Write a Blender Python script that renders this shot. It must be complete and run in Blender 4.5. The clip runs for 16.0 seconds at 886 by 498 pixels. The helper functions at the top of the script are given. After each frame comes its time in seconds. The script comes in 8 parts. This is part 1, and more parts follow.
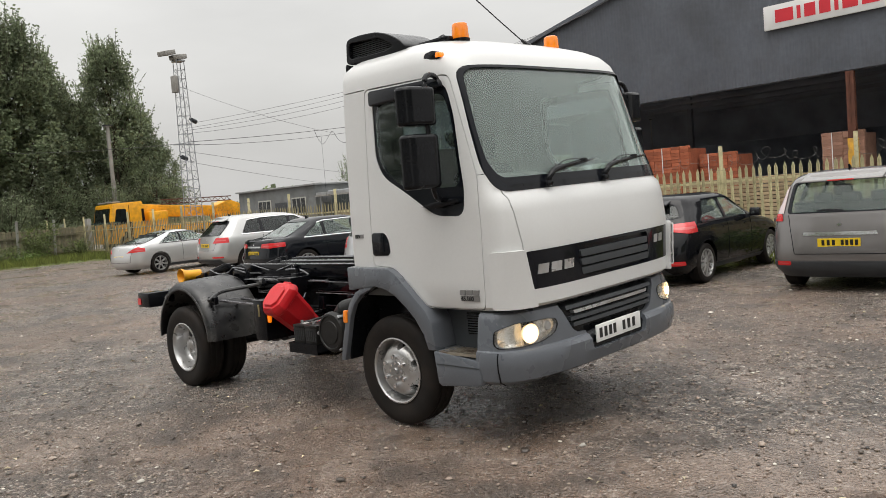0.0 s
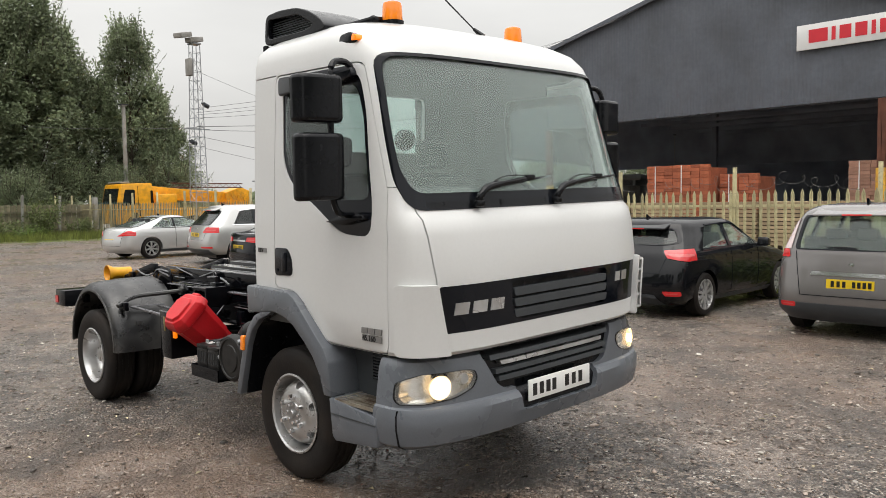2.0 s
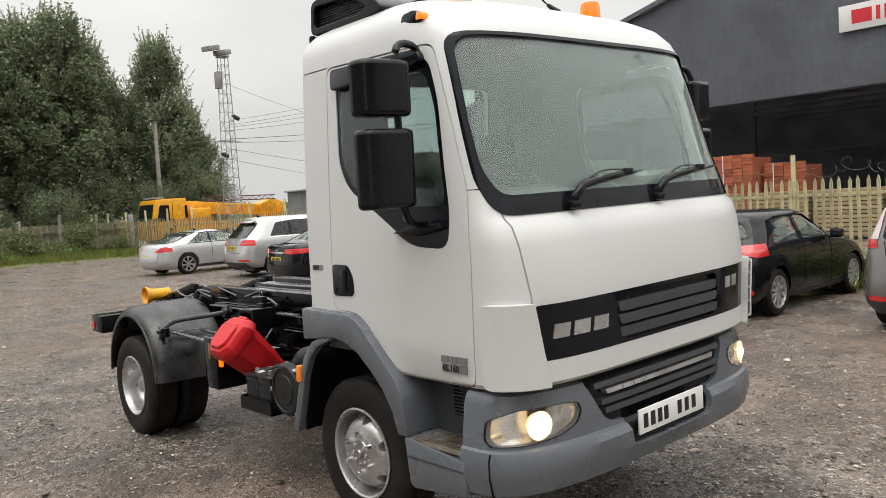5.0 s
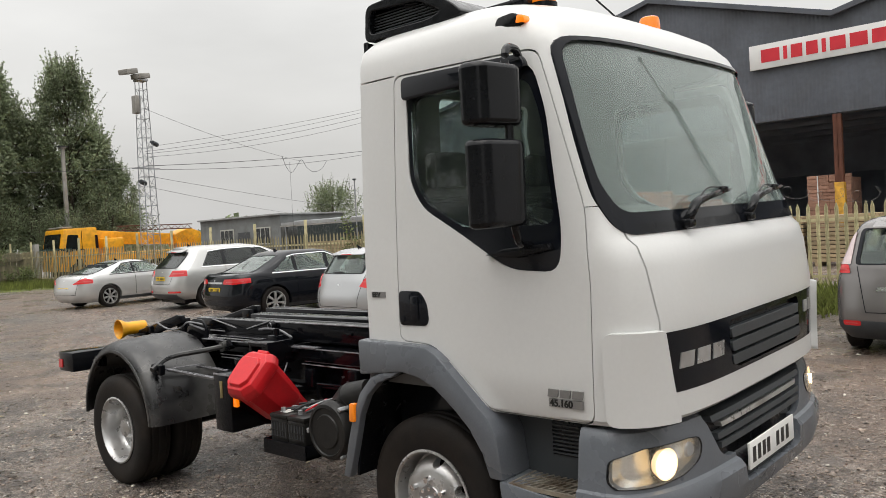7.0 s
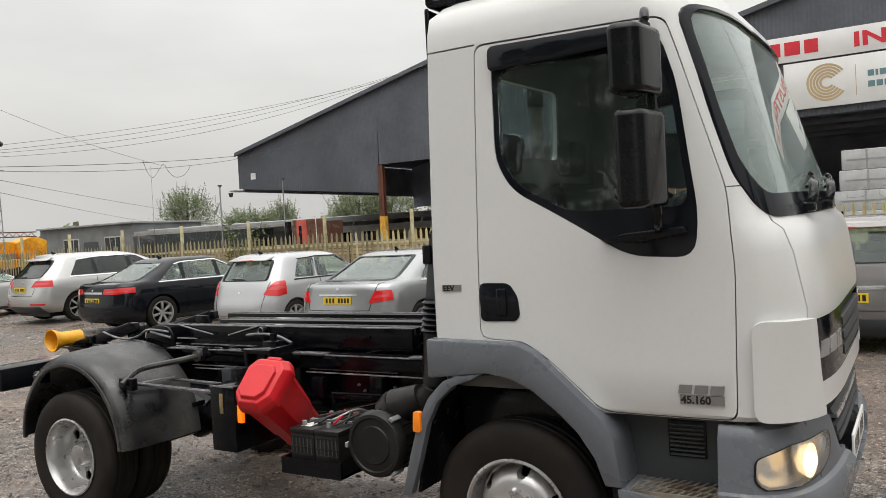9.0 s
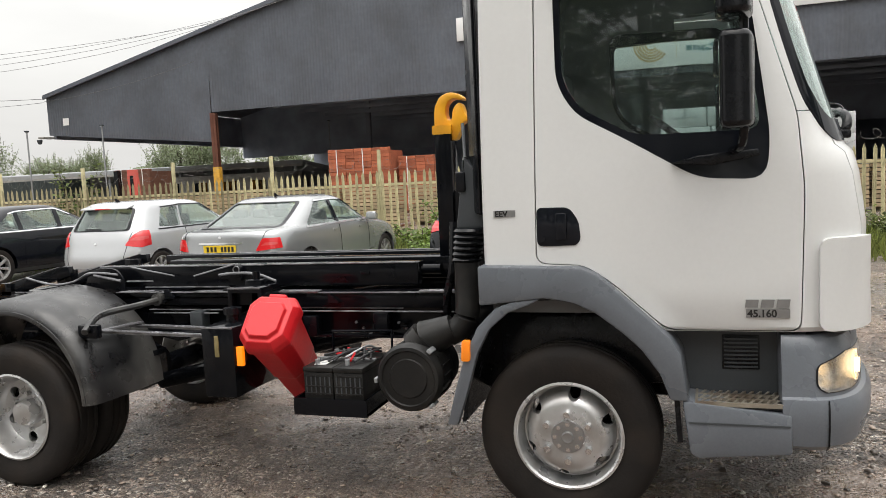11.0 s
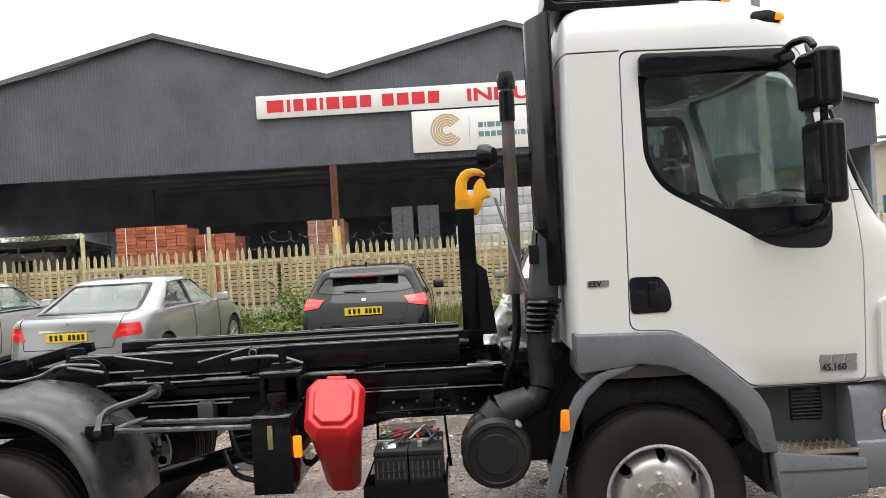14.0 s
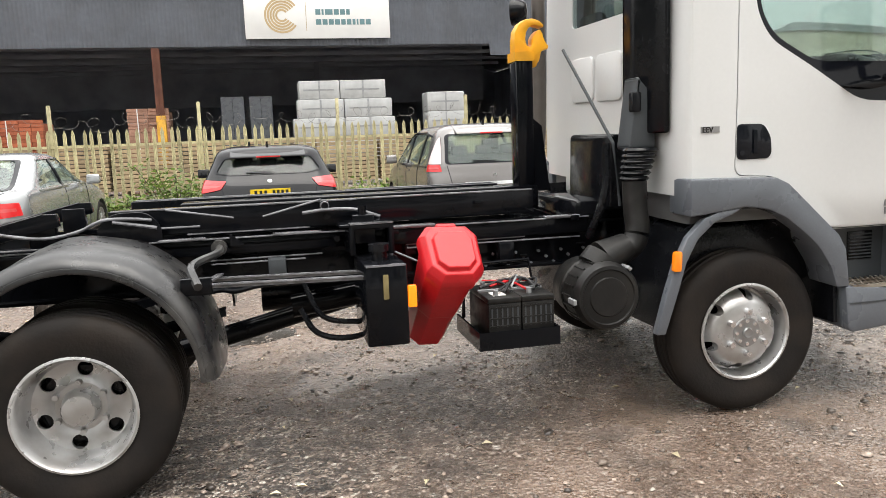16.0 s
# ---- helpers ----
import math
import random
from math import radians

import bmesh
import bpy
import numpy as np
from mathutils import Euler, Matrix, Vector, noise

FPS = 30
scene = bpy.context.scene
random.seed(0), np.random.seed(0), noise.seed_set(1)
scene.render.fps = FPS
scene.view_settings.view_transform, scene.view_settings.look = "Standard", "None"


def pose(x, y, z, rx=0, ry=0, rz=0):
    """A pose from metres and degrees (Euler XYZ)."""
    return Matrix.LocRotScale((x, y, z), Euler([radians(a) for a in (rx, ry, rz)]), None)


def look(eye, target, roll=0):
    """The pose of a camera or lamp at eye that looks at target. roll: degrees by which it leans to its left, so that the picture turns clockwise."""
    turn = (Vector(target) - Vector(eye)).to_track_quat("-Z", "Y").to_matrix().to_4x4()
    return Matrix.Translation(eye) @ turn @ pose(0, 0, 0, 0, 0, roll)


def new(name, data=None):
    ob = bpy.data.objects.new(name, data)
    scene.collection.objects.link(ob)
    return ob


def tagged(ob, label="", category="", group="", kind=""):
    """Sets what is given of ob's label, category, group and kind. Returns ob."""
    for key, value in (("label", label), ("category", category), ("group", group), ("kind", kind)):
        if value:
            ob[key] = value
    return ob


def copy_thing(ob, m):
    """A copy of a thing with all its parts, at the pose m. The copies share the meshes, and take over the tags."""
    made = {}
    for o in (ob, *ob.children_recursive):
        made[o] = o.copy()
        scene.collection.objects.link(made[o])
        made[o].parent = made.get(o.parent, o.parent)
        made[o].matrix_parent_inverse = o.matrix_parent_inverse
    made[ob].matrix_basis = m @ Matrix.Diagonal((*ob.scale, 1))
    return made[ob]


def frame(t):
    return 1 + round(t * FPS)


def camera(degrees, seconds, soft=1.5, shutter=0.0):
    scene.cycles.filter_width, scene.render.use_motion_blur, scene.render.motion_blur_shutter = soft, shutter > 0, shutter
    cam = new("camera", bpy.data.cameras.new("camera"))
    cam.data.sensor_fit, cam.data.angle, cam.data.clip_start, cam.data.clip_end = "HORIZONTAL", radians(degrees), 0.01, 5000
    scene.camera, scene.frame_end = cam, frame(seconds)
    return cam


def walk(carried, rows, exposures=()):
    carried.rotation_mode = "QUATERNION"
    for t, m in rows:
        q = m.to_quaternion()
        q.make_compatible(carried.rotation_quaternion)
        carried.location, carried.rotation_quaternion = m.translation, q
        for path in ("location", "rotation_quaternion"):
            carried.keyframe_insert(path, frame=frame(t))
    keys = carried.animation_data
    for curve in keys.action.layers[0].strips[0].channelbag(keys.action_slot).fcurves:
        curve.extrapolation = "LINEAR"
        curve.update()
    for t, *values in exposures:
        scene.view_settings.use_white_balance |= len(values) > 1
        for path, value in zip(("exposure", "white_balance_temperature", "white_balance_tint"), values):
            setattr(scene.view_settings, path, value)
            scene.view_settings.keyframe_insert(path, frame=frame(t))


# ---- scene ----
cam = camera(59.7, 16.0, 0.7)
PATH = [
    (0, (3.953, -4.434, 1.556), (2.563, -3.002, 1.429), -4.7),
    (0.5, (3.868, -4.141, 1.564), (2.559, -2.635, 1.424), -4.1),
    (1, (3.963, -3.817, 1.585), (2.599, -2.361, 1.441), -2.6),
    (1.5, (3.941, -3.576, 1.616), (2.488, -2.21, 1.468), -1.7),
    (2, (3.754, -3.374, 1.617), (2.329, -1.976, 1.494), -0.8),
    (2.5, (3.639, -3.182, 1.626), (2.177, -1.822, 1.508), -2.7),
    (3, (3.543, -3.007, 1.653), (2.042, -1.688, 1.557), -3.3),
    (3.5, (3.475, -3.002, 1.661), (1.971, -1.687, 1.573), -2.9),
    (4, (3.43, -3.033, 1.64), (1.932, -1.711, 1.528), -2.5),
    (4.5, (3.325, -3.089, 1.633), (1.831, -1.764, 1.512), -2.8),
    (5, (3.162, -3.143, 1.63), (1.681, -1.804, 1.518), -3.2),
    (5.2, (3.063, -3.13, 1.628), (1.587, -1.784, 1.522), -3.4),
    (7.3, (2.283, -3.496, 1.627), (1.011, -1.953, 1.592), -2.4),
    (7.5, (2.201, -3.506, 1.622), (0.963, -1.936, 1.595), -1.8),
    (8, (1.923, -3.635, 1.597), (0.761, -2.008, 1.566), -1.9),
    (8.5, (1.648, -3.753, 1.588), (0.528, -2.096, 1.542), -2.5),
    (9, (1.399, -3.755, 1.576), (0.381, -2.034, 1.537), -3.1),
    (9.5, (1.192, -3.856, 1.567), (0.335, -2.05, 1.523), -2.8),
    (10, (0.955, -4.006, 1.532), (0.207, -2.154, 1.423), -2.5),
    (10.2, (0.871, -4.004, 1.51), (0.155, -2.142, 1.371), -2.1),
    (12.3, (-0.055, -4.21, 1.498), (-0.379, -2.246, 1.302), -4.6),
    (12.5, (-0.116, -4.223, 1.514), (-0.338, -2.243, 1.347), -3.5),
    (13, (-0.343, -4.321, 1.528), (-0.337, -2.323, 1.42), -3.7),
    (13.5, (-0.566, -4.364, 1.545), (-0.553, -2.366, 1.465), -2.6),
    (14, (-0.822, -4.267, 1.547), (-0.855, -2.267, 1.539), -3.3),
    (14.5, (-1.162, -4.237, 1.487), (-1.035, -2.245, 1.371), -2.9),
    (15, (-1.5, -4.171, 1.426), (-1.352, -2.195, 1.158), -2.3),
    (15.5, (-1.853, -4.012, 1.378), (-1.733, -2.032, 1.124), -1.6),
    (16, (-2.139, -4.03, 1.358), (-1.702, -2.099, 1.072), -2.2),
]
walk(cam, [(t, look(eye, target, roll)) for t, eye, target, roll in PATH], [(0, 0.14), (2, 0.28), (5, 0.28), (8, 0.13), (10.2, 0.40), (12.3, 0.74), (13.5, 0.70), (15.0, 0.76), (16, 0.95)])

# ---- world, sun ----
world = bpy.data.worlds.new("overcast")
scene.world = world
world.use_nodes = True
wn, wl = world.node_tree.nodes, world.node_tree.links
wn.clear()
w_out, w_bg = wn.new("ShaderNodeOutputWorld"), wn.new("ShaderNodeBackground")
w_sky = wn.new("ShaderNodeTexSky")
w_sky.sky_type, w_sky.sun_disc = "NISHITA", False
w_sky.sun_elevation, w_sky.sun_rotation = radians(75), radians(150)
w_sky.air_density, w_sky.dust_density = 2.0, 6.0
w_co = wn.new("ShaderNodeTexCoord")
w_sep = wn.new("ShaderNodeSeparateXYZ")
w_map = wn.new("ShaderNodeMapRange")          # overcast luminance: brighter overhead
w_map.inputs["From Min"].default_value, w_map.inputs["From Max"].default_value = 0.0, 1.0
w_map.inputs["To Min"].default_value, w_map.inputs["To Max"].default_value = 0.54, 1.48
w_top = wn.new("ShaderNodeMapRange")          # and more so towards the zenith
w_top.inputs["From Min"].default_value, w_top.inputs["From Max"].default_value = 0.38, 1.0
w_top.inputs["To Min"].default_value, w_top.inputs["To Max"].default_value = 0.0, 0.8
w_add = wn.new("ShaderNodeMath")
w_noise = wn.new("ShaderNodeTexNoise")
w_noise.inputs["Scale"].default_value, w_noise.inputs["Detail"].default_value = 2.2, 5.0
w_vs = wn.new("ShaderNodeMapping")
w_vs.inputs["Scale"].default_value = (1.0, 1.0, 3.5)
w_nm = wn.new("ShaderNodeMapRange")
w_nm.inputs["From Min"].default_value, w_nm.inputs["From Max"].default_value = 0.3, 0.7
w_nm.inputs["To Min"].default_value, w_nm.inputs["To Max"].default_value = 0.88, 1.07
w_mul = wn.new("ShaderNodeMath")
w_mul.operation = "MULTIPLY"
w_col = wn.new("ShaderNodeMix")
w_col.data_type, w_col.blend_type = "RGBA", "MULTIPLY"
w_col.inputs["Factor"].default_value = 1.0
w_col.inputs["A"].default_value = (1.0, 0.99, 0.968, 1)
w_mix = wn.new("ShaderNodeMix")
w_mix.data_type = "RGBA"
w_mix.inputs["Factor"].default_value = 0.93
w_sk = wn.new("ShaderNodeVectorMath")
w_sk.operation = "SCALE"
w_sk.inputs["Scale"].default_value = 0.12
wl.new(w_co.outputs["Generated"], w_sep.inputs[0])
wl.new(w_sep.outputs["Z"], w_map.inputs["Value"])
wl.new(w_co.outputs["Generated"], w_vs.inputs["Vector"])
wl.new(w_vs.outputs[0], w_noise.inputs["Vector"])
wl.new(w_noise.outputs["Fac"], w_nm.inputs["Value"])
wl.new(w_sep.outputs["Z"], w_top.inputs["Value"])
wl.new(w_map.outputs[0], w_add.inputs[0])
wl.new(w_top.outputs[0], w_add.inputs[1])
wl.new(w_add.outputs[0], w_mul.inputs[0])
wl.new(w_nm.outputs[0], w_mul.inputs[1])
wl.new(w_mul.outputs[0], w_col.inputs["B"])
wl.new(w_sky.outputs[0], w_sk.inputs[0])
wl.new(w_sk.outputs[0], w_mix.inputs["A"])
wl.new(w_col.outputs["Result"], w_mix.inputs["B"])
wl.new(w_mix.outputs["Result"], w_bg.inputs["Color"])
w_bg.inputs["Strength"].default_value = 1.0
wl.new(w_bg.outputs[0], w_out.inputs["Surface"])

sun_data = bpy.data.lights.new("sun", "SUN")
sun_data.energy, sun_data.angle, sun_data.color = 1.2, radians(50), (1.0, 0.97, 0.92)
sun = new("sun", sun_data)
sun.matrix_world = look((3, -5, 22), (0, 0, 0))

# ---- materials ----


def mat(name, color, rough=0.6, metal=0.0, coat=0.0, var=0.0, var_scale=3.0, fine=0.0, fine_scale=60.0, bump=0.0, bump_scale=40.0,
        stain=None, stain_amt=0.0, stain_scale=1.5, rvar=0.0, spec=0.5, emit=None, emit_strength=0.0, island=0.0, rand=0.0, thin=0.0):
    """A procedural surface: base colour with broad and fine variation, stains of a second colour, uneven gloss and relief."""
    m = bpy.data.materials.new(name)
    m.use_nodes = True
    n, l = m.node_tree.nodes, m.node_tree.links
    b = n["Principled BSDF"]
    b.inputs["Base Color"].default_value = (*color, 1)
    b.inputs["Roughness"].default_value = rough
    b.inputs["Metallic"].default_value = metal
    b.inputs["Coat Weight"].default_value = coat
    b.inputs["Coat Roughness"].default_value = 0.05
    b.inputs["Specular IOR Level"].default_value = spec
    if emit:
        b.inputs["Emission Color"].default_value = (*emit, 1)
        b.inputs["Emission Strength"].default_value = emit_strength
    co = n.new("ShaderNodeTexCoord")
    out = None

    def noise_tex(scale, detail=4.0):
        t = n.new("ShaderNodeTexNoise")
        t.inputs["Scale"].default_value, t.inputs["Detail"].default_value = scale, detail
        l.new(co.outputs["Object"], t.inputs["Vector"])
        return t

    def ranged(sock, lo, hi, a=0.3, c=0.7):
        r = n.new("ShaderNodeMapRange")
        r.inputs["From Min"].default_value, r.inputs["From Max"].default_value = a, c
        r.inputs["To Min"].default_value, r.inputs["To Max"].default_value = lo, hi
        l.new(sock, r.inputs["Value"])
        return r.outputs[0]

    def times(a_sock, value_sock):
        x = n.new("ShaderNodeVectorMath")
        x.operation = "SCALE"
        if a_sock is None:
            x.inputs[0].default_value = color
        else:
            l.new(a_sock, x.inputs[0])
        l.new(value_sock, x.inputs["Scale"])
        return x.outputs[0]

    if var:
        out = times(out, ranged(noise_tex(var_scale).outputs["Fac"], 1 - var, 1 + var))
    if fine:
        out = times(out, ranged(noise_tex(fine_scale, 6.0).outputs["Fac"], 1 - fine, 1 + fine))
    if island:
        g = n.new("ShaderNodeNewGeometry")
        out = times(out, ranged(g.outputs["Random Per Island"], 1 - island, 1 + island, 0, 1))
    if rand:
        g = n.new("ShaderNodeObjectInfo")
        out = times(out, ranged(g.outputs["Random"], 1 - rand, 1 + rand, 0, 1))
    if stain:
        x = n.new("ShaderNodeMix")
        x.data_type = "RGBA"
        l.new(ranged(noise_tex(stain_scale, 8.0).outputs["Fac"], 0, stain_amt, 0.45, 0.7), x.inputs["Factor"])
        if out is None:
            x.inputs["A"].default_value = (*color, 1)
        else:
            l.new(out, x.inputs["A"])
        x.inputs["B"].default_value = (*stain, 1)
        out = x.outputs["Result"]
    if out is not None:
        l.new(out, b.inputs["Base Color"])
    if rvar:
        l.new(ranged(noise_tex(var_scale * 2.3).outputs["Fac"], max(rough - rvar, 0.02), min(rough + rvar, 1)), b.inputs["Roughness"])
    if bump:
        u = n.new("ShaderNodeBump")
        u.inputs["Strength"].default_value, u.inputs["Distance"].default_value = bump, 0.02
        l.new(noise_tex(bump_scale, 6.0).outputs["Fac"], u.inputs["Height"])
        l.new(u.outputs[0], b.inputs["Normal"])
    if thin:                                  # light that comes through a leaf
        tr, mx = n.new("ShaderNodeBsdfTranslucent"), n.new("ShaderNodeMixShader")
        tr.inputs["Color"].default_value = (*color, 1)
        if out is not None:
            l.new(out, tr.inputs["Color"])
        mx.inputs["Fac"].default_value = thin
        l.new(b.outputs[0], mx.inputs[1])
        l.new(tr.outputs[0], mx.inputs[2])
        l.new(mx.outputs[0], n["Material Output"].inputs["Surface"])
    return m


def glass(name, tint, rough=0.02, film=0.0):
    """Clear glass; film: share of pale diffuse haze that paints in misted rain and reflected sky."""
    m = bpy.data.materials.new(name)
    m.use_nodes = True
    b = m.node_tree.nodes["Principled BSDF"]
    if film:
        n, l = m.node_tree.nodes, m.node_tree.links
        haze, mx, co, tx, rg = (n.new("ShaderNode" + k) for k in ("BsdfDiffuse", "MixShader", "TexCoord", "TexNoise", "MapRange"))
        haze.inputs["Color"].default_value = (0.64, 0.74, 0.70, 1)
        tx.inputs["Scale"].default_value, tx.inputs["Detail"].default_value = 38.0, 12.0
        l.new(co.outputs["Object"], tx.inputs["Vector"])
        l.new(tx.outputs["Fac"], rg.inputs["Value"])
        for key, v in (("From Min", 0.3), ("From Max", 0.75), ("To Min", film * 0.6), ("To Max", film * 1.5)):
            rg.inputs[key].default_value = v
        l.new(rg.outputs[0], mx.inputs["Fac"])
        l.new(b.outputs[0], mx.inputs[1])
        l.new(haze.outputs[0], mx.inputs[2])
        l.new(mx.outputs[0], n["Material Output"].inputs["Surface"])
    b.inputs["Base Color"].default_value = (*tint, 1)
    b.inputs["Roughness"].default_value, b.inputs["IOR"].default_value = rough, 1.45
    b.inputs["Transmission Weight"].default_value = 1.0
    return m


WHITE = mat("white cab paint", (0.625, 0.627, 0.620), 0.28, coat=0.35, var=0.015, var_scale=1.5, fine=0.012, fine_scale=60)
GREYP = mat("grey moulded plastic", (0.112, 0.122, 0.138), 0.30, var=0.1, var_scale=2, fine=0.06, fine_scale=120, bump=0.03, bump_scale=300, rvar=0.12)
GREYD = mat("dark grey plastic", (0.04, 0.045, 0.05), 0.5, var=0.12, var_scale=4, fine=0.08, fine_scale=150, bump=0.05, bump_scale=260)
BLACKP = mat("black plastic", (0.006, 0.0065, 0.008), 0.20, var=0.2, var_scale=6, fine=0.1, fine_scale=90, rvar=0.10, spec=0.24)
GLOSSB = mat("gloss black", (0.006, 0.007, 0.010), 0.08, spec=0.26, var=0.1, var_scale=3, rvar=0.04)
CHASSIS = mat("wet black chassis paint", (0.004, 0.0045, 0.006), 0.10, var=0.25, var_scale=5, stain=(0.014, 0.013, 0.013), stain_amt=0.25, stain_scale=6, bump=0.012, bump_scale=30, rvar=0.05, spec=0.16)
# pale base colour paints in sky highlights on wet black edges, bolts and hoses
EDGE = mat("painted highlight on wet black edges", (0.15, 0.15, 0.16), 0.22, spec=0.7, var=0.55, var_scale=14, rvar=0.07)
DUSTB = mat("dusty black plastic", (0.010, 0.0097, 0.0095), 0.40, spec=0.25, var=0.3, var_scale=7, stain=(0.03, 0.028, 0.025), stain_amt=0.5, stain_scale=9, bump=0.05, bump_scale=60, rvar=0.12)
RUSTP = mat("dull exhaust steel", (0.11, 0.095, 0.085), 0.5, metal=0.4, var=0.2, var_scale=5, stain=(0.05, 0.035, 0.028), stain_amt=0.5, stain_scale=4)
# the pale stain gives both scuffs and a painted sheen of sky
MUDG = mat("worn black mudguard with painted sheen", (0.012, 0.012, 0.013), 0.33, spec=0.6, var=0.25, var_scale=5, stain=(0.15, 0.145, 0.135), stain_amt=0.55, stain_scale=3, rvar=0.12, bump=0.06, bump_scale=12)
TYRE = mat("tyre rubber", (0.014, 0.012, 0.011), 0.65, spec=0.18, var=0.2, var_scale=7, stain=(0.034, 0.026, 0.020), stain_amt=0.5, stain_scale=5, bump=0.10, bump_scale=70)
SILVER = mat("silver wheel paint", (0.52, 0.52, 0.52), 0.33, metal=0.65, var=0.1, var_scale=6, stain=(0.2, 0.17, 0.14), stain_amt=0.5, stain_scale=7, rvar=0.1)
CHROME = mat("chrome", (0.75, 0.75, 0.76), 0.16, metal=1.0, var=0.05, var_scale=8)
RED = mat("red box plastic", (0.56, 0.012, 0.018), 0.38, spec=0.4, var=0.1, var_scale=5, fine=0.05, fine_scale=70, stain=(0.2, 0.01, 0.01), stain_amt=0.35, stain_scale=5)
YELLOW = mat("yellow paint", (0.80, 0.37, 0.010), 0.4, var=0.12, var_scale=4, stain=(0.3, 0.16, 0.03), stain_amt=0.4, stain_scale=5)
AMBER = mat("amber lens", (0.85, 0.22, 0.01), 0.15, coat=0.4, var=0.06, var_scale=20, emit=(1.0, 0.28, 0.01), emit_strength=0.10)
AMBERL = mat("lit amber lens", (0.75, 0.17, 0.005), 0.15, coat=0.4, var=0.06, var_scale=20, emit=(1.0, 0.22, 0.004), emit_strength=0.7)
BULB = mat("lit bulb", (1, 0.9, 0.7), 0.3, emit=(1.0, 0.74, 0.42), emit_strength=14.0)
REFLECT = mat("lamp reflector", (0.78, 0.78, 0.77), 0.16, metal=0.9, var=0.12, var_scale=14, emit=(1.0, 0.74, 0.46), emit_strength=0.03)
BOWL = mat("lit lamp bowl", (0.85, 0.8, 0.7), 0.25, metal=0.3, var=0.1, var_scale=20, emit=(1.0, 0.66, 0.30), emit_strength=0.8)
GLASS = glass("truck glass", (0.60, 0.70, 0.68), 0.005, 0.008)
SCREENG = glass("windscreen glass", (0.78, 0.90, 0.86), 0.015, 0.085)
LENS = glass("clear lens", (0.98, 0.98, 0.97), 0.24)
HOT = mat("glowing bulb bowl", (1, 0.9, 0.7), 0.3, emit=(1.0, 0.72, 0.38), emit_strength=5.0, var=0.05, var_scale=30)
PLATEW = mat("white plate", (0.78, 0.78, 0.76), 0.35, var=0.03, var_scale=10)
PLATEY = mat("yellow plate", (0.75, 0.52, 0.02), 0.35, var=0.04, var_scale=10)
INKB = mat("black ink", (0.01, 0.01, 0.01), 0.4, var=0.1, var_scale=10)
SEATC = mat("dark seat cloth", (0.025, 0.028, 0.032), 0.9, var=0.2, var_scale=12, fine=0.15, fine_scale=200, bump=0.2, bump_scale=300)
DASHC = mat("grey dashboard", (0.10, 0.10, 0.10), 0.65, var=0.1, var_scale=5, bump=0.1, bump_scale=250)
PALEG = mat("pale trim", (0.45, 0.44, 0.40), 0.7, var=0.1, var_scale=4)
MIRRORG = mat("mirror glass", (0.9, 0.9, 0.9), 0.02, metal=1.0)
BADGE = mat("badge metal", (0.33, 0.33, 0.33), 0.3, metal=0.8, var=0.06, var_scale=30)
SHEDM = mat("black shed cladding", (0.088, 0.097, 0.116), 0.45, var=0.2, var_scale=0.35, fine=0.1, fine_scale=5, stain=(0.06, 0.062, 0.067), stain_amt=0.45, stain_scale=0.8, rvar=0.12, rand=0.0)
SHEDI = mat("grey shed lining", (0.28, 0.31, 0.37), 0.85, var=0.3, var_scale=0.5)
RUST = mat("rusty steel post", (0.13, 0.045, 0.025), 0.75, var=0.3, var_scale=2, stain=(0.05, 0.02, 0.012), stain_amt=0.6, stain_scale=4)
YPOST = mat("yellow painted post", (0.62, 0.33, 0.03), 0.6, var=0.2, var_scale=3, stain=(0.2, 0.1, 0.03), stain_amt=0.5, stain_scale=5)
FENCE = mat("weathered palisade steel", (0.50, 0.445, 0.26), 0.7, var=0.2, var_scale=1.5, stain=(0.10, 0.085, 0.045), stain_amt=0.5, stain_scale=6, rand=0.18)
FENCEG = mat("grey weathered fence", (0.21, 0.185, 0.12), 0.8, var=0.25, var_scale=1.2, stain=(0.05, 0.05, 0.03), stain_amt=0.6, stain_scale=3, rand=0.25)
BRICK = mat("red brick", (0.36, 0.105, 0.05), 0.85, var=0.15, var_scale=3, fine=0.15, fine_scale=40, rand=0.28)
BRICKD = mat("brown brick", (0.15, 0.065, 0.04), 0.85, var=0.15, var_scale=3, fine=0.15, fine_scale=40, rand=0.25)
BRICKP = mat("pale brick", (0.36, 0.20, 0.14), 0.85, var=0.15, var_scale=3, fine=0.15, fine_scale=40, rand=0.22)
WRAP = mat("white wrapped pack", (0.44, 0.45, 0.45), 0.45, var=0.12, var_scale=2, stain=(0.3, 0.31, 0.32), stain_amt=0.4, stain_scale=3, bump=0.3, bump_scale=9)
SIGNW = mat("white sign board", (0.74, 0.74, 0.73), 0.5, var=0.05, var_scale=0.8, stain=(0.5, 0.5, 0.49), stain_amt=0.2, stain_scale=1)
SIGNR = mat("red sign paint", (0.60, 0.02, 0.035), 0.5, var=0.08, var_scale=2)
SIGNG = mat("gold sign paint", (0.47, 0.35, 0.19), 0.5, var=0.08, var_scale=2)
SIGNT = mat("teal sign paint", (0.12, 0.22, 0.24), 0.5, var=0.08, var_scale=2)
CONC = mat("pale concrete", (0.30, 0.29, 0.27), 0.85, var=0.15, var_scale=1.5, stain=(0.15, 0.14, 0.12), stain_amt=0.5, stain_scale=2)
GALV = mat("galvanised steel", (0.34, 0.35, 0.36), 0.5, metal=0.6, var=0.15, var_scale=3)
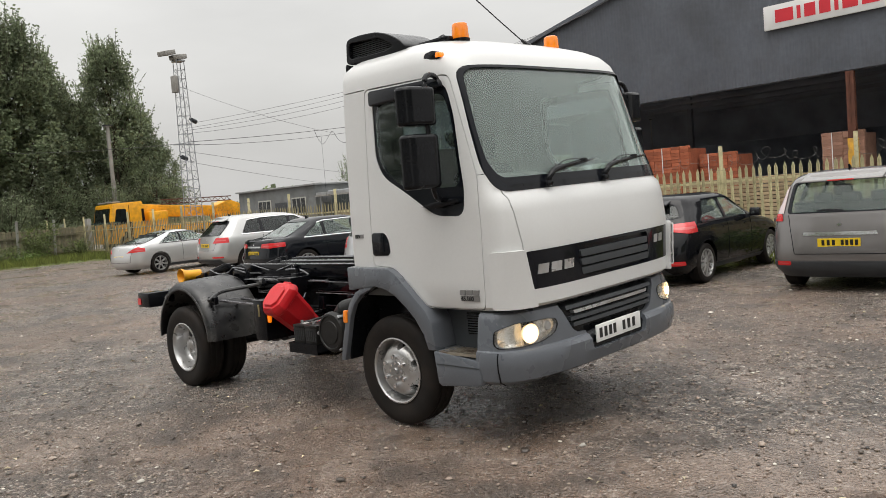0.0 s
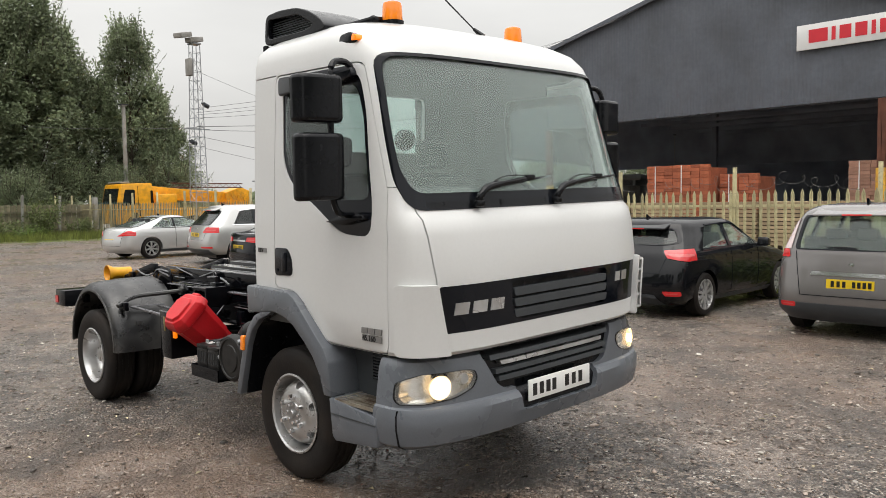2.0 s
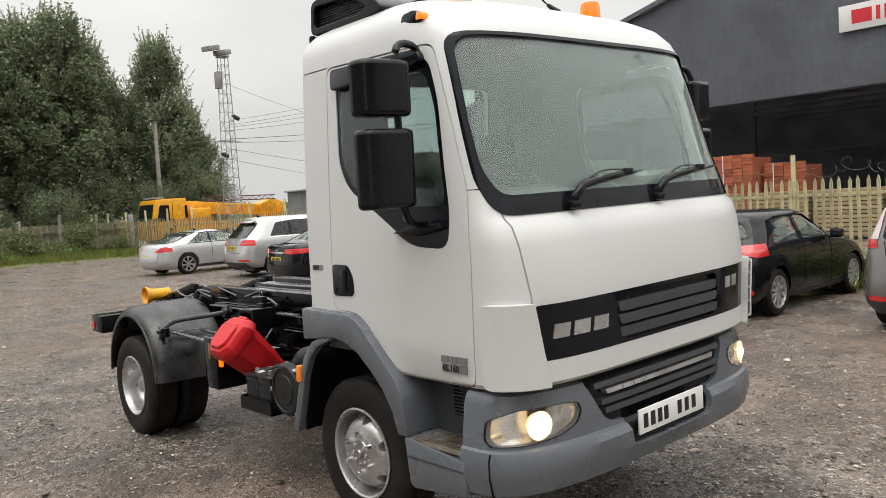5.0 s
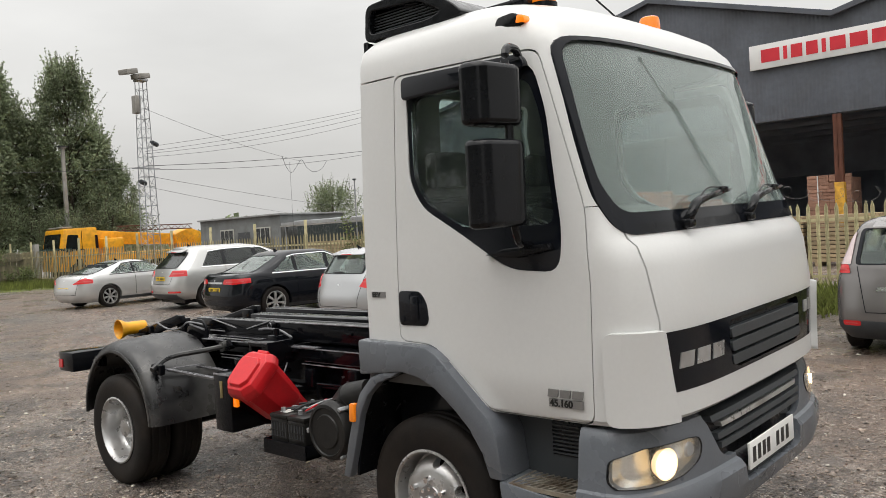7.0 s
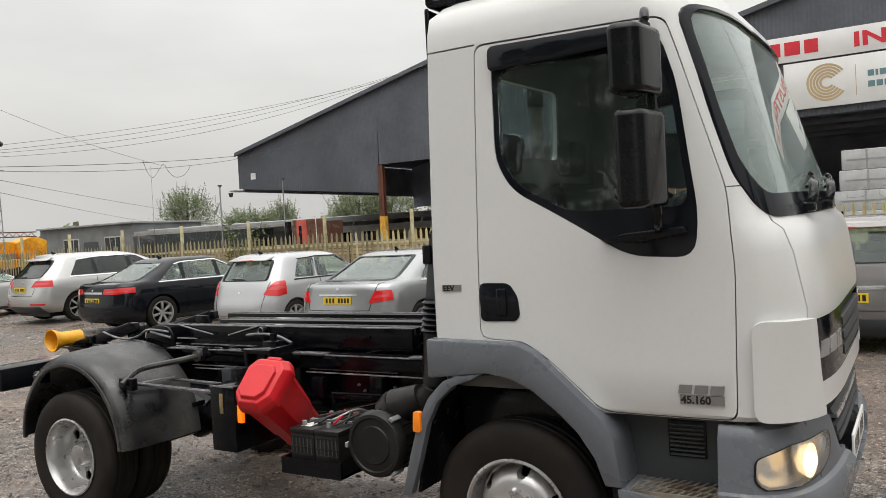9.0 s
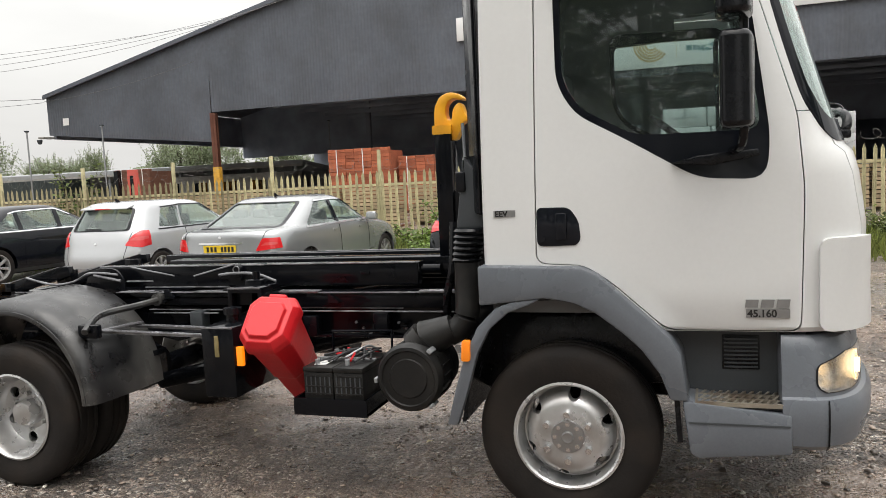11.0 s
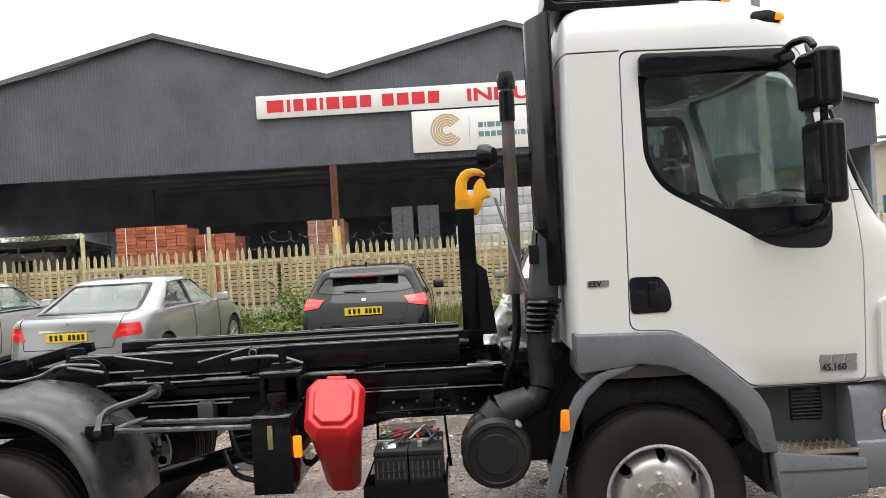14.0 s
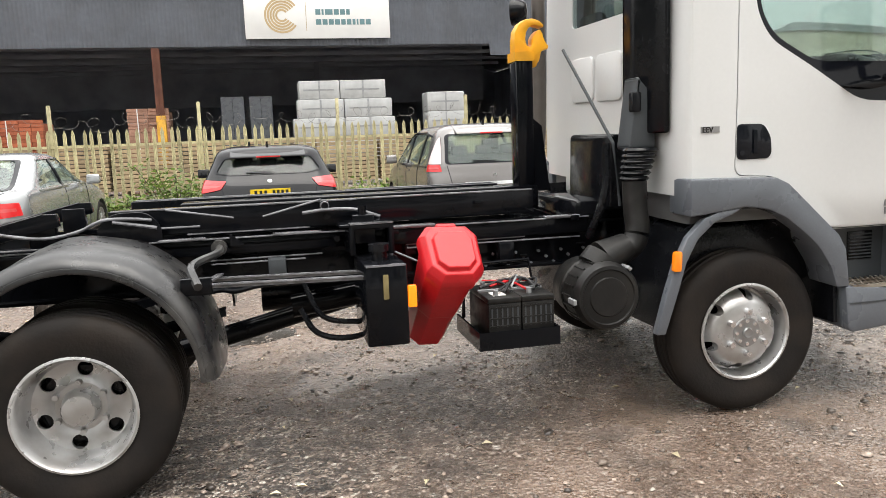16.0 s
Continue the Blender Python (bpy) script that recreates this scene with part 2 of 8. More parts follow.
LOWW = mat("weathered wall sheeting", (0.17, 0.18, 0.18), 0.8, var=0.2, var_scale=0.5, stain=(0.08, 0.08, 0.07), stain_amt=0.6, stain_scale=0.7)
ROOFG = mat("pale roof sheeting", (0.30, 0.31, 0.31), 0.7, var=0.15, var_scale=0.6, stain=(0.14, 0.13, 0.12), stain_amt=0.5, stain_scale=0.9)
BARK = mat("bark", (0.07, 0.055, 0.04), 0.9, var=0.3, var_scale=3, bump=0.6, bump_scale=12)
LEAF = mat("tree leaves", (0.215, 0.255, 0.150), 0.5, var=0.35, var_scale=0.35, island=0.35, thin=0.5)
LEAFB = mat("bush leaves", (0.12, 0.18, 0.035), 0.55, var=0.25, var_scale=2, island=0.5, thin=0.35)
GRASS = mat("rough grass", (0.20, 0.23, 0.060), 0.7, var=0.25, var_scale=1.5, island=0.45, thin=0.45)
LINE = mat("grey overhead line", (0.10, 0.10, 0.10), 0.6, var=0.1, var_scale=5)
CABLE = mat("black cable", (0.02, 0.02, 0.022), 0.6, var=0.1, var_scale=5)
TAILP = mat("pale red tail lens", (0.55, 0.06, 0.06), 0.12, coat=0.6, var=0.08, var_scale=25)
TAILC = mat("whitish lamp lens", (0.62, 0.50, 0.50), 0.12, coat=0.6, var=0.08, var_scale=25)
TAILR = mat("red tail lens", (0.50, 0.012, 0.015), 0.12, coat=0.6, var=0.08, var_scale=25, emit=(0.9, 0.02, 0.02), emit_strength=0.06)
CGLASS = mat("tinted car glass", (0.012, 0.015, 0.015), 0.03, var=0.1, var_scale=2, spec=0.5)
CARG = glass("green-tinted car glass", (0.72, 0.83, 0.78), 0.01, 0.03)
PRIVG = glass("dark privacy glass", (0.10, 0.115, 0.115), 0.01, 0.01)
STONE = mat("loose stones", (0.19, 0.150, 0.122), 0.30, island=0.9, fine=0.2, fine_scale=60)
STONEP = mat("pale stones", (0.55, 0.51, 0.45), 0.5, island=0.3, fine=0.1, fine_scale=60)

# ---- mesh helpers ----


def smooth_mesh(me, angle=32):
    me.polygons.foreach_set("use_smooth", [True] * len(me.polygons))
    me.set_sharp_from_angle(angle=radians(angle))
    return me


def to_mesh(bm, name="solid"):
    if isinstance(bm, bpy.types.Mesh):
        return bm
    bmesh.ops.recalc_face_normals(bm, faces=bm.faces)
    me = bpy.data.meshes.new(name)
    bm.to_mesh(me)
    bm.free()
    return me


def part(name, bm, material, parent=None, label="", angle=32):
    me = smooth_mesh(to_mesh(bm, name), angle)
    me.name = name
    me.materials.clear()
    me.materials.append(material)
    ob = new(name, me)
    if parent is not None:
        ob.parent = parent
    return tagged(ob, label)


def thing(name, m, label, category, group="", kind=""):
    ob = new(name)
    ob.empty_display_size = 0.1
    ob.matrix_basis = m
    return tagged(ob, label, category, group, kind)


def box(x0, x1, y0, y1, z0, z1, bevel=0.0, bm=None, seg=2):
    own = bmesh.new()
    bmesh.ops.create_cube(own, size=1.0, matrix=Matrix.Translation(((x0 + x1) / 2, (y0 + y1) / 2, (z0 + z1) / 2)) @ Matrix.Diagonal((x1 - x0, y1 - y0, z1 - z0, 1)))
    if bevel:
        bmesh.ops.bevel(own, geom=list(own.edges), offset=bevel, segments=seg, affect="EDGES", profile=0.5)
    return join(bm, own)


def join(bm, own, m=None):
    """Adds own to bm and returns bm."""
    if m is not None:
        bmesh.ops.transform(own, matrix=m, verts=own.verts)
    if bm is None:
        return own
    me = bpy.data.meshes.new("join")
    own.to_mesh(me)
    own.free()
    bm.from_mesh(me)
    bpy.data.meshes.remove(me)
    return bm


def prism(pts, axis, a, b, bevel=0.0, bm=None):
    """A polygon of two coordinates drawn out along an axis from a to b."""
    own = bmesh.new()

    def place(p, v):
        return {"x": (v, p[0], p[1]), "y": (p[0], v, p[1]), "z": (p[0], p[1], v)}[axis]
    lo = [own.verts.new(place(p, a)) for p in pts]
    hi = [own.verts.new(place(p, b)) for p in pts]
    own.faces.new(lo)
    own.faces.new(list(reversed(hi)))
    for i in range(len(pts)):
        j = (i + 1) % len(pts)
        own.faces.new((lo[j], lo[i], hi[i], hi[j]))
    bmesh.ops.recalc_face_normals(own, faces=own.faces)
    if bevel:
        bmesh.ops.bevel(own, geom=list(own.edges), offset=bevel, segments=2, affect="EDGES", profile=0.5)
    return join(bm, own)


def rounded(pts, r, steps=4):
    """The polygon with its corners rounded."""
    out = []
    for i in range(len(pts)):
        p, q, s = Vector(pts[i - 1]), Vector(pts[i]), Vector(pts[(i + 1) % len(pts)])
        d1, d2 = (p - q), (s - q)
        k = min(r, d1.length * 0.45, d2.length * 0.45)
        a, b = q + d1.normalized() * k, q + d2.normalized() * k
        for t in range(steps + 1):
            u = t / steps
            out.append(tuple(a * (1 - u) ** 2 + q * 2 * u * (1 - u) + b * u * u))
    return out


def cyl(p0, p1, r0, r1=None, seg=16, bm=None):
    own = bmesh.new()
    p0, p1 = Vector(p0), Vector(p1)
    d = p1 - p0
    m = Matrix.Translation((p0 + p1) / 2) @ d.to_track_quat("Z", "Y").to_matrix().to_4x4()
    bmesh.ops.create_cone(own, cap_ends=True, segments=seg, radius1=r0, radius2=r0 if r1 is None else r1, depth=d.length, matrix=m)
    return join(bm, own)


def tube(pts, r, seg=8, bm=None):
    """A round tube along points."""
    own = bmesh.new()
    pts = [Vector(p) for p in pts]
    rings = []
    ref = Vector((0, 0, 1))
    for i, p in enumerate(pts):
        d = (pts[min(i + 1, len(pts) - 1)] - pts[max(i - 1, 0)]).normalized()
        s = d.cross(ref) if abs(d.dot(ref)) < 0.95 else d.cross(Vector((0, 1, 0)))
        s.normalize()
        u = s.cross(d)
        rings.append([own.verts.new(p + r * (math.cos(a) * s + math.sin(a) * u)) for a in (2 * math.pi * k / seg for k in range(seg))])
    for a, b in zip(rings, rings[1:]):
        for k in range(seg):
            own.faces.new((a[k], a[(k + 1) % seg], b[(k + 1) % seg], b[k]))
    own.faces.new(rings[0])
    own.faces.new(list(reversed(rings[-1])))
    return join(bm, own)


def curved(pts, steps=5):
    """Points of a smooth line through the given ones."""
    p = [Vector(q) for q in pts]
    p = [2 * p[0] - p[1]] + p + [2 * p[-1] - p[-2]]
    out = []
    for i in range(1, len(p) - 2):
        for k in range(steps):
            t = k / steps
            out.append(0.5 * (2 * p[i] + (p[i + 1] - p[i - 1]) * t + (2 * p[i - 1] - 5 * p[i] + 4 * p[i + 1] - p[i + 2]) * t * t + (3 * p[i] - p[i - 1] - 3 * p[i + 1] + p[i + 2]) * t ** 3))
    return out + [p[-2]]


def lathe(profile, seg=40, bm=None, m=None):
    """A ring or disc: points of radius and height turned about the y axis."""
    own = bmesh.new()
    rings = []
    for r, h in profile:
        if r < 1e-4:
            rings.append([own.verts.new((0, h, 0))])
        else:
            rings.append([own.verts.new((r * math.cos(2 * math.pi * k / seg), h, r * math.sin(2 * math.pi * k / seg))) for k in range(seg)])
    for a, b in zip(rings, rings[1:]):
        for k in range(seg):
            j = (k + 1) % seg
            if len(a) == 1 and len(b) > 1:
                own.faces.new((a[0], b[j], b[k]))
            elif len(b) == 1 and len(a) > 1:
                own.faces.new((a[k], a[j], b[0]))
            elif len(a) > 1:
                own.faces.new((a[k], a[j], b[j], b[k]))
    return join(bm, own, m)


def plan_loft(levels, n=12, grow=0.0, side=5):
    """A closed body from plan outlines at heights: z, rear x, side's rear x, side's front x, front x, half width, rear and front squareness."""
    own = bmesh.new()
    rings = []
    zmid = (levels[0][0] + levels[-1][0]) / 2
    for z, xr, sr, sf, xf, w, er, ef in levels:
        z, xr, xf, w = z + (grow if z > zmid else -grow), xr - grow, xf + grow, w + grow
        half = []
        for k in range(n + 1):
            a = math.pi / 2 * k / n
            half.append((sf + (xf - sf) * math.cos(a) ** (2 / ef) if k < n else sf, w * math.sin(a) ** (2 / ef)))
        for k in range(1, side):
            half.append((sf + (sr - sf) * k / side, w))
        for k in range(n + 1):
            a = math.pi / 2 * k / n
            half.append((sr + (xr - sr) * math.sin(a) ** (2 / er), w * math.cos(a) ** (2 / er) if k < n else 0.0))
        ring = half + [(x, -y) for x, y in reversed(half[1:-1])]
        rings.append([own.verts.new((x, y, z)) for x, y in ring])
    for a, b in zip(rings, rings[1:]):
        for k in range(len(a)):
            j = (k + 1) % len(a)
            own.faces.new((a[k], a[j], b[j], b[k]))
    own.faces.new(list(reversed(rings[0])))
    own.faces.new(rings[-1])
    bmesh.ops.recalc_face_normals(own, faces=own.faces)
    return own


def csg(a, b, op="DIFFERENCE"):
    """a without b, or what a and b share, or both, as a new mesh."""
    oa, ob = bpy.data.objects.new("csg_a", to_mesh(a)), bpy.data.objects.new("csg_b", to_mesh(b))
    scene.collection.objects.link(oa)
    scene.collection.objects.link(ob)
    mod = oa.modifiers.new("cut", "BOOLEAN")
    mod.operation, mod.object, mod.solver = op, ob, "EXACT"
    got = bpy.data.meshes.new_from_object(oa.evaluated_get(bpy.context.evaluated_depsgraph_get()))
    bpy.data.objects.remove(oa)
    bpy.data.objects.remove(ob)
    return got


def lettering(text, size, depth, m):
    """Built-in lettering as a mesh, its left end at the origin, read along x with its top along y."""
    cu = bpy.data.curves.new("lettering", "FONT")
    cu.body, cu.size, cu.extrude, cu.offset = text, size, depth, size * 0.03
    ob = bpy.data.objects.new("lettering", cu)
    scene.collection.objects.link(ob)
    me = bpy.data.meshes.new_from_object(ob.evaluated_get(bpy.context.evaluated_depsgraph_get()))
    bpy.data.objects.remove(ob)
    me.transform(m)
    return me


# ---- the truck: front axle at x = 0, facing +x, driver's side towards -y ----
truck = thing("hook_loader_truck", pose(0, 0, 0), "white cab hook loader truck with bare black chassis, headlamps lit", "truck")

CAB = [  # z, rear x, side rear x, side front x, front x, half width, rear and front squareness
    (0.865, -0.33, -0.272, 0.74, 1.165, 0.94, 4, 4.2),
    (0.885, -0.34, -0.272, 0.75, 1.19, 0.953, 4, 4.2),
    (1.05, -0.34, -0.272, 0.75, 1.192, 0.957, 4, 4.2),
    (1.25, -0.34, -0.272, 0.75, 1.185, 0.957, 4, 4.9),
    (1.45, -0.338, -0.272, 0.74, 1.16, 0.957, 4, 4.9),
    (1.53, -0.336, -0.272, 0.72, 1.14, 0.956, 4, 4.8),
    (1.56, -0.335, -0.272, 0.7, 1.112, 0.955, 4, 4.6),
    (1.8, -0.33, -0.272, 0.63, 1.045, 0.95, 4, 4.2),
    (2.1, -0.323, -0.272, 0.54, 0.955, 0.94, 4, 4.2),
    (2.34, -0.315, -0.272, 0.46, 0.88, 0.93, 4, 4.2),
    (2.42, -0.313, -0.272, 0.42, 0.845, 0.925, 4, 4),
    (2.49, -0.308, -0.272, 0.37, 0.78, 0.905, 4, 3.8),
    (2.537, -0.29, -0.19, 0.3, 0.7, 0.862, 5, 3.5),
    (2.577, -0.25, -0.12, 0.22, 0.59, 0.785, 4.5, 3.3),
    (2.602, -0.14, 0, 0.16, 0.45, 0.65, 4, 3),
    (2.617, 0.02, 0.08, 0.12, 0.27, 0.4, 3, 3),
]
cab_mesh = {g: to_mesh(plan_loft(CAB, 14, g)) for g in (0.0, 0.028, -0.026, -0.035, -0.046, -0.006, -0.012, 0.004, 0.026, 0.042, 0.05)}


def soften(ob, width):
    """Rounds the edges of a cut shape."""
    mod = ob.modifiers.new("edges", "BEVEL")
    mod.width, mod.segments, mod.limit_method, mod.angle_limit = width, 3, "ANGLE", radians(40)
    return ob


def cab_solid(g):
    return cab_mesh[g].copy()


cab_inside = csg(cab_solid(-0.035), box(-2, 2, -2, 2, 0.92, 4), "INTERSECT")
cab_shell = csg(cab_solid(0.0), cab_inside)
# wheel wells
for s in (-1, 1):
    cab_shell = csg(cab_shell, prism([(-0.5, 0.4), (-0.5, 1.055), (0.13, 1.055), (0.20, 1.0), (0.40, 0.835), (0.46, 0.70), (0.46, 0.4)], "y", min(s * 0.50, s * 2), max(s * 0.50, s * 2)))

DOOR = rounded([(-0.083, 1.142), (-0.058, 2.335), (0.705, 2.318), (0.755, 2.16), (0.897, 1.68), (0.918, 1.40), (0.903, 0.872), (0.425, 0.872), (0.215, 1.062), (0.11, 1.132)], 0.045)
WINDOW = rounded([(0.012, 2.29), (0.685, 2.275), (0.745, 2.08), (0.806, 1.60), (0.79, 1.445), (0.55, 1.458), (0.30, 1.612), (0.085, 1.735), (0.016, 1.86)], 0.07)
PANE = rounded([(0.036, 2.225), (0.665, 2.215), (0.722, 2.05), (0.775, 1.63), (0.32, 1.635), (0.105, 1.755), (0.040, 1.87)], 0.06)
SCREEN = rounded([(-0.884, 2.365), (0.884, 2.365), (0.908, 1.95), (0.916, 1.70), (0.885, 1.572), (-0.885, 1.572), (-0.916, 1.70), (-0.908, 1.95)], 0.07)
CLEAR = rounded([(-0.862, 2.348), (0.862, 2.348), (0.888, 1.95), (0.890, 1.76), (0.855, 1.655), (-0.855, 1.655), (-0.890, 1.76), (-0.888, 1.95)], 0.08)
REAR_WIN = [rounded([(-0.40, 1.93), (0.40, 1.93), (0.40, 2.31), (-0.40, 2.31)], 0.05)]
GRILLE = rounded([(-0.80, 0.975), (0.80, 0.975), (0.815, 1.205), (-0.815, 1.205)], 0.02)


def grown(pts, d):
    c = Vector((sum(p[0] for p in pts) / len(pts), sum(p[1] for p in pts) / len(pts)))
    big = max((Vector(p) - c).length for p in pts)
    return [tuple(c + (Vector(p) - c) * (1 + d / big)) for p in pts]


door_cut = prism(DOOR, "y", -2, 2)
shell = csg(cab_shell.copy(), prism(grown(DOOR, 0.009), "y", -2, 2))
openings = prism(SCREEN, "x", 0.5, 2)
openings = prism(REAR_WIN[0], "x", -1, 0.1, bm=openings)
shell = csg(shell, openings)
shell = csg(shell, prism(grown(GRILLE, 0.006), "x", 0.9, 2))
# the joints round the bonnet flap
for s in (-1, 1):
    shell = csg(shell, prism([(s * 0.865, 1.60), (s * 0.872, 1.60), (s * 0.793, 0.80), (s * 0.786, 0.80)], "x", 0.9, 2))
shell = csg(shell, box(-1, -0.06, -2, 2, 2.339, 2.346))
shell = csg(shell, box(0.84, 1.02, -2, -0.90, 1.686, 1.690, bm=box(0.84, 1.02, 0.90, 2, 1.686, 1.690)))
part("cab_shell", shell, WHITE, truck)

doors = csg(cab_shell.copy(), door_cut, "INTERSECT")
doors = csg(doors, prism(WINDOW, "y", -2, 2))
for s in (-1, 1):
    d = part("cab_door", csg(doors.copy(), box(-2, 2, min(0, s * 2), max(0, s * 2), 0, 4), "INTERSECT"), WHITE, truck)
    half = box(-2, 2, min(0, s * 2), max(0, s * 2), 0, 4)
    frame_ring = csg(csg(cab_solid(-0.006), cab_inside.copy()), csg(prism(WINDOW, "y", -2, 2), prism(PANE, "y", -3, 3)), "INTERSECT")
    part("window_surround", csg(frame_ring, half, "INTERSECT"), GLOSSB, d, "gloss black window surround")
    half = box(-2, 2, min(0, s * 2), max(0, s * 2), 0, 4)
    pane = csg(csg(csg(cab_solid(-0.006), cab_solid(-0.012)), prism(PANE, "y", -2, 2), "INTERSECT"), half, "INTERSECT")
    w = part("side_window", pane, GLASS, d)
    w.visible_shadow = False
    # recessed handle with its flap
    hb = prism(rounded([(-0.078, 1.368), (0.055, 1.366), (0.092, 1.31), (0.098, 1.235), (0.08, 1.212), (-0.078, 1.210)], 0.025), "y", s * 0.945, s * 0.962, 0.003)
    hb = box(0.00, 0.045, min(s * 0.958, s * 0.972), max(s * 0.958, s * 0.972), 1.235, 1.345, 0.006, hb)
    hb = cyl((-0.055, s * 0.955, 1.24), (-0.055, s * 0.966, 1.24), 0.012, seg=12, bm=hb)
    part("door_handle", hb, GLOSSB, d, "gloss black recessed handle")
    vis = prism(rounded([(0.012, 2.215), (0.015, 2.318), (0.66, 2.305), (0.685, 2.25), (0.60, 2.235)], 0.03), "y", s * 0.930, s * 0.968, 0.005)
    part("wind_deflector", vis, GLOSSB, d, "black wind deflector over the window")
    # mirror bracket shelf
    sh = prism([(0.45, 1.52), (0.55, 1.545), (0.76, 1.56), (0.77, 1.535), (0.60, 1.505)], "y", s * 0.945, s * 0.985, 0.006)
    part("mirror_foot", sh, BLACKP, d)

scr = csg(csg(cab_solid(-0.006), cab_solid(-0.012)), prism(SCREEN, "x", 0.5, 2), "INTERSECT")
scr_band = csg(csg(csg(cab_solid(0.004), cab_solid(-0.006)), prism(SCREEN, "x", 0.5, 2), "INTERSECT"), prism(CLEAR, "x", 0.4, 3))
ws = part("windscreen", scr, SCREENG, truck, "rain-spotted windscreen")
ws.visible_shadow = False
part("seal", scr_band, GLOSSB, ws, "black windscreen border")
for p in REAR_WIN:
    r = part("rear_window", csg(csg(cab_solid(-0.006), cab_solid(-0.012)), prism(p, "x", -1, 0.1), "INTERSECT"), GLASS, truck)
    r.visible_shadow = False
# pressed panels on the back of the cab
for y0 in (-0.17, 0.205):
    part("rear_panel", prism(rounded([(y0 - 0.165, 1.50), (y0 + 0.165, 1.50), (y0 + 0.165, 1.75), (y0 - 0.165, 1.75)], 0.05), "x", -0.348, -0.332, 0.005), WHITE, truck)

# front grille band with ribs and plain badge shapes
gp = csg(csg(cab_solid(0.0), cab_solid(-0.035)), prism(GRILLE, "x", 0.9, 2), "INTERSECT")
RIB = rounded([(-0.37, 1.075), (-0.31, 0.99), (0.42, 0.99), (0.46, 1.06), (0.46, 1.19), (-0.36, 1.19)], 0.03)
gp = csg(gp, prism(RIB, "x", 0.9, 2))
grille = part("grille_band", gp, GLOSSB, truck, "gloss black grille band")
part("grille_insert", csg(csg(cab_solid(-0.026), cab_solid(-0.046)), prism(grown(RIB, 0.01), "x", 0.9, 2), "INTERSECT"), BLACKP, grille)
for k, z in enumerate((1.025, 1.080, 1.135)):
    rib = csg(csg(cab_solid(0.004), cab_solid(-0.035)), prism(rounded([(-0.345, z - 0.021), (0.440, z - 0.021), (0.452, z + 0.021), (-0.355, z + 0.021)], 0.012), "x", 0.9, 2), "INTERSECT")
    soften(part("grille_rib", rib, GREYD, grille), 0.007)
BADGES = [  # plain slanted blocks in place of the maker's and the series badge
    [(-0.745, 1.062), (-0.735, 1.120), (-0.655, 1.120), (-0.665, 1.062)],
    [(-0.640, 1.062), (-0.630, 1.120), (-0.540, 1.120), (-0.550, 1.062)],
    [(-0.525, 1.062), (-0.515, 1.120), (-0.425, 1.120), (-0.435, 1.062)],
    [(0.545, 1.10), (0.555, 1.155), (0.605, 1.155), (0.595, 1.10)],
    [(0.62, 1.10), (0.63, 1.155), (0.685, 1.155), (0.675, 1.10)],
]
for b in BADGES:
    part("badge_block", csg(csg(cab_solid(0.004), cab_solid(-0.006)), prism(b, "x", 0.9, 2), "INTERSECT"), SILVER, grille, "silver badge shape")

# white corner air guides
for s in (-1, 1):
    cg = csg(csg(cab_solid(0.028), cab_solid(-0.006)), prism(rounded([(0.965, 0.872), (1.5, 0.872), (1.5, 1.215), (0.968, 1.222)], 0.045), "y", min(0, 2 * s), max(0, 2 * s)), "INTERSECT")
    cg = csg(cg, prism(rounded([(s * 0.848, 1.235), (s * 1.3, 1.235), (s * 1.3, 0.86), (s * 0.775, 0.86)], 0.03), "x", 0.5, 2), "INTERSECT")
    if s == 1:
        for z in (0.94, 1.015, 1.09, 1.16):
            cg = csg(cg, box(0.90, 1.6, 0.885, 2, z - 0.025, z + 0.03))
    guide = soften(part("corner_air_guide", cg, WHITE, truck), 0.014)
    if s < 0:
        continue
    vane = csg(csg(cab_solid(0.05), cab_solid(0.042)), prism(rounded([(0.985, 0.895), (1.125, 0.895), (1.125, 1.205), (0.985, 1.205)], 0.02), "y", min(0.5 * s, 2 * s), max(0.5 * s, 2 * s)), "INTERSECT")
    part("guide_vane", vane, WHITE, guide)
    for z in (0.895, 0.97, 1.05, 1.125, 1.193):
        slat = csg(csg(cab_solid(0.05), cab_solid(-0.006)), box(0.99, 1.12, min(0.5 * s, 2 * s), max(0.5 * s, 2 * s), z, z + 0.012), "INTERSECT")
        part("guide_slat", slat, WHITE, guide)

# door badge: plain blocks and the model figures, and the small panel badge
bp = None
for x in (0.708, 0.763, 0.818):
    bp = prism([(x, 0.962), (x + 0.005, 0.992), (x + 0.050, 0.992), (x + 0.045, 0.962)], "y", -0.9625, -0.955, bm=bp)
bd = part("door_badge", bp, BADGE, truck, "dull metal badge shapes")
part("badge_plate", box(0.712, 0.866, -0.9605, -0.955, 0.923, 0.955), BADGE, bd)
part("badge_figures", lettering("45.160", 0.038, 0.0012, pose(0.717, -0.9612, 0.9265, 90, 0, 0)), INKB, bd)
pb = part("panel_badge", box(-0.256, -0.165, -0.9605, -0.955, 1.335, 1.362), BADGE, truck)
part("badge_letters", lettering("EEV", 0.033, 0.0012, pose(-0.25, -0.9612, 1.337, 90, 0, 0)), INKB, pb)

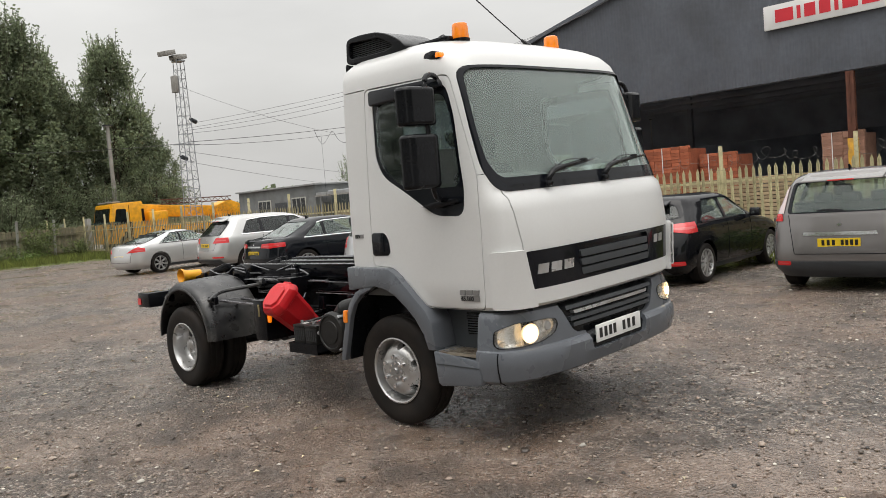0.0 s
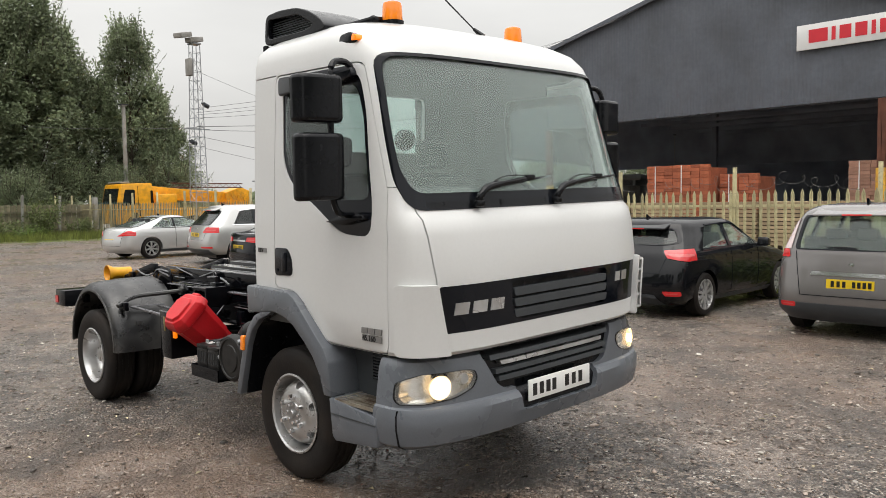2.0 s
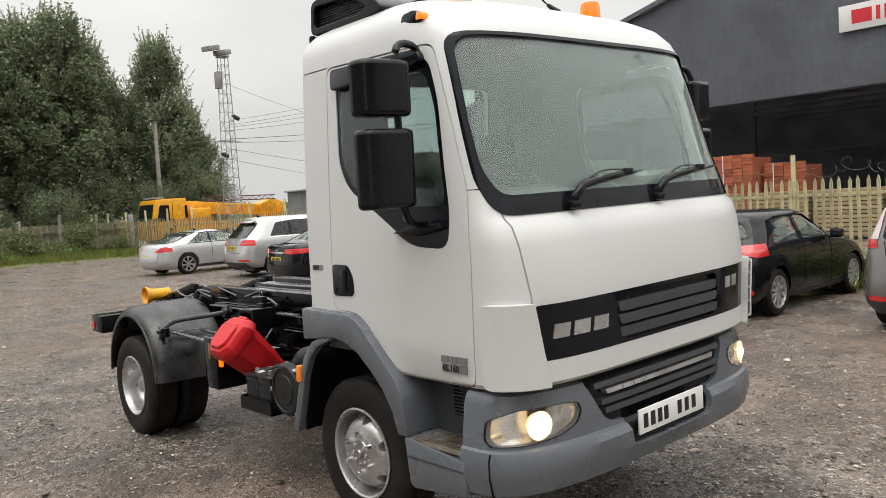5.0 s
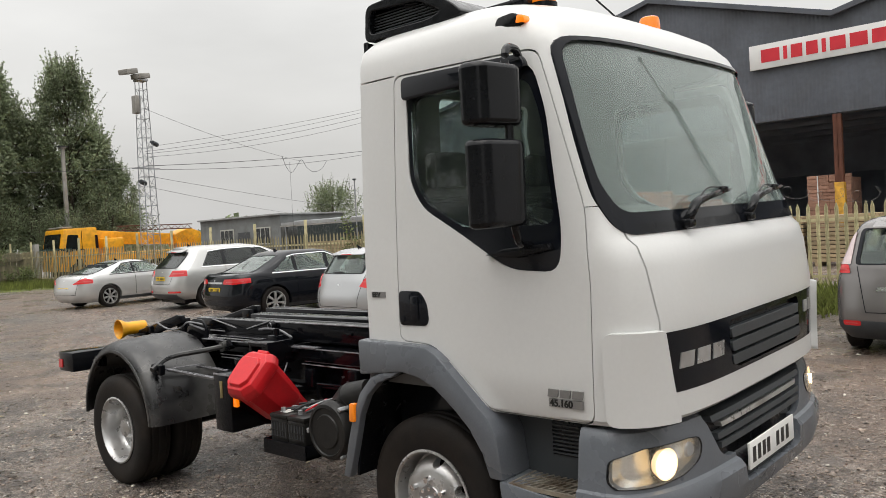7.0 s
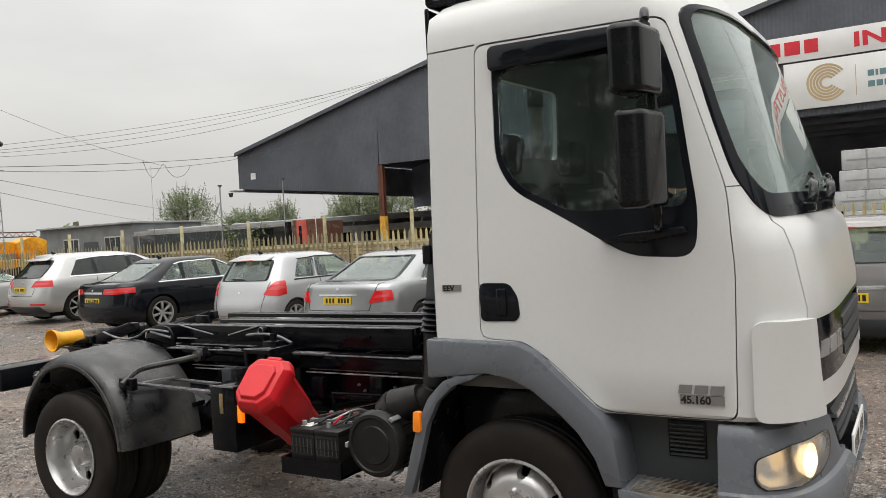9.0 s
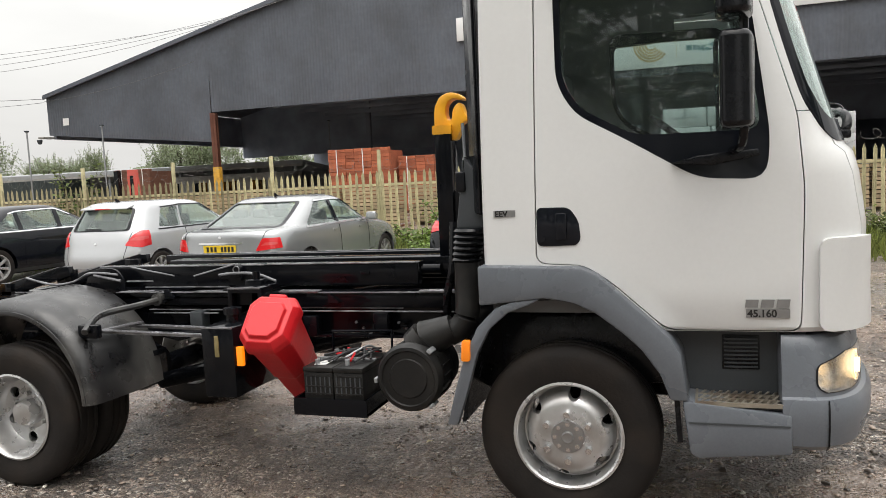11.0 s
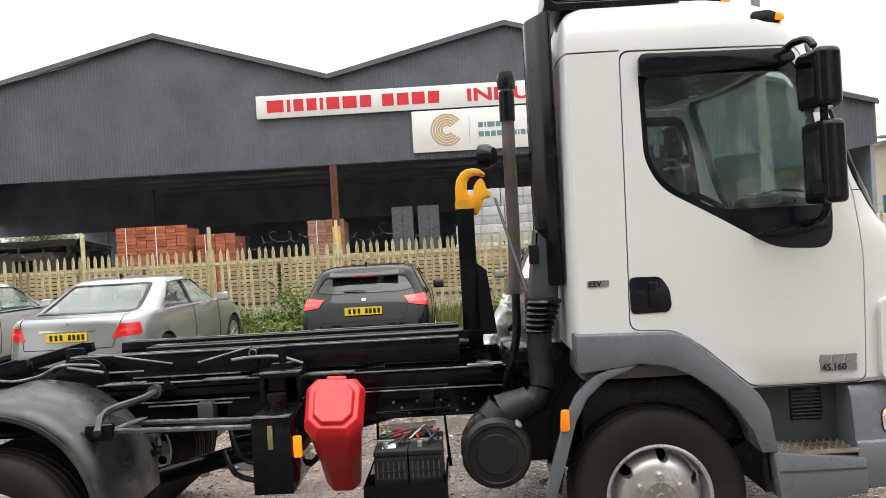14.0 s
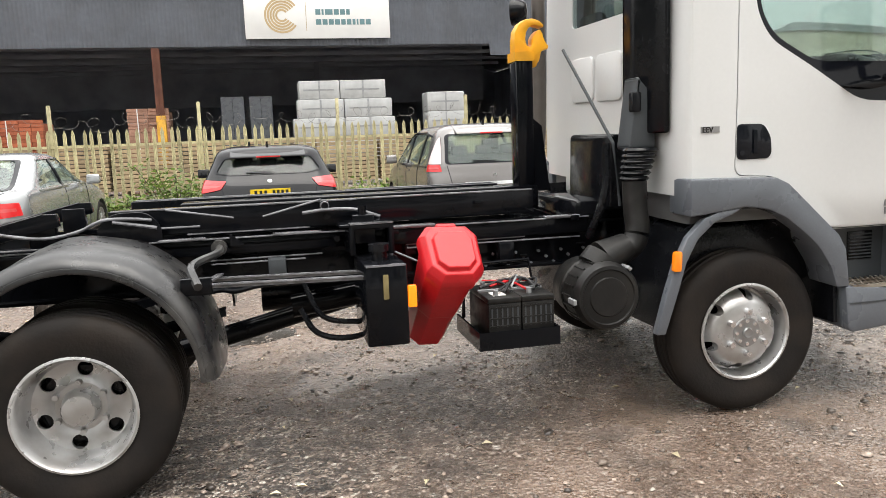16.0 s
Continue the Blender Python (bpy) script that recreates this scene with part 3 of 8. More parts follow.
# bumper
BUMP = [
    (0.415, 0.83, 0.84, 0.85, 1.145, 0.960, 8, 3.3),
    (0.440, 0.83, 0.84, 0.85, 1.192, 0.988, 8, 3.3),
    (0.520, 0.83, 0.84, 0.85, 1.218, 1.000, 8, 3.3),
    (0.590, 0.83, 0.84, 0.85, 1.218, 1.000, 8, 3.3),
    (0.618, 0.83, 0.84, 0.85, 1.200, 0.992, 8, 3.3),
    (0.626, 0.83, 0.84, 0.85, 1.182, 0.980, 8, 3.3),
    (0.700, 0.83, 0.84, 0.85, 1.176, 0.970, 8, 3.3),
    (0.800, 0.83, 0.84, 0.85, 1.166, 0.956, 8, 3.3),
    (0.838, 0.83, 0.84, 0.85, 1.150, 0.942, 8, 3.3),
    (0.850, 0.83, 0.84, 0.85, 1.110, 0.930, 8, 3.3),
]
bump_mesh = {g: to_mesh(plan_loft(BUMP, 14, g)) for g in (0.0, 0.003, -0.003)}
bump_mesh[-0.03] = to_mesh(plan_loft([(z + (0.03 if z < 0.43 else -0.03 if z > 0.83 else 0.0), a, b, c, d - 0.03, w - 0.03, e, q) for z, a, b, c, d, w, e, q in BUMP[:-1] if z not in (0.618, 0.440)], 14))


def bump_solid(g):
    return bump_mesh[g].copy()


def bump_deep():
    me = bump_solid(-0.03)
    me.transform(Matrix.Translation((-0.045, 0, 0)) @ Matrix.Diagonal((1, 0.96, 1, 1)))
    return me


LAMP = rounded([(0.592, 0.735), (0.62, 0.688), (0.72, 0.654), (0.86, 0.640), (1.20, 0.644), (1.20, 0.782), (0.88, 0.782), (0.66, 0.780), (0.605, 0.770)], 0.03)
LAMP_SIDE = rounded([(0.955, 0.664), (1.0, 0.634), (1.4, 0.60), (1.4, 0.86), (1.10, 0.797), (0.958, 0.742)], 0.022)


def lamp_prism(s, grow=0.0):
    front = prism(grown([(s * y, z) for y, z in LAMP], grow), "x", 0.9, 2)
    return csg(front, prism(grown(LAMP_SIDE, grow), "y", -2, 2), "INTERSECT")


LOWER = rounded([(-0.56, 0.845), (0.56, 0.845), (0.46, 0.672), (0.40, 0.640), (-0.40, 0.640), (-0.46, 0.672)], 0.03)
bumper_shell = csg(bump_solid(0.0), csg(bump_solid(-0.03), box(0.9, 2, -2, 2, 0, 2), "INTERSECT"))
for s in (-1, 1):
    bumper_shell = csg(bumper_shell, lamp_prism(s))
bumper_shell = csg(bumper_shell, prism(LOWER, "x", 0.9, 2))
bumper_shell = csg(bumper_shell, prism(rounded([(-0.34, 0.655), (0.34, 0.655), (0.31, 0.515), (-0.31, 0.515)], 0.03), "x", 0.9, 2))
bumper = part("bumper", bumper_shell, GREYP, truck, "grey plastic bumper")
lg = part("lower_grille", csg(csg(bump_solid(-0.03), bump_deep()), prism(grown(LOWER, 0.01), "x", 0.9, 2), "INTERSECT"), BLACKP, bumper)
part("plate_recess", csg(csg(bump_solid(-0.03), bump_deep()), prism([(-0.36, 0.67), (0.36, 0.67), (0.34, 0.50), (-0.34, 0.50)], "x", 0.9, 2), "INTERSECT"), BLACKP, bumper)
for z, h, w in ((0.700, 0.012, 0.45), (0.738, 0.012, 0.47), (0.812, 0.012, 0.50)):
    part("grille_rib", csg(csg(bump_solid(0.003), bump_solid(-0.03)), prism([(-w, z - h), (w, z - h), (w, z + h), (-w, z + h)], "x", 0.9, 2), "INTERSECT"), GREYD, lg)
part("grille_bar", csg(csg(bump_solid(0.003), bump_solid(-0.03)), prism([(-0.425, 0.768), (0.425, 0.768), (0.435, 0.788), (-0.435, 0.788)], "x", 0.9, 2), "INTERSECT"), SILVER, lg, "silver grille bar")
for s in (-1, 1):
    part("bumper_joint", csg(csg(bump_solid(0.003), bump_solid(-0.003)), box(0.992, 0.998, min(0.7 * s, 2 * s), max(0.7 * s, 2 * s), 0.40, 0.615), "INTERSECT"), BLACKP, bumper)
    housing = csg(csg(bump_solid(-0.03), lamp_prism(s, 0.012), "INTERSECT"), csg(lamp_prism(s), bump_deep()))
    lamp = part("headlamp", housing, REFLECT, truck, "lit headlamp")
    lens = part("lens", csg(csg(bump_solid(0.003), bump_solid(-0.003)), lamp_prism(s), "INTERSECT"), LENS, lamp)
    lens.visible_shadow = False
    ring = csg(lamp_prism(s, 0.006), lamp_prism(s, -0.004))
    part("lamp_seal", csg(csg(bump_solid(0.003), bump_solid(-0.003)), ring, "INTERSECT"), BLACKP, lamp)
    bulb = lathe([(0.0, -0.012), (0.012, -0.011), (0.018, 0.0), (0.012, 0.010), (0.0, 0.012)], 16)
    bmesh.ops.transform(bulb, matrix=pose(1.106, s * 0.80, 0.712, 0, 0, 76 if s < 0 else 104), verts=bulb.verts)
    part("bulb", bulb, BULB, lamp)
    # both bowls emit: the bulb's glow is put into them, brighter in the inner one
    for nm, br, dx, glow in (("reflector_bowl", 0.060, -0.012, BOWL), ("bulb_shield", 0.027, 0.0, HOT)):
        bowl = lathe([(br, -0.015), (br * 0.95, -0.014), (br * 0.75, 0.012), (br * 0.35, 0.028), (0.0, 0.03), (0.0, 0.034), (br * 0.4, 0.033), (br * 0.8, 0.018), (br, -0.015)], 24)
        bmesh.ops.transform(bowl, matrix=pose(1.108 + dx, s * 0.80, 0.712, 0, 0, 76 if s < 0 else 104), verts=bowl.verts)
        part(nm, bowl, glow, lamp)
    ind = lathe([(0.0, -0.012), (0.024, -0.01), (0.03, 0.0), (0.0, 0.01)], 16)
    bmesh.ops.transform(ind, matrix=pose(1.128, s * 0.665, 0.735, 0, 0, 84), verts=ind.verts)
    part("indicator", ind, SILVER, lamp)
# number plate with plain bars in place of its characters
pl = part("number_plate", box(1.196, 1.206, -0.262, 0.262, 0.548, 0.660, 0.002), PLATEW, truck, "white number plate")
for y in (-0.215, -0.160, -0.105, -0.055, 0.055, 0.115, 0.175):
    part("plate_bar", box(1.2062, 1.2072, y - 0.017, y + 0.017, 0.572, 0.636), INKB, pl)

TREADM = mat("rusty step metal", (0.30, 0.27, 0.22), 0.35, metal=0.5, var=0.3, var_scale=12, stain=(0.10, 0.05, 0.025), stain_amt=0.7, stain_scale=9)
# arches, steps and the panels under the doors, both sides
ARCH = [(-0.325, 1.138), (0.10, 1.128), (0.165, 1.098), (0.215, 1.052), (0.435, 0.850), (0.475, 0.78), (0.50, 0.60), (0.43, 0.60), (0.395, 0.70), (0.33, 0.795),
        (0.255, 0.865), (0.15, 0.945), (0.06, 0.985), (-0.05, 1.003), (-0.20, 0.985), (-0.325, 0.972)]
FLAP = [(-0.205, 0.985), (-0.08, 1.0), (-0.13, 0.972), (-0.22, 0.94), (-0.30, 0.87), (-0.355, 0.77), (-0.40, 0.62), (-0.455, 0.455), (-0.50, 0.455), (-0.455, 0.62), (-0.41, 0.76), (-0.35, 0.88), (-0.27, 0.96)]
LINER = [(-0.43, 0.46), (-0.40, 0.62), (-0.355, 0.77), (-0.30, 0.87), (-0.22, 0.94), (-0.10, 0.985), (0.02, 0.99), (0.14, 0.945), (0.25, 0.86), (0.33, 0.79), (0.39, 0.70), (0.43, 0.60), (0.44, 0.42),
         (0.46, 0.42), (0.45, 0.60), (0.41, 0.71), (0.345, 0.805), (0.26, 0.88), (0.15, 0.965), (0.02, 1.01), (-0.11, 1.005), (-0.23, 0.96), (-0.315, 0.885), (-0.372, 0.775), (-0.415, 0.62), (-0.445, 0.46)]
for s in (-1, 1):
    part("wheel_arch", prism(ARCH, "y", s * 1.005, s * 0.80, 0.012), GREYP, truck, "grey plastic wheel arch")
    flap = part("arch_flap", prism(FLAP, "y", s * 1.0, s * 0.955, 0.006), GREYP, truck)
    part("arch_liner", prism(LINER, "y", s * 0.96, s * 0.55), BLACKP, truck)
    part("well_wall", box(-0.42, 0.45, min(s * 0.515, s * 0.545), max(s * 0.515, s * 0.545), 0.50, 1.052), BLACKP, truck)
    mk = prism(rounded([(-0.425, 0.735), (-0.385, 0.735), (-0.382, 0.825), (-0.418, 0.825)], 0.012), "y", s * 0.985, s * 1.012, 0.004)
    part("side_marker", mk, AMBER, flap, "amber side marker")
    step = prism([(0.475, 0.60), (0.50, 0.395), (0.53, 0.375), (0.868, 0.408), (0.868, 0.562), (0.50, 0.60)], "y", s * 1.005, s * 0.72, 0.012)
    step = part("step_box", step, GREYP, truck, "grey step box")
    part("body_line", prism([(0.50, 0.515), (0.86, 0.515), (0.86, 0.522), (0.50, 0.522)], "y", s * 1.008, s * 0.99), GREYD, step)
    tread = box(0.525, 0.845, min(s * 0.99, s * 0.80), max(s * 0.99, s * 0.80), 0.575, 0.586, 0.003)
    tread = part("step_tread", tread, INKB, step, "worn slotted metal step")
    for x0, x1, y0, y1 in ((0.522, 0.848, 0.985, 0.997), (0.522, 0.848, 0.800, 0.812), (0.522, 0.532, 0.812, 0.985), (0.838, 0.848, 0.812, 0.985)):
        part("tread_rim", box(x0, x1, min(s * y0, s * y1), max(s * y0, s * y1), 0.584, 0.600), TREADM, tread)
    for y in (0.870, 0.930):
        part("tread_rail", box(0.532, 0.838, min(s * y, s * (y + 0.006)), max(s * y, s * (y + 0.006)), 0.584, 0.598), TREADM, tread)
    for r in range(3):
        for k in range(10):
            x, y0 = 0.536 + k * 0.0295, 0.985 - r * 0.058
            part("tread_bar", prism([(x, s * y0), (x + 0.010, s * y0), (x + 0.032, s * (y0 - 0.056)), (x + 0.022, s * (y0 - 0.056))], "z", 0.584, 0.596), TREADM, tread)
    wall = part("step_wall", prism([(0.42, 0.875), (0.90, 0.875), (0.90, 0.58), (0.50, 0.58), (0.46, 0.80)], "y", s * 0.82, s * 0.78), GREYD, truck)
    vent = part("vent_frame", box(0.625, 0.765, min(s * 0.826, s * 0.815), max(s * 0.826, s * 0.815), 0.685, 0.825, 0.003), BLACKP, wall)
    for k in range(8):
        part("vent_slat", box(0.632, 0.758, min(s * 0.834, s * 0.823), max(s * 0.834, s * 0.823), 0.694 + k * 0.0162, 0.700 + k * 0.0162), GREYD, vent)
part("cab_floor", box(-0.30, 1.05, -0.78, 0.78, 0.60, 0.90, 0.02), BLACKP, truck)
part("engine", box(-0.62, 0.75, -0.36, 0.36, 0.42, 1.02, 0.05), CHASSIS, truck)
part("front_axle", cyl((0, -0.75, 0.40), (0, 0.75, 0.40), 0.055, bm=box(-0.06, 0.06, -0.6, 0.6, 0.33, 0.45, 0.02)), CHASSIS, truck)

# roof: marker lamps, beacons, dark deflector roll, aerial
for s in (-1, 1):
    ml = prism(rounded([(0.50, 2.425), (0.64, 2.425), (0.655, 2.455), (0.60, 2.487), (0.52, 2.48)], 0.02), "y", s * 0.865, s * 0.915, 0.008)
    ml = part("roof_marker", ml, BLACKP, truck)
    part("lens", prism(rounded([(0.615, 2.437), (0.66, 2.437), (0.655, 2.465), (0.625, 2.472)], 0.01), "y", s * 0.875, s * 0.918, 0.003), AMBERL, ml, "lit amber lens")
for y, z in ((-0.545, 2.568), (0.44, 2.545)):
    bc = part("beacon", lathe([(0.0, 0.0), (0.062, 0.0), (0.062, 0.03), (0.05, 0.034), (0, 0.034)], 24, m=pose(0.50, y, z, 90, 0, 0)), BLACKP, truck)
    part("dome", lathe([(0.0, 0.03), (0.056, 0.03), (0.056, 0.04), (0.053, 0.11), (0.048, 0.128), (0.036, 0.135), (0.0, 0.137)], 24, m=pose(0.50, y, z, 90, 0, 0)), AMBER, bc, "orange beacon dome")
dfl = prism(rounded([(-0.362, 2.565), (0.10, 2.555), (0.27, 2.575), (0.20, 2.64), (0.10, 2.695), (-0.02, 2.735), (-0.20, 2.75), (-0.345, 2.742)], 0.045), "y", -0.815, -0.46)
dfl = csg(dfl, prism(rounded([(-0.325, 2.60), (0.06, 2.595), (0.14, 2.615), (0.0, 2.69), (-0.315, 2.71)], 0.03), "y", -0.90, -0.765))
air = soften(part("air_intake", dfl, BLACKP, truck, "dark roof air intake scoop"), 0.018)
for k in range(7):
    part("intake_mesh_bar", box(-0.32, 0.10 - 0.02 * abs(k - 1), -0.782, -0.772, 2.610 + 0.0135 * k, 2.614 + 0.0135 * k), GREYD, air)
part("intake_arm", box(0.15, 0.48, -0.66, -0.55, 2.585, 2.622, 0.012), BLACKP, air)
part("cable", tube(curved([(0.3, -0.6, 2.61), (0.36, -0.57, 2.645), (0.42, -0.6, 2.625), (0.46, -0.56, 2.60)]), 0.008), CABLE, air)
part("aerial", tube([(0.52, 0.10, 2.605), (0.36, 0.02, 2.80), (0.16, -0.08, 3.05)], 0.005, 6, bm=cyl((0.55, 0.115, 2.58), (0.50, 0.09, 2.63), 0.018, 0.010)), BLACKP, truck)

# mirrors
for s in (-1, 1):
    arm = tube(curved([(0.64, s * 0.94, 2.300), (0.665, s * 1.00, 2.318), (0.69, s * 1.09, 2.295), (0.708, s * 1.12, 2.16), (0.713, s * 1.12, 1.9), (0.713, s * 1.12, 1.68), (0.70, s * 1.08, 1.575), (0.67, s * 0.97, 1.555)]), 0.016, 10)
    arm = part("mirror_arm", arm, BLACKP, truck)
    for z0, z1, x0, x1 in ((2.010, 2.240, 0.618, 0.745), (1.635, 1.960, 0.628, 0.748)):
        mm = prism(rounded([(x0, s * 1.065), (x1 - 0.02, s * 1.05), (x1, s * 1.10), (x1 - 0.02, s * 1.285), (x0, s * 1.305)], 0.045, 5), "z", z0, z1)
        head = soften(part("mirror_head", mm, BLACKP, arm), 0.022)
        part("mirror_glass", box(x0 - 0.0015, x0 + 0.004, min(s * 1.115, s * 1.255), max(s * 1.115, s * 1.255), z0 + 0.04, z1 - 0.04), MIRRORG, head)

# wipers with their spindle housings, and the dark cowl under the screen
cowl = csg(csg(cab_solid(0.004), cab_solid(-0.035)), prism(rounded([(-0.80, 1.578), (0.80, 1.578), (0.82, 1.612), (-0.82, 1.612)], 0.012), "x", 0.9, 2), "INTERSECT")
cowl = part("cowl", cowl, BLACKP, truck, "black plastic cowl under the windscreen")
for y0 in (-0.50, 0.12):
    wp = tube(curved([(1.092, y0 - 0.03, 1.585), (1.122, y0 - 0.025, 1.63), (1.124, y0 + 0.02, 1.672), (1.112, y0 + 0.12, 1.692)]), 0.019, 10)
    wp = part("wiper", box(1.082, 1.135, y0 - 0.06, y0 + 0.0, 1.578, 1.615, 0.01, wp), BLACKP, truck)
    part("wiper_arm", tube(curved([(1.112, y0 + 0.11, 1.691), (1.098, y0 + 0.25, 1.706), (1.062, y0 + 0.42, 1.722)]), 0.010, 8), BLACKP, wp)
    part("arm_knuckle", box(1.098, 1.126, y0 + 0.085, y0 + 0.15, 1.678, 1.702, 0.008), BLACKP, wp)
    part("wiper_blade", tube(curved([(1.096, y0 + 0.06, 1.672), (1.085, y0 + 0.28, 1.697), (1.066, y0 + 0.44, 1.714), (1.030, y0 + 0.64, 1.728)]), 0.0075, 6), BLACKP, wp)
    part("blade_clip", box(1.062, 1.082, y0 + 0.38, y0 + 0.45, 1.708, 1.738, 0.005), BLACKP, wp)
    part("washer_pipe", tube(curved([(1.126, y0 + 0.0, 1.66), (1.12, y0 + 0.10, 1.715), (1.09, y0 + 0.24, 1.735), (1.068, y0 + 0.40, 1.732)]), 0.0035, 6), CABLE, wp)

# inside the cab
inside = part("dashboard", prism(rounded([(0.62, 1.0), (0.98, 1.0), (1.05, 1.50), (0.95, 1.60), (0.66, 1.585), (0.60, 1.40)], 0.05), "y", -0.86, 0.86, 0.02), DASHC, truck)
part("instrument_hood", prism(rounded([(0.60, 1.54), (0.94, 1.57), (0.90, 1.655), (0.72, 1.695), (0.63, 1.67)], 0.05), "y", -0.70, -0.18, 0.04), DASHC, inside)
part("papers", box(0.74, 0.93, 0.25, 0.62, 1.595, 1.606), PLATEW, inside)
ring_pts = [(0.19 * math.cos(a), 0, 0.19 * math.sin(a)) for a in (2 * math.pi * k / 24 for k in range(25))]
st = tube(ring_pts, 0.015, 8)
for a in (0.5, 2.6, 4.7):
    st = tube([(0, 0.03, 0), (0.19 * math.cos(a), 0, 0.19 * math.sin(a))], 0.014, 6, st)
bmesh.ops.transform(st, matrix=pose(0.50, -0.45, 1.60, 0, 0, 90) @ pose(0, 0, 0, -52, 0, 0), verts=st.verts)
part("steering_wheel", cyl((0.56, -0.45, 1.55), (0.75, -0.45, 1.30), 0.03, bm=st), BLACKP, truck)
for y0, wd in ((-0.45, 0.25), (0.38, 0.30)):
    seat = part("seat", box(-0.10, 0.38, y0 - wd, y0 + wd, 1.06, 1.22, 0.05), SEATC, truck)
    part("backrest", prism(rounded([(-0.20, 1.15), (-0.06, 1.15), (-0.12, 1.78), (-0.22, 1.78)], 0.05), "y", y0 - wd, y0 + wd, 0.04), SEATC, seat)
    part("headrest", box(-0.24, -0.15, y0 - 0.13, y0 + 0.13, 1.83, 2.02, 0.035), SEATC, seat)
part("engine_hump", box(-0.25, 0.55, -0.18, 0.10, 0.95, 1.2, 0.05), DASHC, truck)
lining = csg(csg(cab_solid(-0.035), cab_solid(-0.046)), box(-1, 1.0, -2, 2, 0.93, 2.60), "INTERSECT")
lining = csg(lining, prism(WINDOW, "y", -2, 2))
lining = csg(lining, prism(grown(SCREEN, 0.02), "x", 0.4, 2))
lining = csg(lining, prism(REAR_WIN[0], "x", -1, 0.1))
part("cab_lining", lining, DASHC, truck)

# ---- chassis ----
for s in (-1, 1):
    rail = prism([(s * 0.415, 0.70), (s * 0.415, 0.715), (s * 0.353, 0.715), (s * 0.353, 0.905), (s * 0.415, 0.905), (s * 0.415, 0.92), (s * 0.341, 0.92), (s * 0.341, 0.70)], "x", -3.80, 1.0, 0.002)
    rail = part("chassis_rail", rail, CHASSIS, truck)
    for k in range(18):
        x = -3.5 + k * 0.175
        part("rail_bolt", cyl((x, s * 0.352, 0.86 if k % 2 else 0.77), (x, s * 0.366, 0.86 if k % 2 else 0.77), 0.013, seg=6), CHASSIS, rail)
    # hook loader's lower frame above the rails
    part("lift_frame", box(-2.83, -0.83, s * 0.31 - 0.045, s * 0.31 + 0.045, 0.965, 1.085, 0.006), CHASSIS, truck)
    # painted highlights along the frame's edges
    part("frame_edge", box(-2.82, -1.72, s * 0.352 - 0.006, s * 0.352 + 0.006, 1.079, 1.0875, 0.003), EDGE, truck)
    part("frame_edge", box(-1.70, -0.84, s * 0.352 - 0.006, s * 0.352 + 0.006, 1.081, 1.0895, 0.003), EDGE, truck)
    part("frame_foot", box(-2.50, -1.95, s * 0.36 - 0.008, s * 0.36 + 0.008, 0.962, 0.968), EDGE, truck)
    part("base_plate", box(-3.65, -0.45, s * 0.36 - 0.03, s * 0.36 + 0.03, 0.925, 0.945), CHASSIS, truck)
    arm = prism([(-3.11, 1.090), (-3.04, 1.090), (-3.03, 1.035), (-3.64, 0.885), (-3.79, 0.885), (-3.78, 0.928)], "y", s * 0.35 - 0.022, s * 0.35 + 0.022, 0.004)
    arm = part("tail_arm", arm, CHASSIS, truck)
    part("arm_edge", prism([(-3.10, 1.089), (-3.09, 1.095), (-3.77, 0.935), (-3.77, 0.928)], "y", s * 0.35 - 0.024, s * 0.35 - 0.004), EDGE, arm)
    part("hinge_plate", prism(rounded([(-2.87, 0.90), (-2.60, 0.90), (-2.60, 1.02), (-2.66, 1.082), (-2.80, 1.082), (-2.87, 1.03)], 0.04), "y", s * 0.41 - 0.008, s * 0.41 + 0.008, 0.003), CHASSIS, truck)
    part("arm_bracket", box(-3.55, -3.47, s * 0.36 - 0.03, s * 0.36 + 0.03, 0.90, 0.995, 0.005), CHASSIS, truck)
    part("arm_stop", box(-3.17, -3.06, s * 0.30 - 0.03, s * 0.30 + 0.03, 0.94, 1.065, 0.005), CHASSIS, truck)
    if s < 0:
        horn = lathe([(0.0, 0.0), (0.052, 0.0), (0.053, 0.13), (0.058, 0.165), (0.078, 0.205), (0.080, 0.222), (0.074, 0.222), (0.052, 0.18), (0.045, 0.10), (0.0, 0.10)], 28, m=pose(-3.74, -0.30, 0.975, 0, 0, 180))
        part("guide_horn", horn, YELLOW, truck, "yellow flared guide horn")
for x in (-3.7, -3.1, -2.45, -1.9, -1.3, -0.7):
    part("cross_member", box(x - 0.05, x + 0.05, -0.34, 0.34, 0.74, 0.90, 0.01), CHASSIS, truck)
for x0, x1, y, z in ((-2.4, -0.9, -0.12, 1.02), (-2.4, -0.9, 0.12, 1.02)):
    ram = part("lift_ram", cyl((x0, y, z), (x1, y, z), 0.05, seg=16), CHASSIS, truck)
    part("ram_rod", cyl((x1, y, z), (x1 + 0.12, y, z), 0.028), CHASSIS, ram)
part("lift_arm", box(-2.55, -0.70, -0.075, 0.075, 0.965, 1.085, 0.01), CHASSIS, truck)
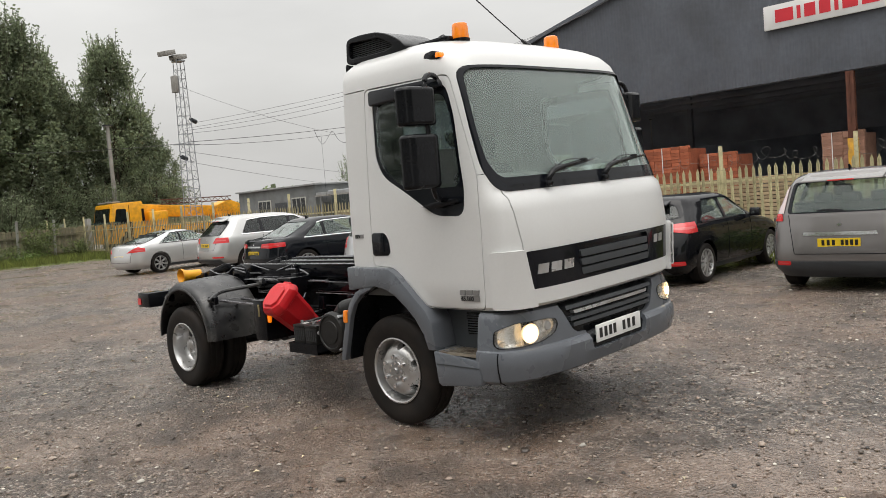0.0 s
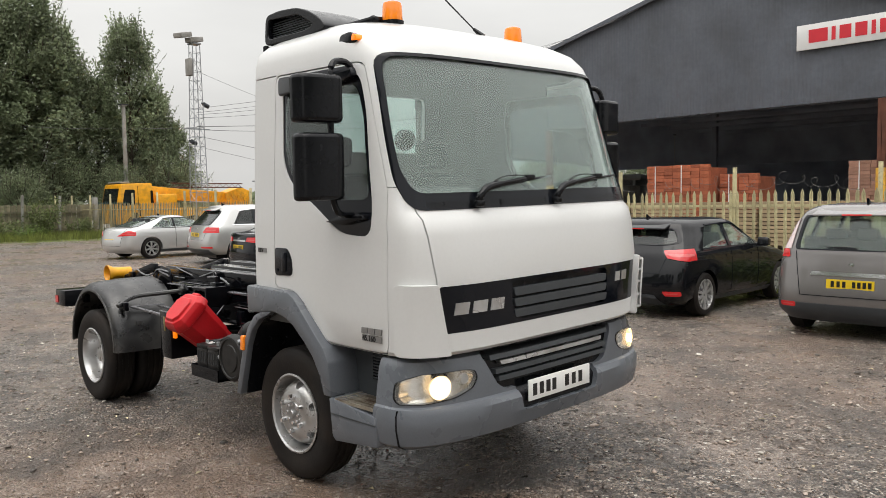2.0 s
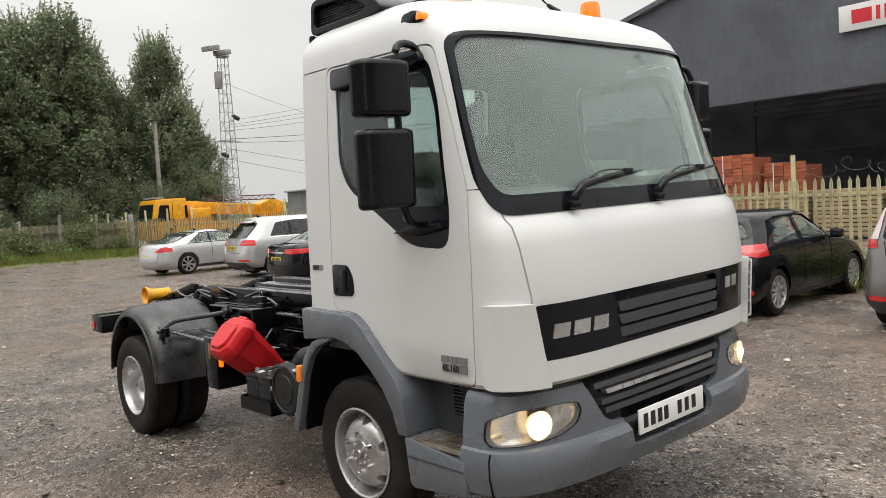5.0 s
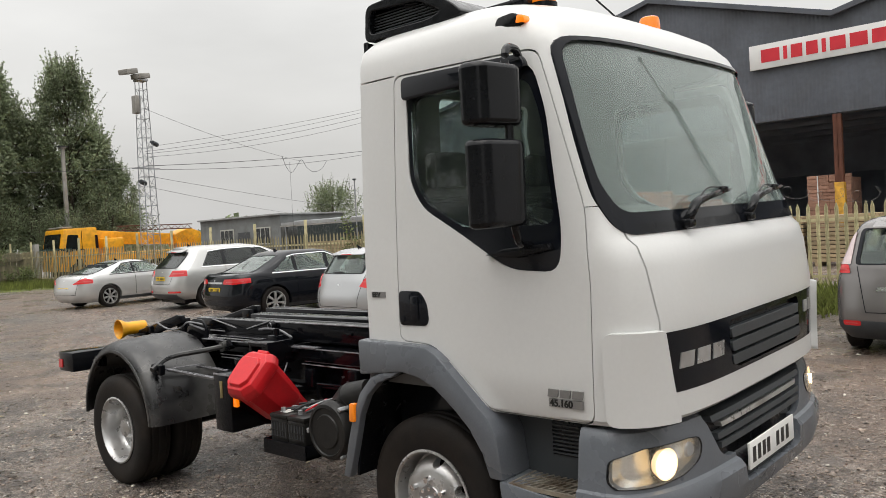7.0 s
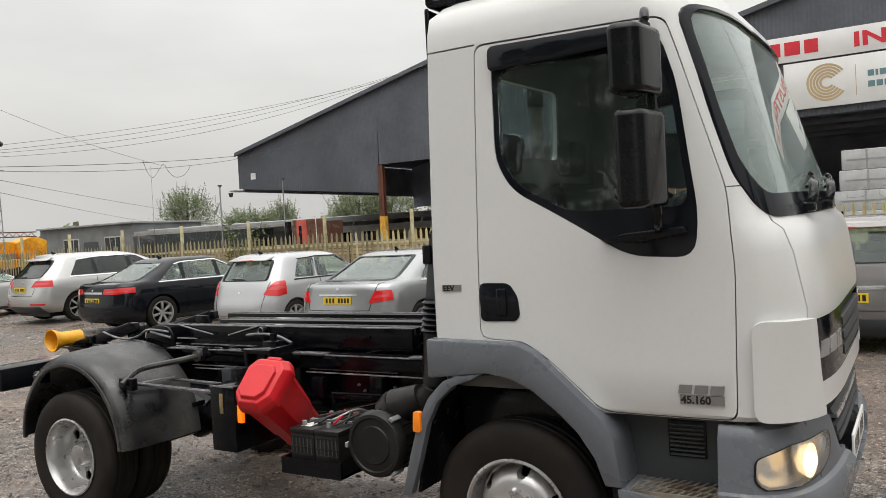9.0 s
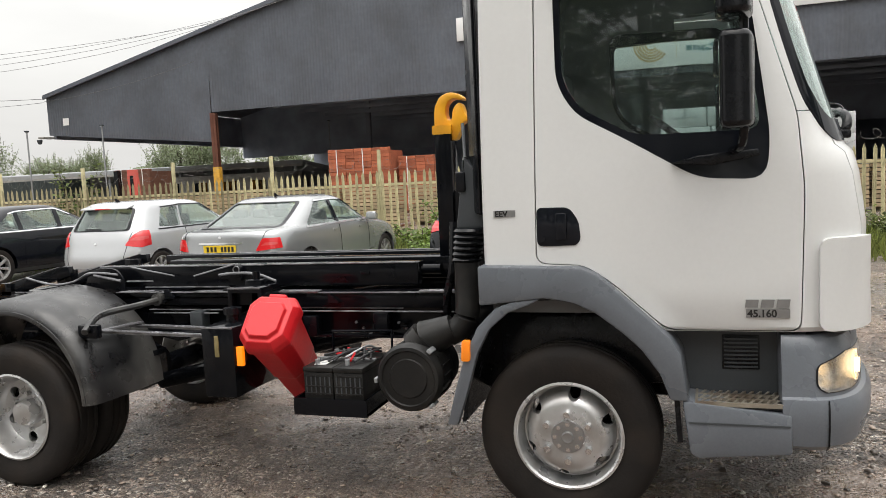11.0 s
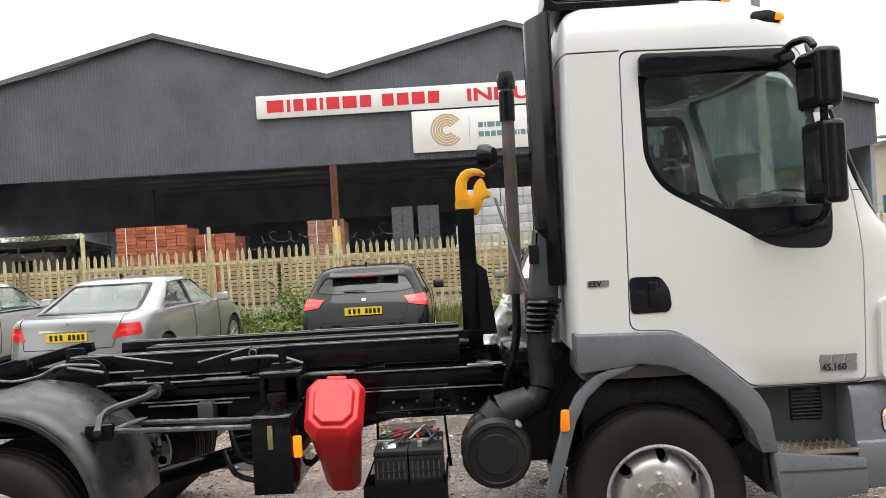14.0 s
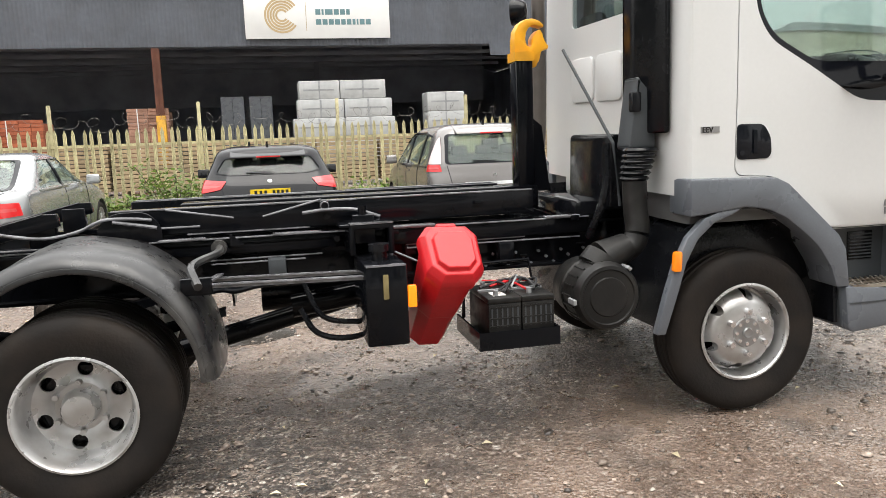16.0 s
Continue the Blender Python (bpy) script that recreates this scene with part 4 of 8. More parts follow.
# upright jib with the yellow hook
jib = box(-0.805, -0.712, -0.055, 0.065, 0.98, 1.75, 0.008)
jib = part("hook_jib", jib, CHASSIS, truck, "black upright jib")
part("jib_flange", prism([(-0.72, 1.45), (-0.66, 1.40), (-0.62, 1.05), (-0.72, 1.05)], "y", -0.03, 0.04), CHASSIS, jib)
HOOK = [(-0.807, 1.748), (-0.807, 1.851), (-0.800, 1.896), (-0.777, 1.936), (-0.743, 1.959), (-0.702, 1.964), (-0.666, 1.953), (-0.637, 1.929), (-0.641, 1.915), (-0.664, 1.923), (-0.697, 1.929), (-0.723, 1.916),
        (-0.738, 1.891), (-0.742, 1.856), (-0.736, 1.826), (-0.715, 1.815), (-0.706, 1.829), (-0.702, 1.866), (-0.687, 1.891), (-0.661, 1.909), (-0.645, 1.886), (-0.640, 1.861), (-0.630, 1.841), (-0.612, 1.821),
        (-0.617, 1.803), (-0.640, 1.799), (-0.656, 1.791), (-0.664, 1.751), (-0.687, 1.711), (-0.712, 1.706), (-0.715, 1.748)]
part("hook", prism(HOOK, "y", -0.035, 0.045, 0.008), YELLOW, jib, "yellow painted lifting hook")
part("hook_collar", box(-0.812, -0.706, -0.06, 0.07, 1.742, 1.790), YELLOW, jib)

# exhaust stack behind the cab on the far side
ex = part("exhaust_pipe", tube(curved([(-0.62, 0.50, 0.95), (-0.58, 0.52, 1.05), (-0.50, 0.55, 1.16), (-0.46, 0.55, 1.4), (-0.455, 0.55, 2.2), (-0.45, 0.55, 2.5)]), 0.040, 14), RUSTP, truck, "dull steel exhaust pipe")
wrap = tube(curved([(-0.66, 0.48, 0.90), (-0.60, 0.51, 1.00), (-0.54, 0.53, 1.10), (-0.49, 0.55, 1.20)], 6), 0.058, 18)
for v in wrap.verts:
    v.co += Vector((noise.noise(v.co * 34), noise.noise(v.co * 31 + Vector((5, 0, 0))), noise.noise(v.co * 29))) * 0.016
part("heat_wrap", wrap, mat("crumpled pale foil", (0.55, 0.55, 0.53), 0.35, metal=0.5, var=0.2, var_scale=20), ex, "crumpled pale foil wrap", 20)
part("stack_cap", lathe([(0.0, 0.0), (0.055, 0.0), (0.06, 0.05), (0.048, 0.10), (0.0, 0.10)], 16, m=pose(-0.45, 0.55, 2.50, 90, 0, 0)), BLACKP, ex)
part("stack_sleeve", cyl((-0.455, 0.55, 2.3), (-0.452, 0.55, 2.48), 0.048, seg=16), BLACKP, ex)
part("work_lamp", lathe([(0.0, -0.06), (0.05, -0.055), (0.075, -0.02), (0.08, 0.03), (0.0, 0.035)], 20, m=pose(-0.60, 0.52, 2.085, 0, 0, 60)), BLACKP, truck)
part("stay_rod", tube([(-0.60, -0.20, 1.78), (-0.49, -0.55, 1.30), (-0.48, -0.60, 1.0)], 0.008), GREYD, truck)
part("hose", tube(curved([(-0.55, -0.60, 1.30), (-0.56, -0.62, 1.10), (-0.60, -0.60, 0.95), (-0.62, -0.55, 0.85)]), 0.02), BLACKP, truck)
# grey tank and the tall intake duct behind the cab
tk = prism(rounded([(-0.49, 0.97), (-0.385, 0.96), (-0.385, 1.34), (-0.48, 1.345)], 0.03), "y", -0.50, 0.02, 0.015)
part("header_tank", tk, BLACKP, truck, "dark grey plastic tank")
duct = prism(rounded([(-0.352, -0.835), (-0.395, -0.77), (-0.446, -0.665), (-0.446, -0.56), (-0.352, -0.56)], 0.02), "z", 1.34, 2.57, 0.012)
duct = part("intake_duct", duct, BLACKP, truck, "dark upright intake duct")
part("duct_step", prism(rounded([(-0.50, 1.27), (-0.366, 1.27), (-0.362, 1.50), (-0.455, 1.60), (-0.475, 1.45)], 0.02), "y", -0.74, -0.60, 0.012), GREYD, duct)
part("duct_clip", box(-0.49, -0.445, -0.755, -0.71, 1.44, 1.53, 0.008), BLACKP, duct)
for k in range(6):
    part("bellows_ring", lathe([(0.0, 0), (0.075 - 0.003 * k, 0.0), (0.085 - 0.003 * k, 0.011), (0.075 - 0.003 * k, 0.022), (0, 0.022)], 20, m=pose(-0.432 - 0.006 * k, -0.712, 1.28 - 0.026 * (k + 1), 90, 0, 0)), BLACKP, duct)
elb = tube(curved([(-0.463, -0.715, 1.14), (-0.463, -0.725, 1.0), (-0.462, -0.745, 0.90), (-0.49, -0.755, 0.835), (-0.55, -0.765, 0.80)]), 0.057, 16)
elb = cyl((-0.525, -0.765, 0.83), (-0.655, -0.775, 0.775), 0.062, 0.090, 20, elb)
elb = cyl((-0.645, -0.775, 0.785), (-0.69, -0.78, 0.735), 0.092, 0.094, 20, elb)
part("intake_elbow", elb, DUSTB, duct)
flt = lathe([(0.0, -0.155), (0.085, -0.155), (0.09, -0.148), (0.12, -0.148), (0.125, -0.155), (0.14, -0.152), (0.152, -0.135), (0.155, -0.11), (0.148, -0.10), (0.148, 0.02), (0.155, 0.03), (0.155, 0.05), (0.145, 0.06), (0.14, 0.17), (0, 0.17)], 36, m=pose(-0.695, -0.78, 0.632))
flt = part("air_filter", flt, DUSTB, truck, "round black air filter housing")
for k in range(20):
    a = 2 * math.pi * k / 20
    part("housing_rib", join(None, box(-0.004, 0.004, -0.09, 0.02, 0.144, 0.154), pose(-0.695, -0.78, 0.632) @ pose(0, 0, 0, 0, math.degrees(a), 0)), DUSTB, flt)
for a in (40, 140, 265):
    part("clip", join(None, box(-0.012, 0.012, -0.15, -0.08, 0.150, 0.166, 0.003), pose(-0.695, -0.78, 0.632) @ pose(0, 0, 0, 0, a, 0)), GALV, flt)
# batteries on their tray
tray = box(-1.285, -0.915, -0.90, -0.50, 0.435, 0.450)
tray = box(-1.285, -0.915, -0.905, -0.895, 0.435, 0.515, bm=tray)
tray = box(-1.285, -1.275, -0.90, -0.50, 0.435, 0.515, bm=tray)
tray = box(-0.925, -0.915, -0.90, -0.50, 0.435, 0.515, bm=tray)
tray = part("battery_tray", tray, CHASSIS, truck)
part("tray_guard", tube([(-1.255, -0.52, 0.50), (-1.25, -0.52, 0.755), (-0.925, -0.52, 0.76), (-0.905, -0.60, 0.50)], 0.009), CHASSIS, tray)
for x0 in (-1.235, -1.082):
    bt = part("battery", box(x0, x0 + 0.148, -0.885, -0.56, 0.455, 0.635, 0.006), DUSTB, tray)
    part("battery_lid", box(x0 - 0.002, x0 + 0.150, -0.888, -0.557, 0.635, 0.660, 0.006), DUSTB, bt)
    for z in (0.532, 0.566, 0.615):
        part("battery_band", box(x0 + 0.004, x0 + 0.144, -0.889, -0.884, z, z + 0.006), DUSTB, bt)
    for k in range(6):
        part("battery_rib", box(x0 + 0.012 + k * 0.0235, x0 + 0.018 + k * 0.0235, -0.8875, -0.883, 0.53, 0.615), GREYD, bt)
    for y in (-0.83, -0.62):
        part("terminal", cyl((x0 + 0.05, y, 0.655), (x0 + 0.05, y, 0.685), 0.012, seg=10), GALV, bt)
part("battery_label", box(-1.20, -1.14, -0.84, -0.76, 0.660, 0.662), PLATEW, tray)
part("battery_strap", box(-1.235, -0.935, -0.73, -0.71, 0.660, 0.668), GALV, tray)
for k in range(11):
    rr = random.Random(k)
    p0, p1 = (-1.22 + 0.027 * k, -0.86 + rr.random() * 0.2, 0.672), (-1.20 + 0.25 * rr.random(), -0.6 + rr.random() * 0.1, 0.672)
    mid = ((p0[0] + p1[0]) / 2 + 0.03, (p0[1] + p1[1]) / 2, 0.684 + rr.random() * 0.022)
    part("battery_cable", tube(curved([p0, mid, p1]), 0.0055), RED if k in (2, 7) else GALV if k == 5 else CABLE, tray)
# hydraulic tank with its filler
ht = part("oil_tank", box(-1.765, -1.588, -0.905, -0.50, 0.50, 0.845, 0.008), CHASSIS, truck, "black oil tank")
part("filler", cyl((-1.68, -0.75, 0.845), (-1.68, -0.75, 0.885), 0.036, bm=cyl((-1.68, -0.75, 0.885), (-1.68, -0.75, 0.915), 0.046)), BLACKP, ht)
part("sight_glass", box(-1.692, -1.668, -0.912, -0.903, 0.700, 0.805, 0.004), mat("yellowed sight glass", (0.20, 0.16, 0.07), 0.2, var=0.3, var_scale=20), ht)
part("tank_bracket", prism([(-1.79, 0.85), (-1.79, 0.995), (-1.59, 0.995), (-1.59, 0.85), (-1.615, 0.85), (-1.615, 0.965), (-1.765, 0.965), (-1.765, 0.85)], "y", -0.62, -0.42, 0.004), CHASSIS, ht)
part("bracket_edge", box(-1.785, -1.595, -0.624, -0.612, 0.988, 0.996), EDGE, ht)
part("tank_edge", box(-1.760, -1.592, -0.908, -0.898, 0.838, 0.846), EDGE, ht)
mk = part("side_marker", box(-1.585, -1.548, -0.895, -0.872, 0.655, 0.750, 0.006), AMBERL, truck, "lit amber side marker")
part("marker_bracket", box(-1.59, -1.54, -0.872, -0.60, 0.68, 0.72), CHASSIS, mk)
# red box, leaning outwards at the top
RM = pose(-1.395, -0.870, 0.842, 0, 0, 0) @ pose(0, 0, 0, 46, 0, 0) @ pose(0, 0, 0, 0, 4, 0)
body = bmesh.new()
OCT = [(-0.55, -1), (0.55, -1), (1, -0.5), (1, 0.6), (0.6, 1), (-0.6, 1), (-1, 0.6), (-1, -0.5)]
rows = [[body.verts.new((x * a, y * c, z)) for x, y in OCT] for z, a, c in ((-0.57, 0.084, 0.088), (-0.30, 0.096, 0.105), (-0.285, 0.102, 0.112), (-0.06, 0.114, 0.130), (0.0, 0.118, 0.134))]
for a, b in zip(rows, rows[1:]):
    for k in range(8):
        body.faces.new((a[k], a[(k + 1) % 8], b[(k + 1) % 8], b[k]))
body.faces.new(rows[0])
body.faces.new(rows[-1])
bmesh.ops.recalc_face_normals(body, faces=body.faces)
bmesh.ops.bevel(body, geom=list(body.edges), offset=0.003, segments=1, affect="EDGES", profile=0.5)
bmesh.ops.transform(body, matrix=RM, verts=body.verts)
rbox = part("extinguisher_box", body, RED, truck, "red plastic extinguisher box leaning outwards", 15)
LID = [(-0.070, -0.145), (0.070, -0.145), (0.125, -0.085), (0.130, 0.095), (0.090, 0.148), (-0.090, 0.148), (-0.130, 0.095), (-0.125, -0.085)]
lid = bmesh.new()
rows = [[lid.verts.new((x * k, y * k + d, z)) for x, y in LID] for z, k, d in ((-0.015, 1.0, 0), (0.012, 1.02, 0), (0.040, 0.99, 0), (0.072, 0.84, -0.004), (0.074, 0.68, -0.012), (0.094, 0.63, -0.012))]
for a, b in zip(rows, rows[1:]):
    for k in range(8):
        lid.faces.new((a[k], a[(k + 1) % 8], b[(k + 1) % 8], b[k]))
lid.faces.new(rows[0])
lid.faces.new(rows[-1])
bmesh.ops.recalc_face_normals(lid, faces=lid.faces)
bmesh.ops.bevel(lid, geom=list(lid.edges), offset=0.003, segments=1, affect="EDGES", profile=0.5)
lid = box(-0.045, 0.045, 0.135, 0.16, -0.01, 0.05, 0.008, lid)
bmesh.ops.transform(lid, matrix=RM, verts=lid.verts)
part("lid", lid, RED, rbox, "", 15)

# rear mudguards, stays, tail board
for s in (-1, 1):
    guard = bmesh.new()
    across = [(0.990, -0.066), (0.984, -0.048), (0.962, -0.026), (0.925, -0.012), (0.86, -0.004), (0.70, 0.0), (0.46, 0.0)]
    section = [(y, d) for y, d in across] + [(y, d - 0.012) for y, d in reversed(across)]
    rings = []
    for k in range(37):
        a = radians(k * 5)
        rings.append([])
        for y, d in section:
            dent = 0.010 * noise.noise(Vector((math.cos(a) * 3, y * 4, s * 5.0))) * (1 + 2 * max(0.0, 0.5 - math.sin(a)))
            rings[-1].append(guard.verts.new((-2.88 + (0.530 + d + dent) * math.cos(a), s * y, 0.45 + (0.545 + d + dent) * math.sin(a))))
    for a, b in zip(rings, rings[1:]):
        for k in range(len(section)):
            j = (k + 1) % len(section)
            guard.faces.new((a[k], a[j], b[j], b[k]))
    guard.faces.new(rings[0])
    guard.faces.new(list(reversed(rings[-1])))
    guard = part("mudguard", guard, MUDG, truck, "scuffed black half-round mudguard")
    lip = [(-2.88 + r * math.cos(radians(k * 5)), 0.45 + (r + 0.015) * math.sin(radians(k * 5))) for r, ks in ((0.468, range(37)), (0.445, reversed(range(37)))) for k in ks]
    part("guard_lip", prism(lip, "y", s * 0.994, s * 0.972, 0.003), MUDG, guard)
    for x, z, x1 in ((-2.47, 0.80, -2.36), (-3.30, 0.80, -3.38)):
        st = tube(curved([(x + 0.05, s * 0.95, z + 0.02), (x + 0.02, s * 0.80, z + 0.08), (x1, s * 0.60, 0.90), (x1, s * 0.40, 0.905)]), 0.018)
        part("guard_stay", cyl((x1, s * 0.46, 0.905), (x1, s * 0.40, 0.905), 0.035, bm=st), MUDG, guard)
        part("stay_clamp", box(x - 0.02, x + 0.10, s * 0.90 - 0.02, s * 0.90 + 0.02, z - 0.02, z + 0.05, 0.008), CHASSIS, guard)
    for y in (0.84, 0.62):
        drop = 0.0 if y > 0.8 else 0.012
        # the stays carry the painted highlight colour over their whole length
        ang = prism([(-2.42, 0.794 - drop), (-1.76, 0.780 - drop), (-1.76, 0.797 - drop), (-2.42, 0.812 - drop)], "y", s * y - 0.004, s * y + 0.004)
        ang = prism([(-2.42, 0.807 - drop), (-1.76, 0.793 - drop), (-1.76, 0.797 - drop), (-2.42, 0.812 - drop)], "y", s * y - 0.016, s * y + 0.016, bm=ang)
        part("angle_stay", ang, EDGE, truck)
    part("stay_plate", prism([(-2.43, s * 0.86), (-2.40, s * 0.86), (-2.34, s * 0.60), (-2.37, s * 0.60)], "z", 0.806, 0.813), EDGE, truck)
    tb = part("tail_board", box(-3.86, -3.62, min(s * 0.95, s * 0.40), max(s * 0.95, s * 0.40), 0.71, 0.855, 0.006), CHASSIS, truck)
    part("tail_lamp", box(-3.885, -3.86, min(s * 0.94, s * 0.62), max(s * 0.94, s * 0.62), 0.735, 0.835, 0.005), TAILR, tb)
    part("end_marker", box(-3.86, -3.80, min(s * 0.955, s * 0.948), max(s * 0.955, s * 0.948), 0.735, 0.80), TAILR, tb)
part("rear_bar", box(-3.78, -3.70, -0.45, 0.45, 0.56, 0.64, 0.01), CHASSIS, truck)
part("rear_axle", cyl((-2.885, -0.8, 0.35), (-2.885, 0.8, 0.35), 0.07, bm=lathe([(0, -0.14), (0.12, -0.12), (0.17, 0.0), (0.12, 0.12), (0, 0.14)], 20, m=pose(-2.90, 0.05, 0.40, 0, 0, 90))), CHASSIS, truck)
part("prop_shaft", cyl((-2.75, 0.03, 0.30), (-0.7, 0, 0.78), 0.052), CHASSIS, truck)
part("air_reservoir", cyl((-2.2, 0.30, 0.55), (-1.5, 0.30, 0.55), 0.11, bm=cyl((-2.05, -0.2, 0.56), (-1.55, -0.2, 0.62), 0.06)), CHASSIS, truck)
for s in (-1, 1):
    part("rear_spring", prism([(-3.45, 0.60), (-2.90, 0.47), (-2.35, 0.60), (-2.35, 0.63), (-2.90, 0.52), (-3.45, 0.63)], "y", s * 0.50, s * 0.42), CHASSIS, truck)
# pale strips paint in the bright reflections along the flanges
for x0, x1, y, z in ((-1.72, -0.57, -0.430, 0.944), (-2.66, -1.76, -0.420, 0.946), (-3.40, -2.86, -0.420, 0.948), (-3.36, -2.84, -0.400, 0.930), (-2.40, -1.98, -0.432, 0.832), (-2.45, -1.90, -0.405, 0.846),
                     (-1.50, -0.62, -0.430, 0.846), (-1.50, -0.90, -0.405, 0.860)):
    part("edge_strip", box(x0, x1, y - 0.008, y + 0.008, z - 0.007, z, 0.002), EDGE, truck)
for x0, x1 in ((-2.12, -1.90), (-1.62, -1.36), (-2.62, -2.42), (-0.80, -0.62)):
    part("flange_cover", box(x0, x1, -0.445, -0.39, 0.942, 0.952, 0.003), EDGE, truck)
part("second_beam", box(-1.72, -0.57, -0.425, -0.375, 0.860, 0.940, 0.006), CHASSIS, truck)
part("second_beam", box(-2.66, -1.76, -0.415, -0.375, 0.868, 0.942, 0.006), CHASSIS, truck)
# bolt heads, rods and hoses below take the painted highlight colour too
for k in range(16):
    part("frame_bolt", cyl((-1.18 + 0.04 * k, -0.385, 0.775 - 0.03 * (k % 3)), (-1.18 + 0.04 * k, -0.372, 0.775 - 0.03 * (k % 3)), 0.008, seg=6), EDGE, truck)
for p in ([(-2.585, -0.372, 1.082), (-2.29, -0.375, 1.030)], [(-2.16, -0.375, 1.028), (-1.89, -0.37, 1.092)], [(-2.62, -0.372, 1.0), (-2.44, -0.372, 1.0)], [(-1.62, -0.45, 0.86), (-1.48, -0.60, 0.80)]):
    part("linkage_rod", tube(p, 0.005), EDGE, truck)
part("pivot_boss", lathe([(0, -0.03), (0.018, -0.03), (0.026, -0.022), (0.030, 0.0), (0, 0.0)], 20, m=pose(-1.875, -0.36, 1.062)), CHASSIS, truck)
part("pivot_cap", lathe([(0.016, -0.034), (0.020, -0.036), (0.022, -0.030), (0.016, -0.030), (0.016, -0.034)], 20, m=pose(-1.875, -0.36, 1.062)), EDGE, truck)
part("supply_hose", tube(curved([(-3.33, -0.40, 1.03), (-3.20, -0.42, 1.005), (-3.08, -0.42, 0.99), (-2.95, -0.42, 1.01), (-2.84, -0.43, 1.055), (-2.72, -0.43, 1.055), (-2.64, -0.42, 1.045)]), 0.007), EDGE, truck)
part("supply_hose", tube(curved([(-2.80, -0.43, 1.045), (-2.72, -0.43, 1.03), (-2.62, -0.425, 1.01)]), 0.008), EDGE, truck)
part("supply_hose", tube(curved([(-1.98, -0.40, 1.035), (-1.88, -0.41, 1.045), (-1.74, -0.41, 1.04), (-1.62, -0.41, 1.0)]), 0.008), EDGE, truck)
part("stabiliser_bar", tube(curved([(-2.55, -0.45, 0.68), (-2.38, -0.46, 0.715), (-2.30, -0.46, 0.705), (-2.18, -0.46, 0.725), (-1.95, -0.45, 0.73)]), 0.014), CHASSIS, truck)
part("top_plate", box(-1.83, -1.60, -0.60, -0.42, 0.975, 0.987, 0.003, bm=box(-1.76, -1.67, -0.58, -0.44, 0.90, 0.98)), CHASSIS, truck)
part("valve_block", box(-1.76, -1.66, -0.50, -0.42, 0.955, 1.02, 0.008, bm=cyl((-1.71, -0.46, 1.0), (-1.71, -0.46, 1.06), 0.02)), CHASSIS, truck)
part("hydraulic_hose", tube(curved([(-2.02, -0.48, 0.60), (-1.95, -0.52, 0.49), (-1.80, -0.52, 0.455), (-1.62, -0.50, 0.50), (-1.50, -0.47, 0.60)]), 0.014), BLACKP, truck)
rc = random.Random(61)
for k in range(15):
    x, lvl = rc.uniform(-2.55, -0.62), rc.choice((0, 0, 1, 2))
    y, z = ((-0.428, rc.uniform(0.865, 0.925)), (-0.352, rc.uniform(0.975, 1.045)), (-0.385, rc.uniform(0.73, 0.82)))[lvl]
    if k % 3 == 0:
        part("pipe_clip", box(x, x + rc.uniform(0.03, 0.07), y - 0.018, y, z, z + rc.uniform(0.012, 0.03), 0.003), CHASSIS, truck)
    elif k % 3 == 1:
        part("pivot_pin", cyl((x, y + 0.01, z), (x, y - rc.uniform(0.02, 0.05), z), rc.uniform(0.012, 0.026), seg=12), CHASSIS, truck)
    else:
        part("angle_bracket", prism([(x, z), (x + 0.06, z), (x + 0.06, z + 0.008), (x + 0.008, z + 0.05), (x, z + 0.05)], "y", y - 0.02, y), CHASSIS, truck)
part("low_hose", tube(curved([(-2.0, -0.45, 0.72), (-1.92, -0.5, 0.56), (-1.75, -0.5, 0.52), (-1.60, -0.5, 0.50)]), 0.013), BLACKP, truck)
for x, z in ((-2.15, 0.80), (-1.45, 0.78), (-1.05, 0.80)):
    part("rail_bracket", box(x, x + 0.08, -0.46, -0.38, z - 0.07, z + 0.04, 0.008), GREYD if x < -2 else CHASSIS, truck)

# wheels
TYRE_P = [(0.225, -0.083), (0.235, -0.098), (0.262, -0.106), (0.315, -0.114), (0.345, -0.113), (0.366, -0.106), (0.384, -0.094), (0.393, -0.080)]
for h in (-0.05, 0.0, 0.05):
    TYRE_P += [(0.395, h - 0.012), (0.386, h - 0.008), (0.386, h + 0.008), (0.395, h + 0.012)]
TYRE_P += [(r, -h) for r, h in reversed(TYRE_P[:8])] + [(0.225, 0.083), (0.225, -0.083)]
FRONT_P = [(0.236, -0.098), (0.240, -0.108), (0.230, -0.112), (0.222, -0.104), (0.217, -0.080), (0.214, -0.045), (0.209, -0.010), (0.199, -0.008), (0.190, -0.052), (0.176, -0.080), (0.158, -0.098), (0.135, -0.108), (0.10, -0.112), (0.05, -0.112), (0.0, -0.112),
           (0.0, -0.085), (0.12, -0.085), (0.14, -0.075), (0.165, -0.035), (0.19, -0.01), (0.20, 0.02), (0.20, 0.095), (0.236, 0.095), (0.225, 0.05), (0.225, -0.06), (0.236, -0.098)]
REAR_P = [(0.236, -0.098), (0.240, -0.108), (0.230, -0.112), (0.220, -0.100), (0.212, -0.06), (0.208, -0.02), (0.202, 0.008), (0.190, 0.026), (0.165, 0.034), (0.12, 0.030), (0.10, 0.015), (0.0, 0.015),
          (0.0, 0.03), (0.12, 0.042), (0.17, 0.046), (0.20, 0.05), (0.20, 0.095), (0.236, 0.095), (0.225, 0.05), (0.225, -0.06), (0.236, -0.098)]


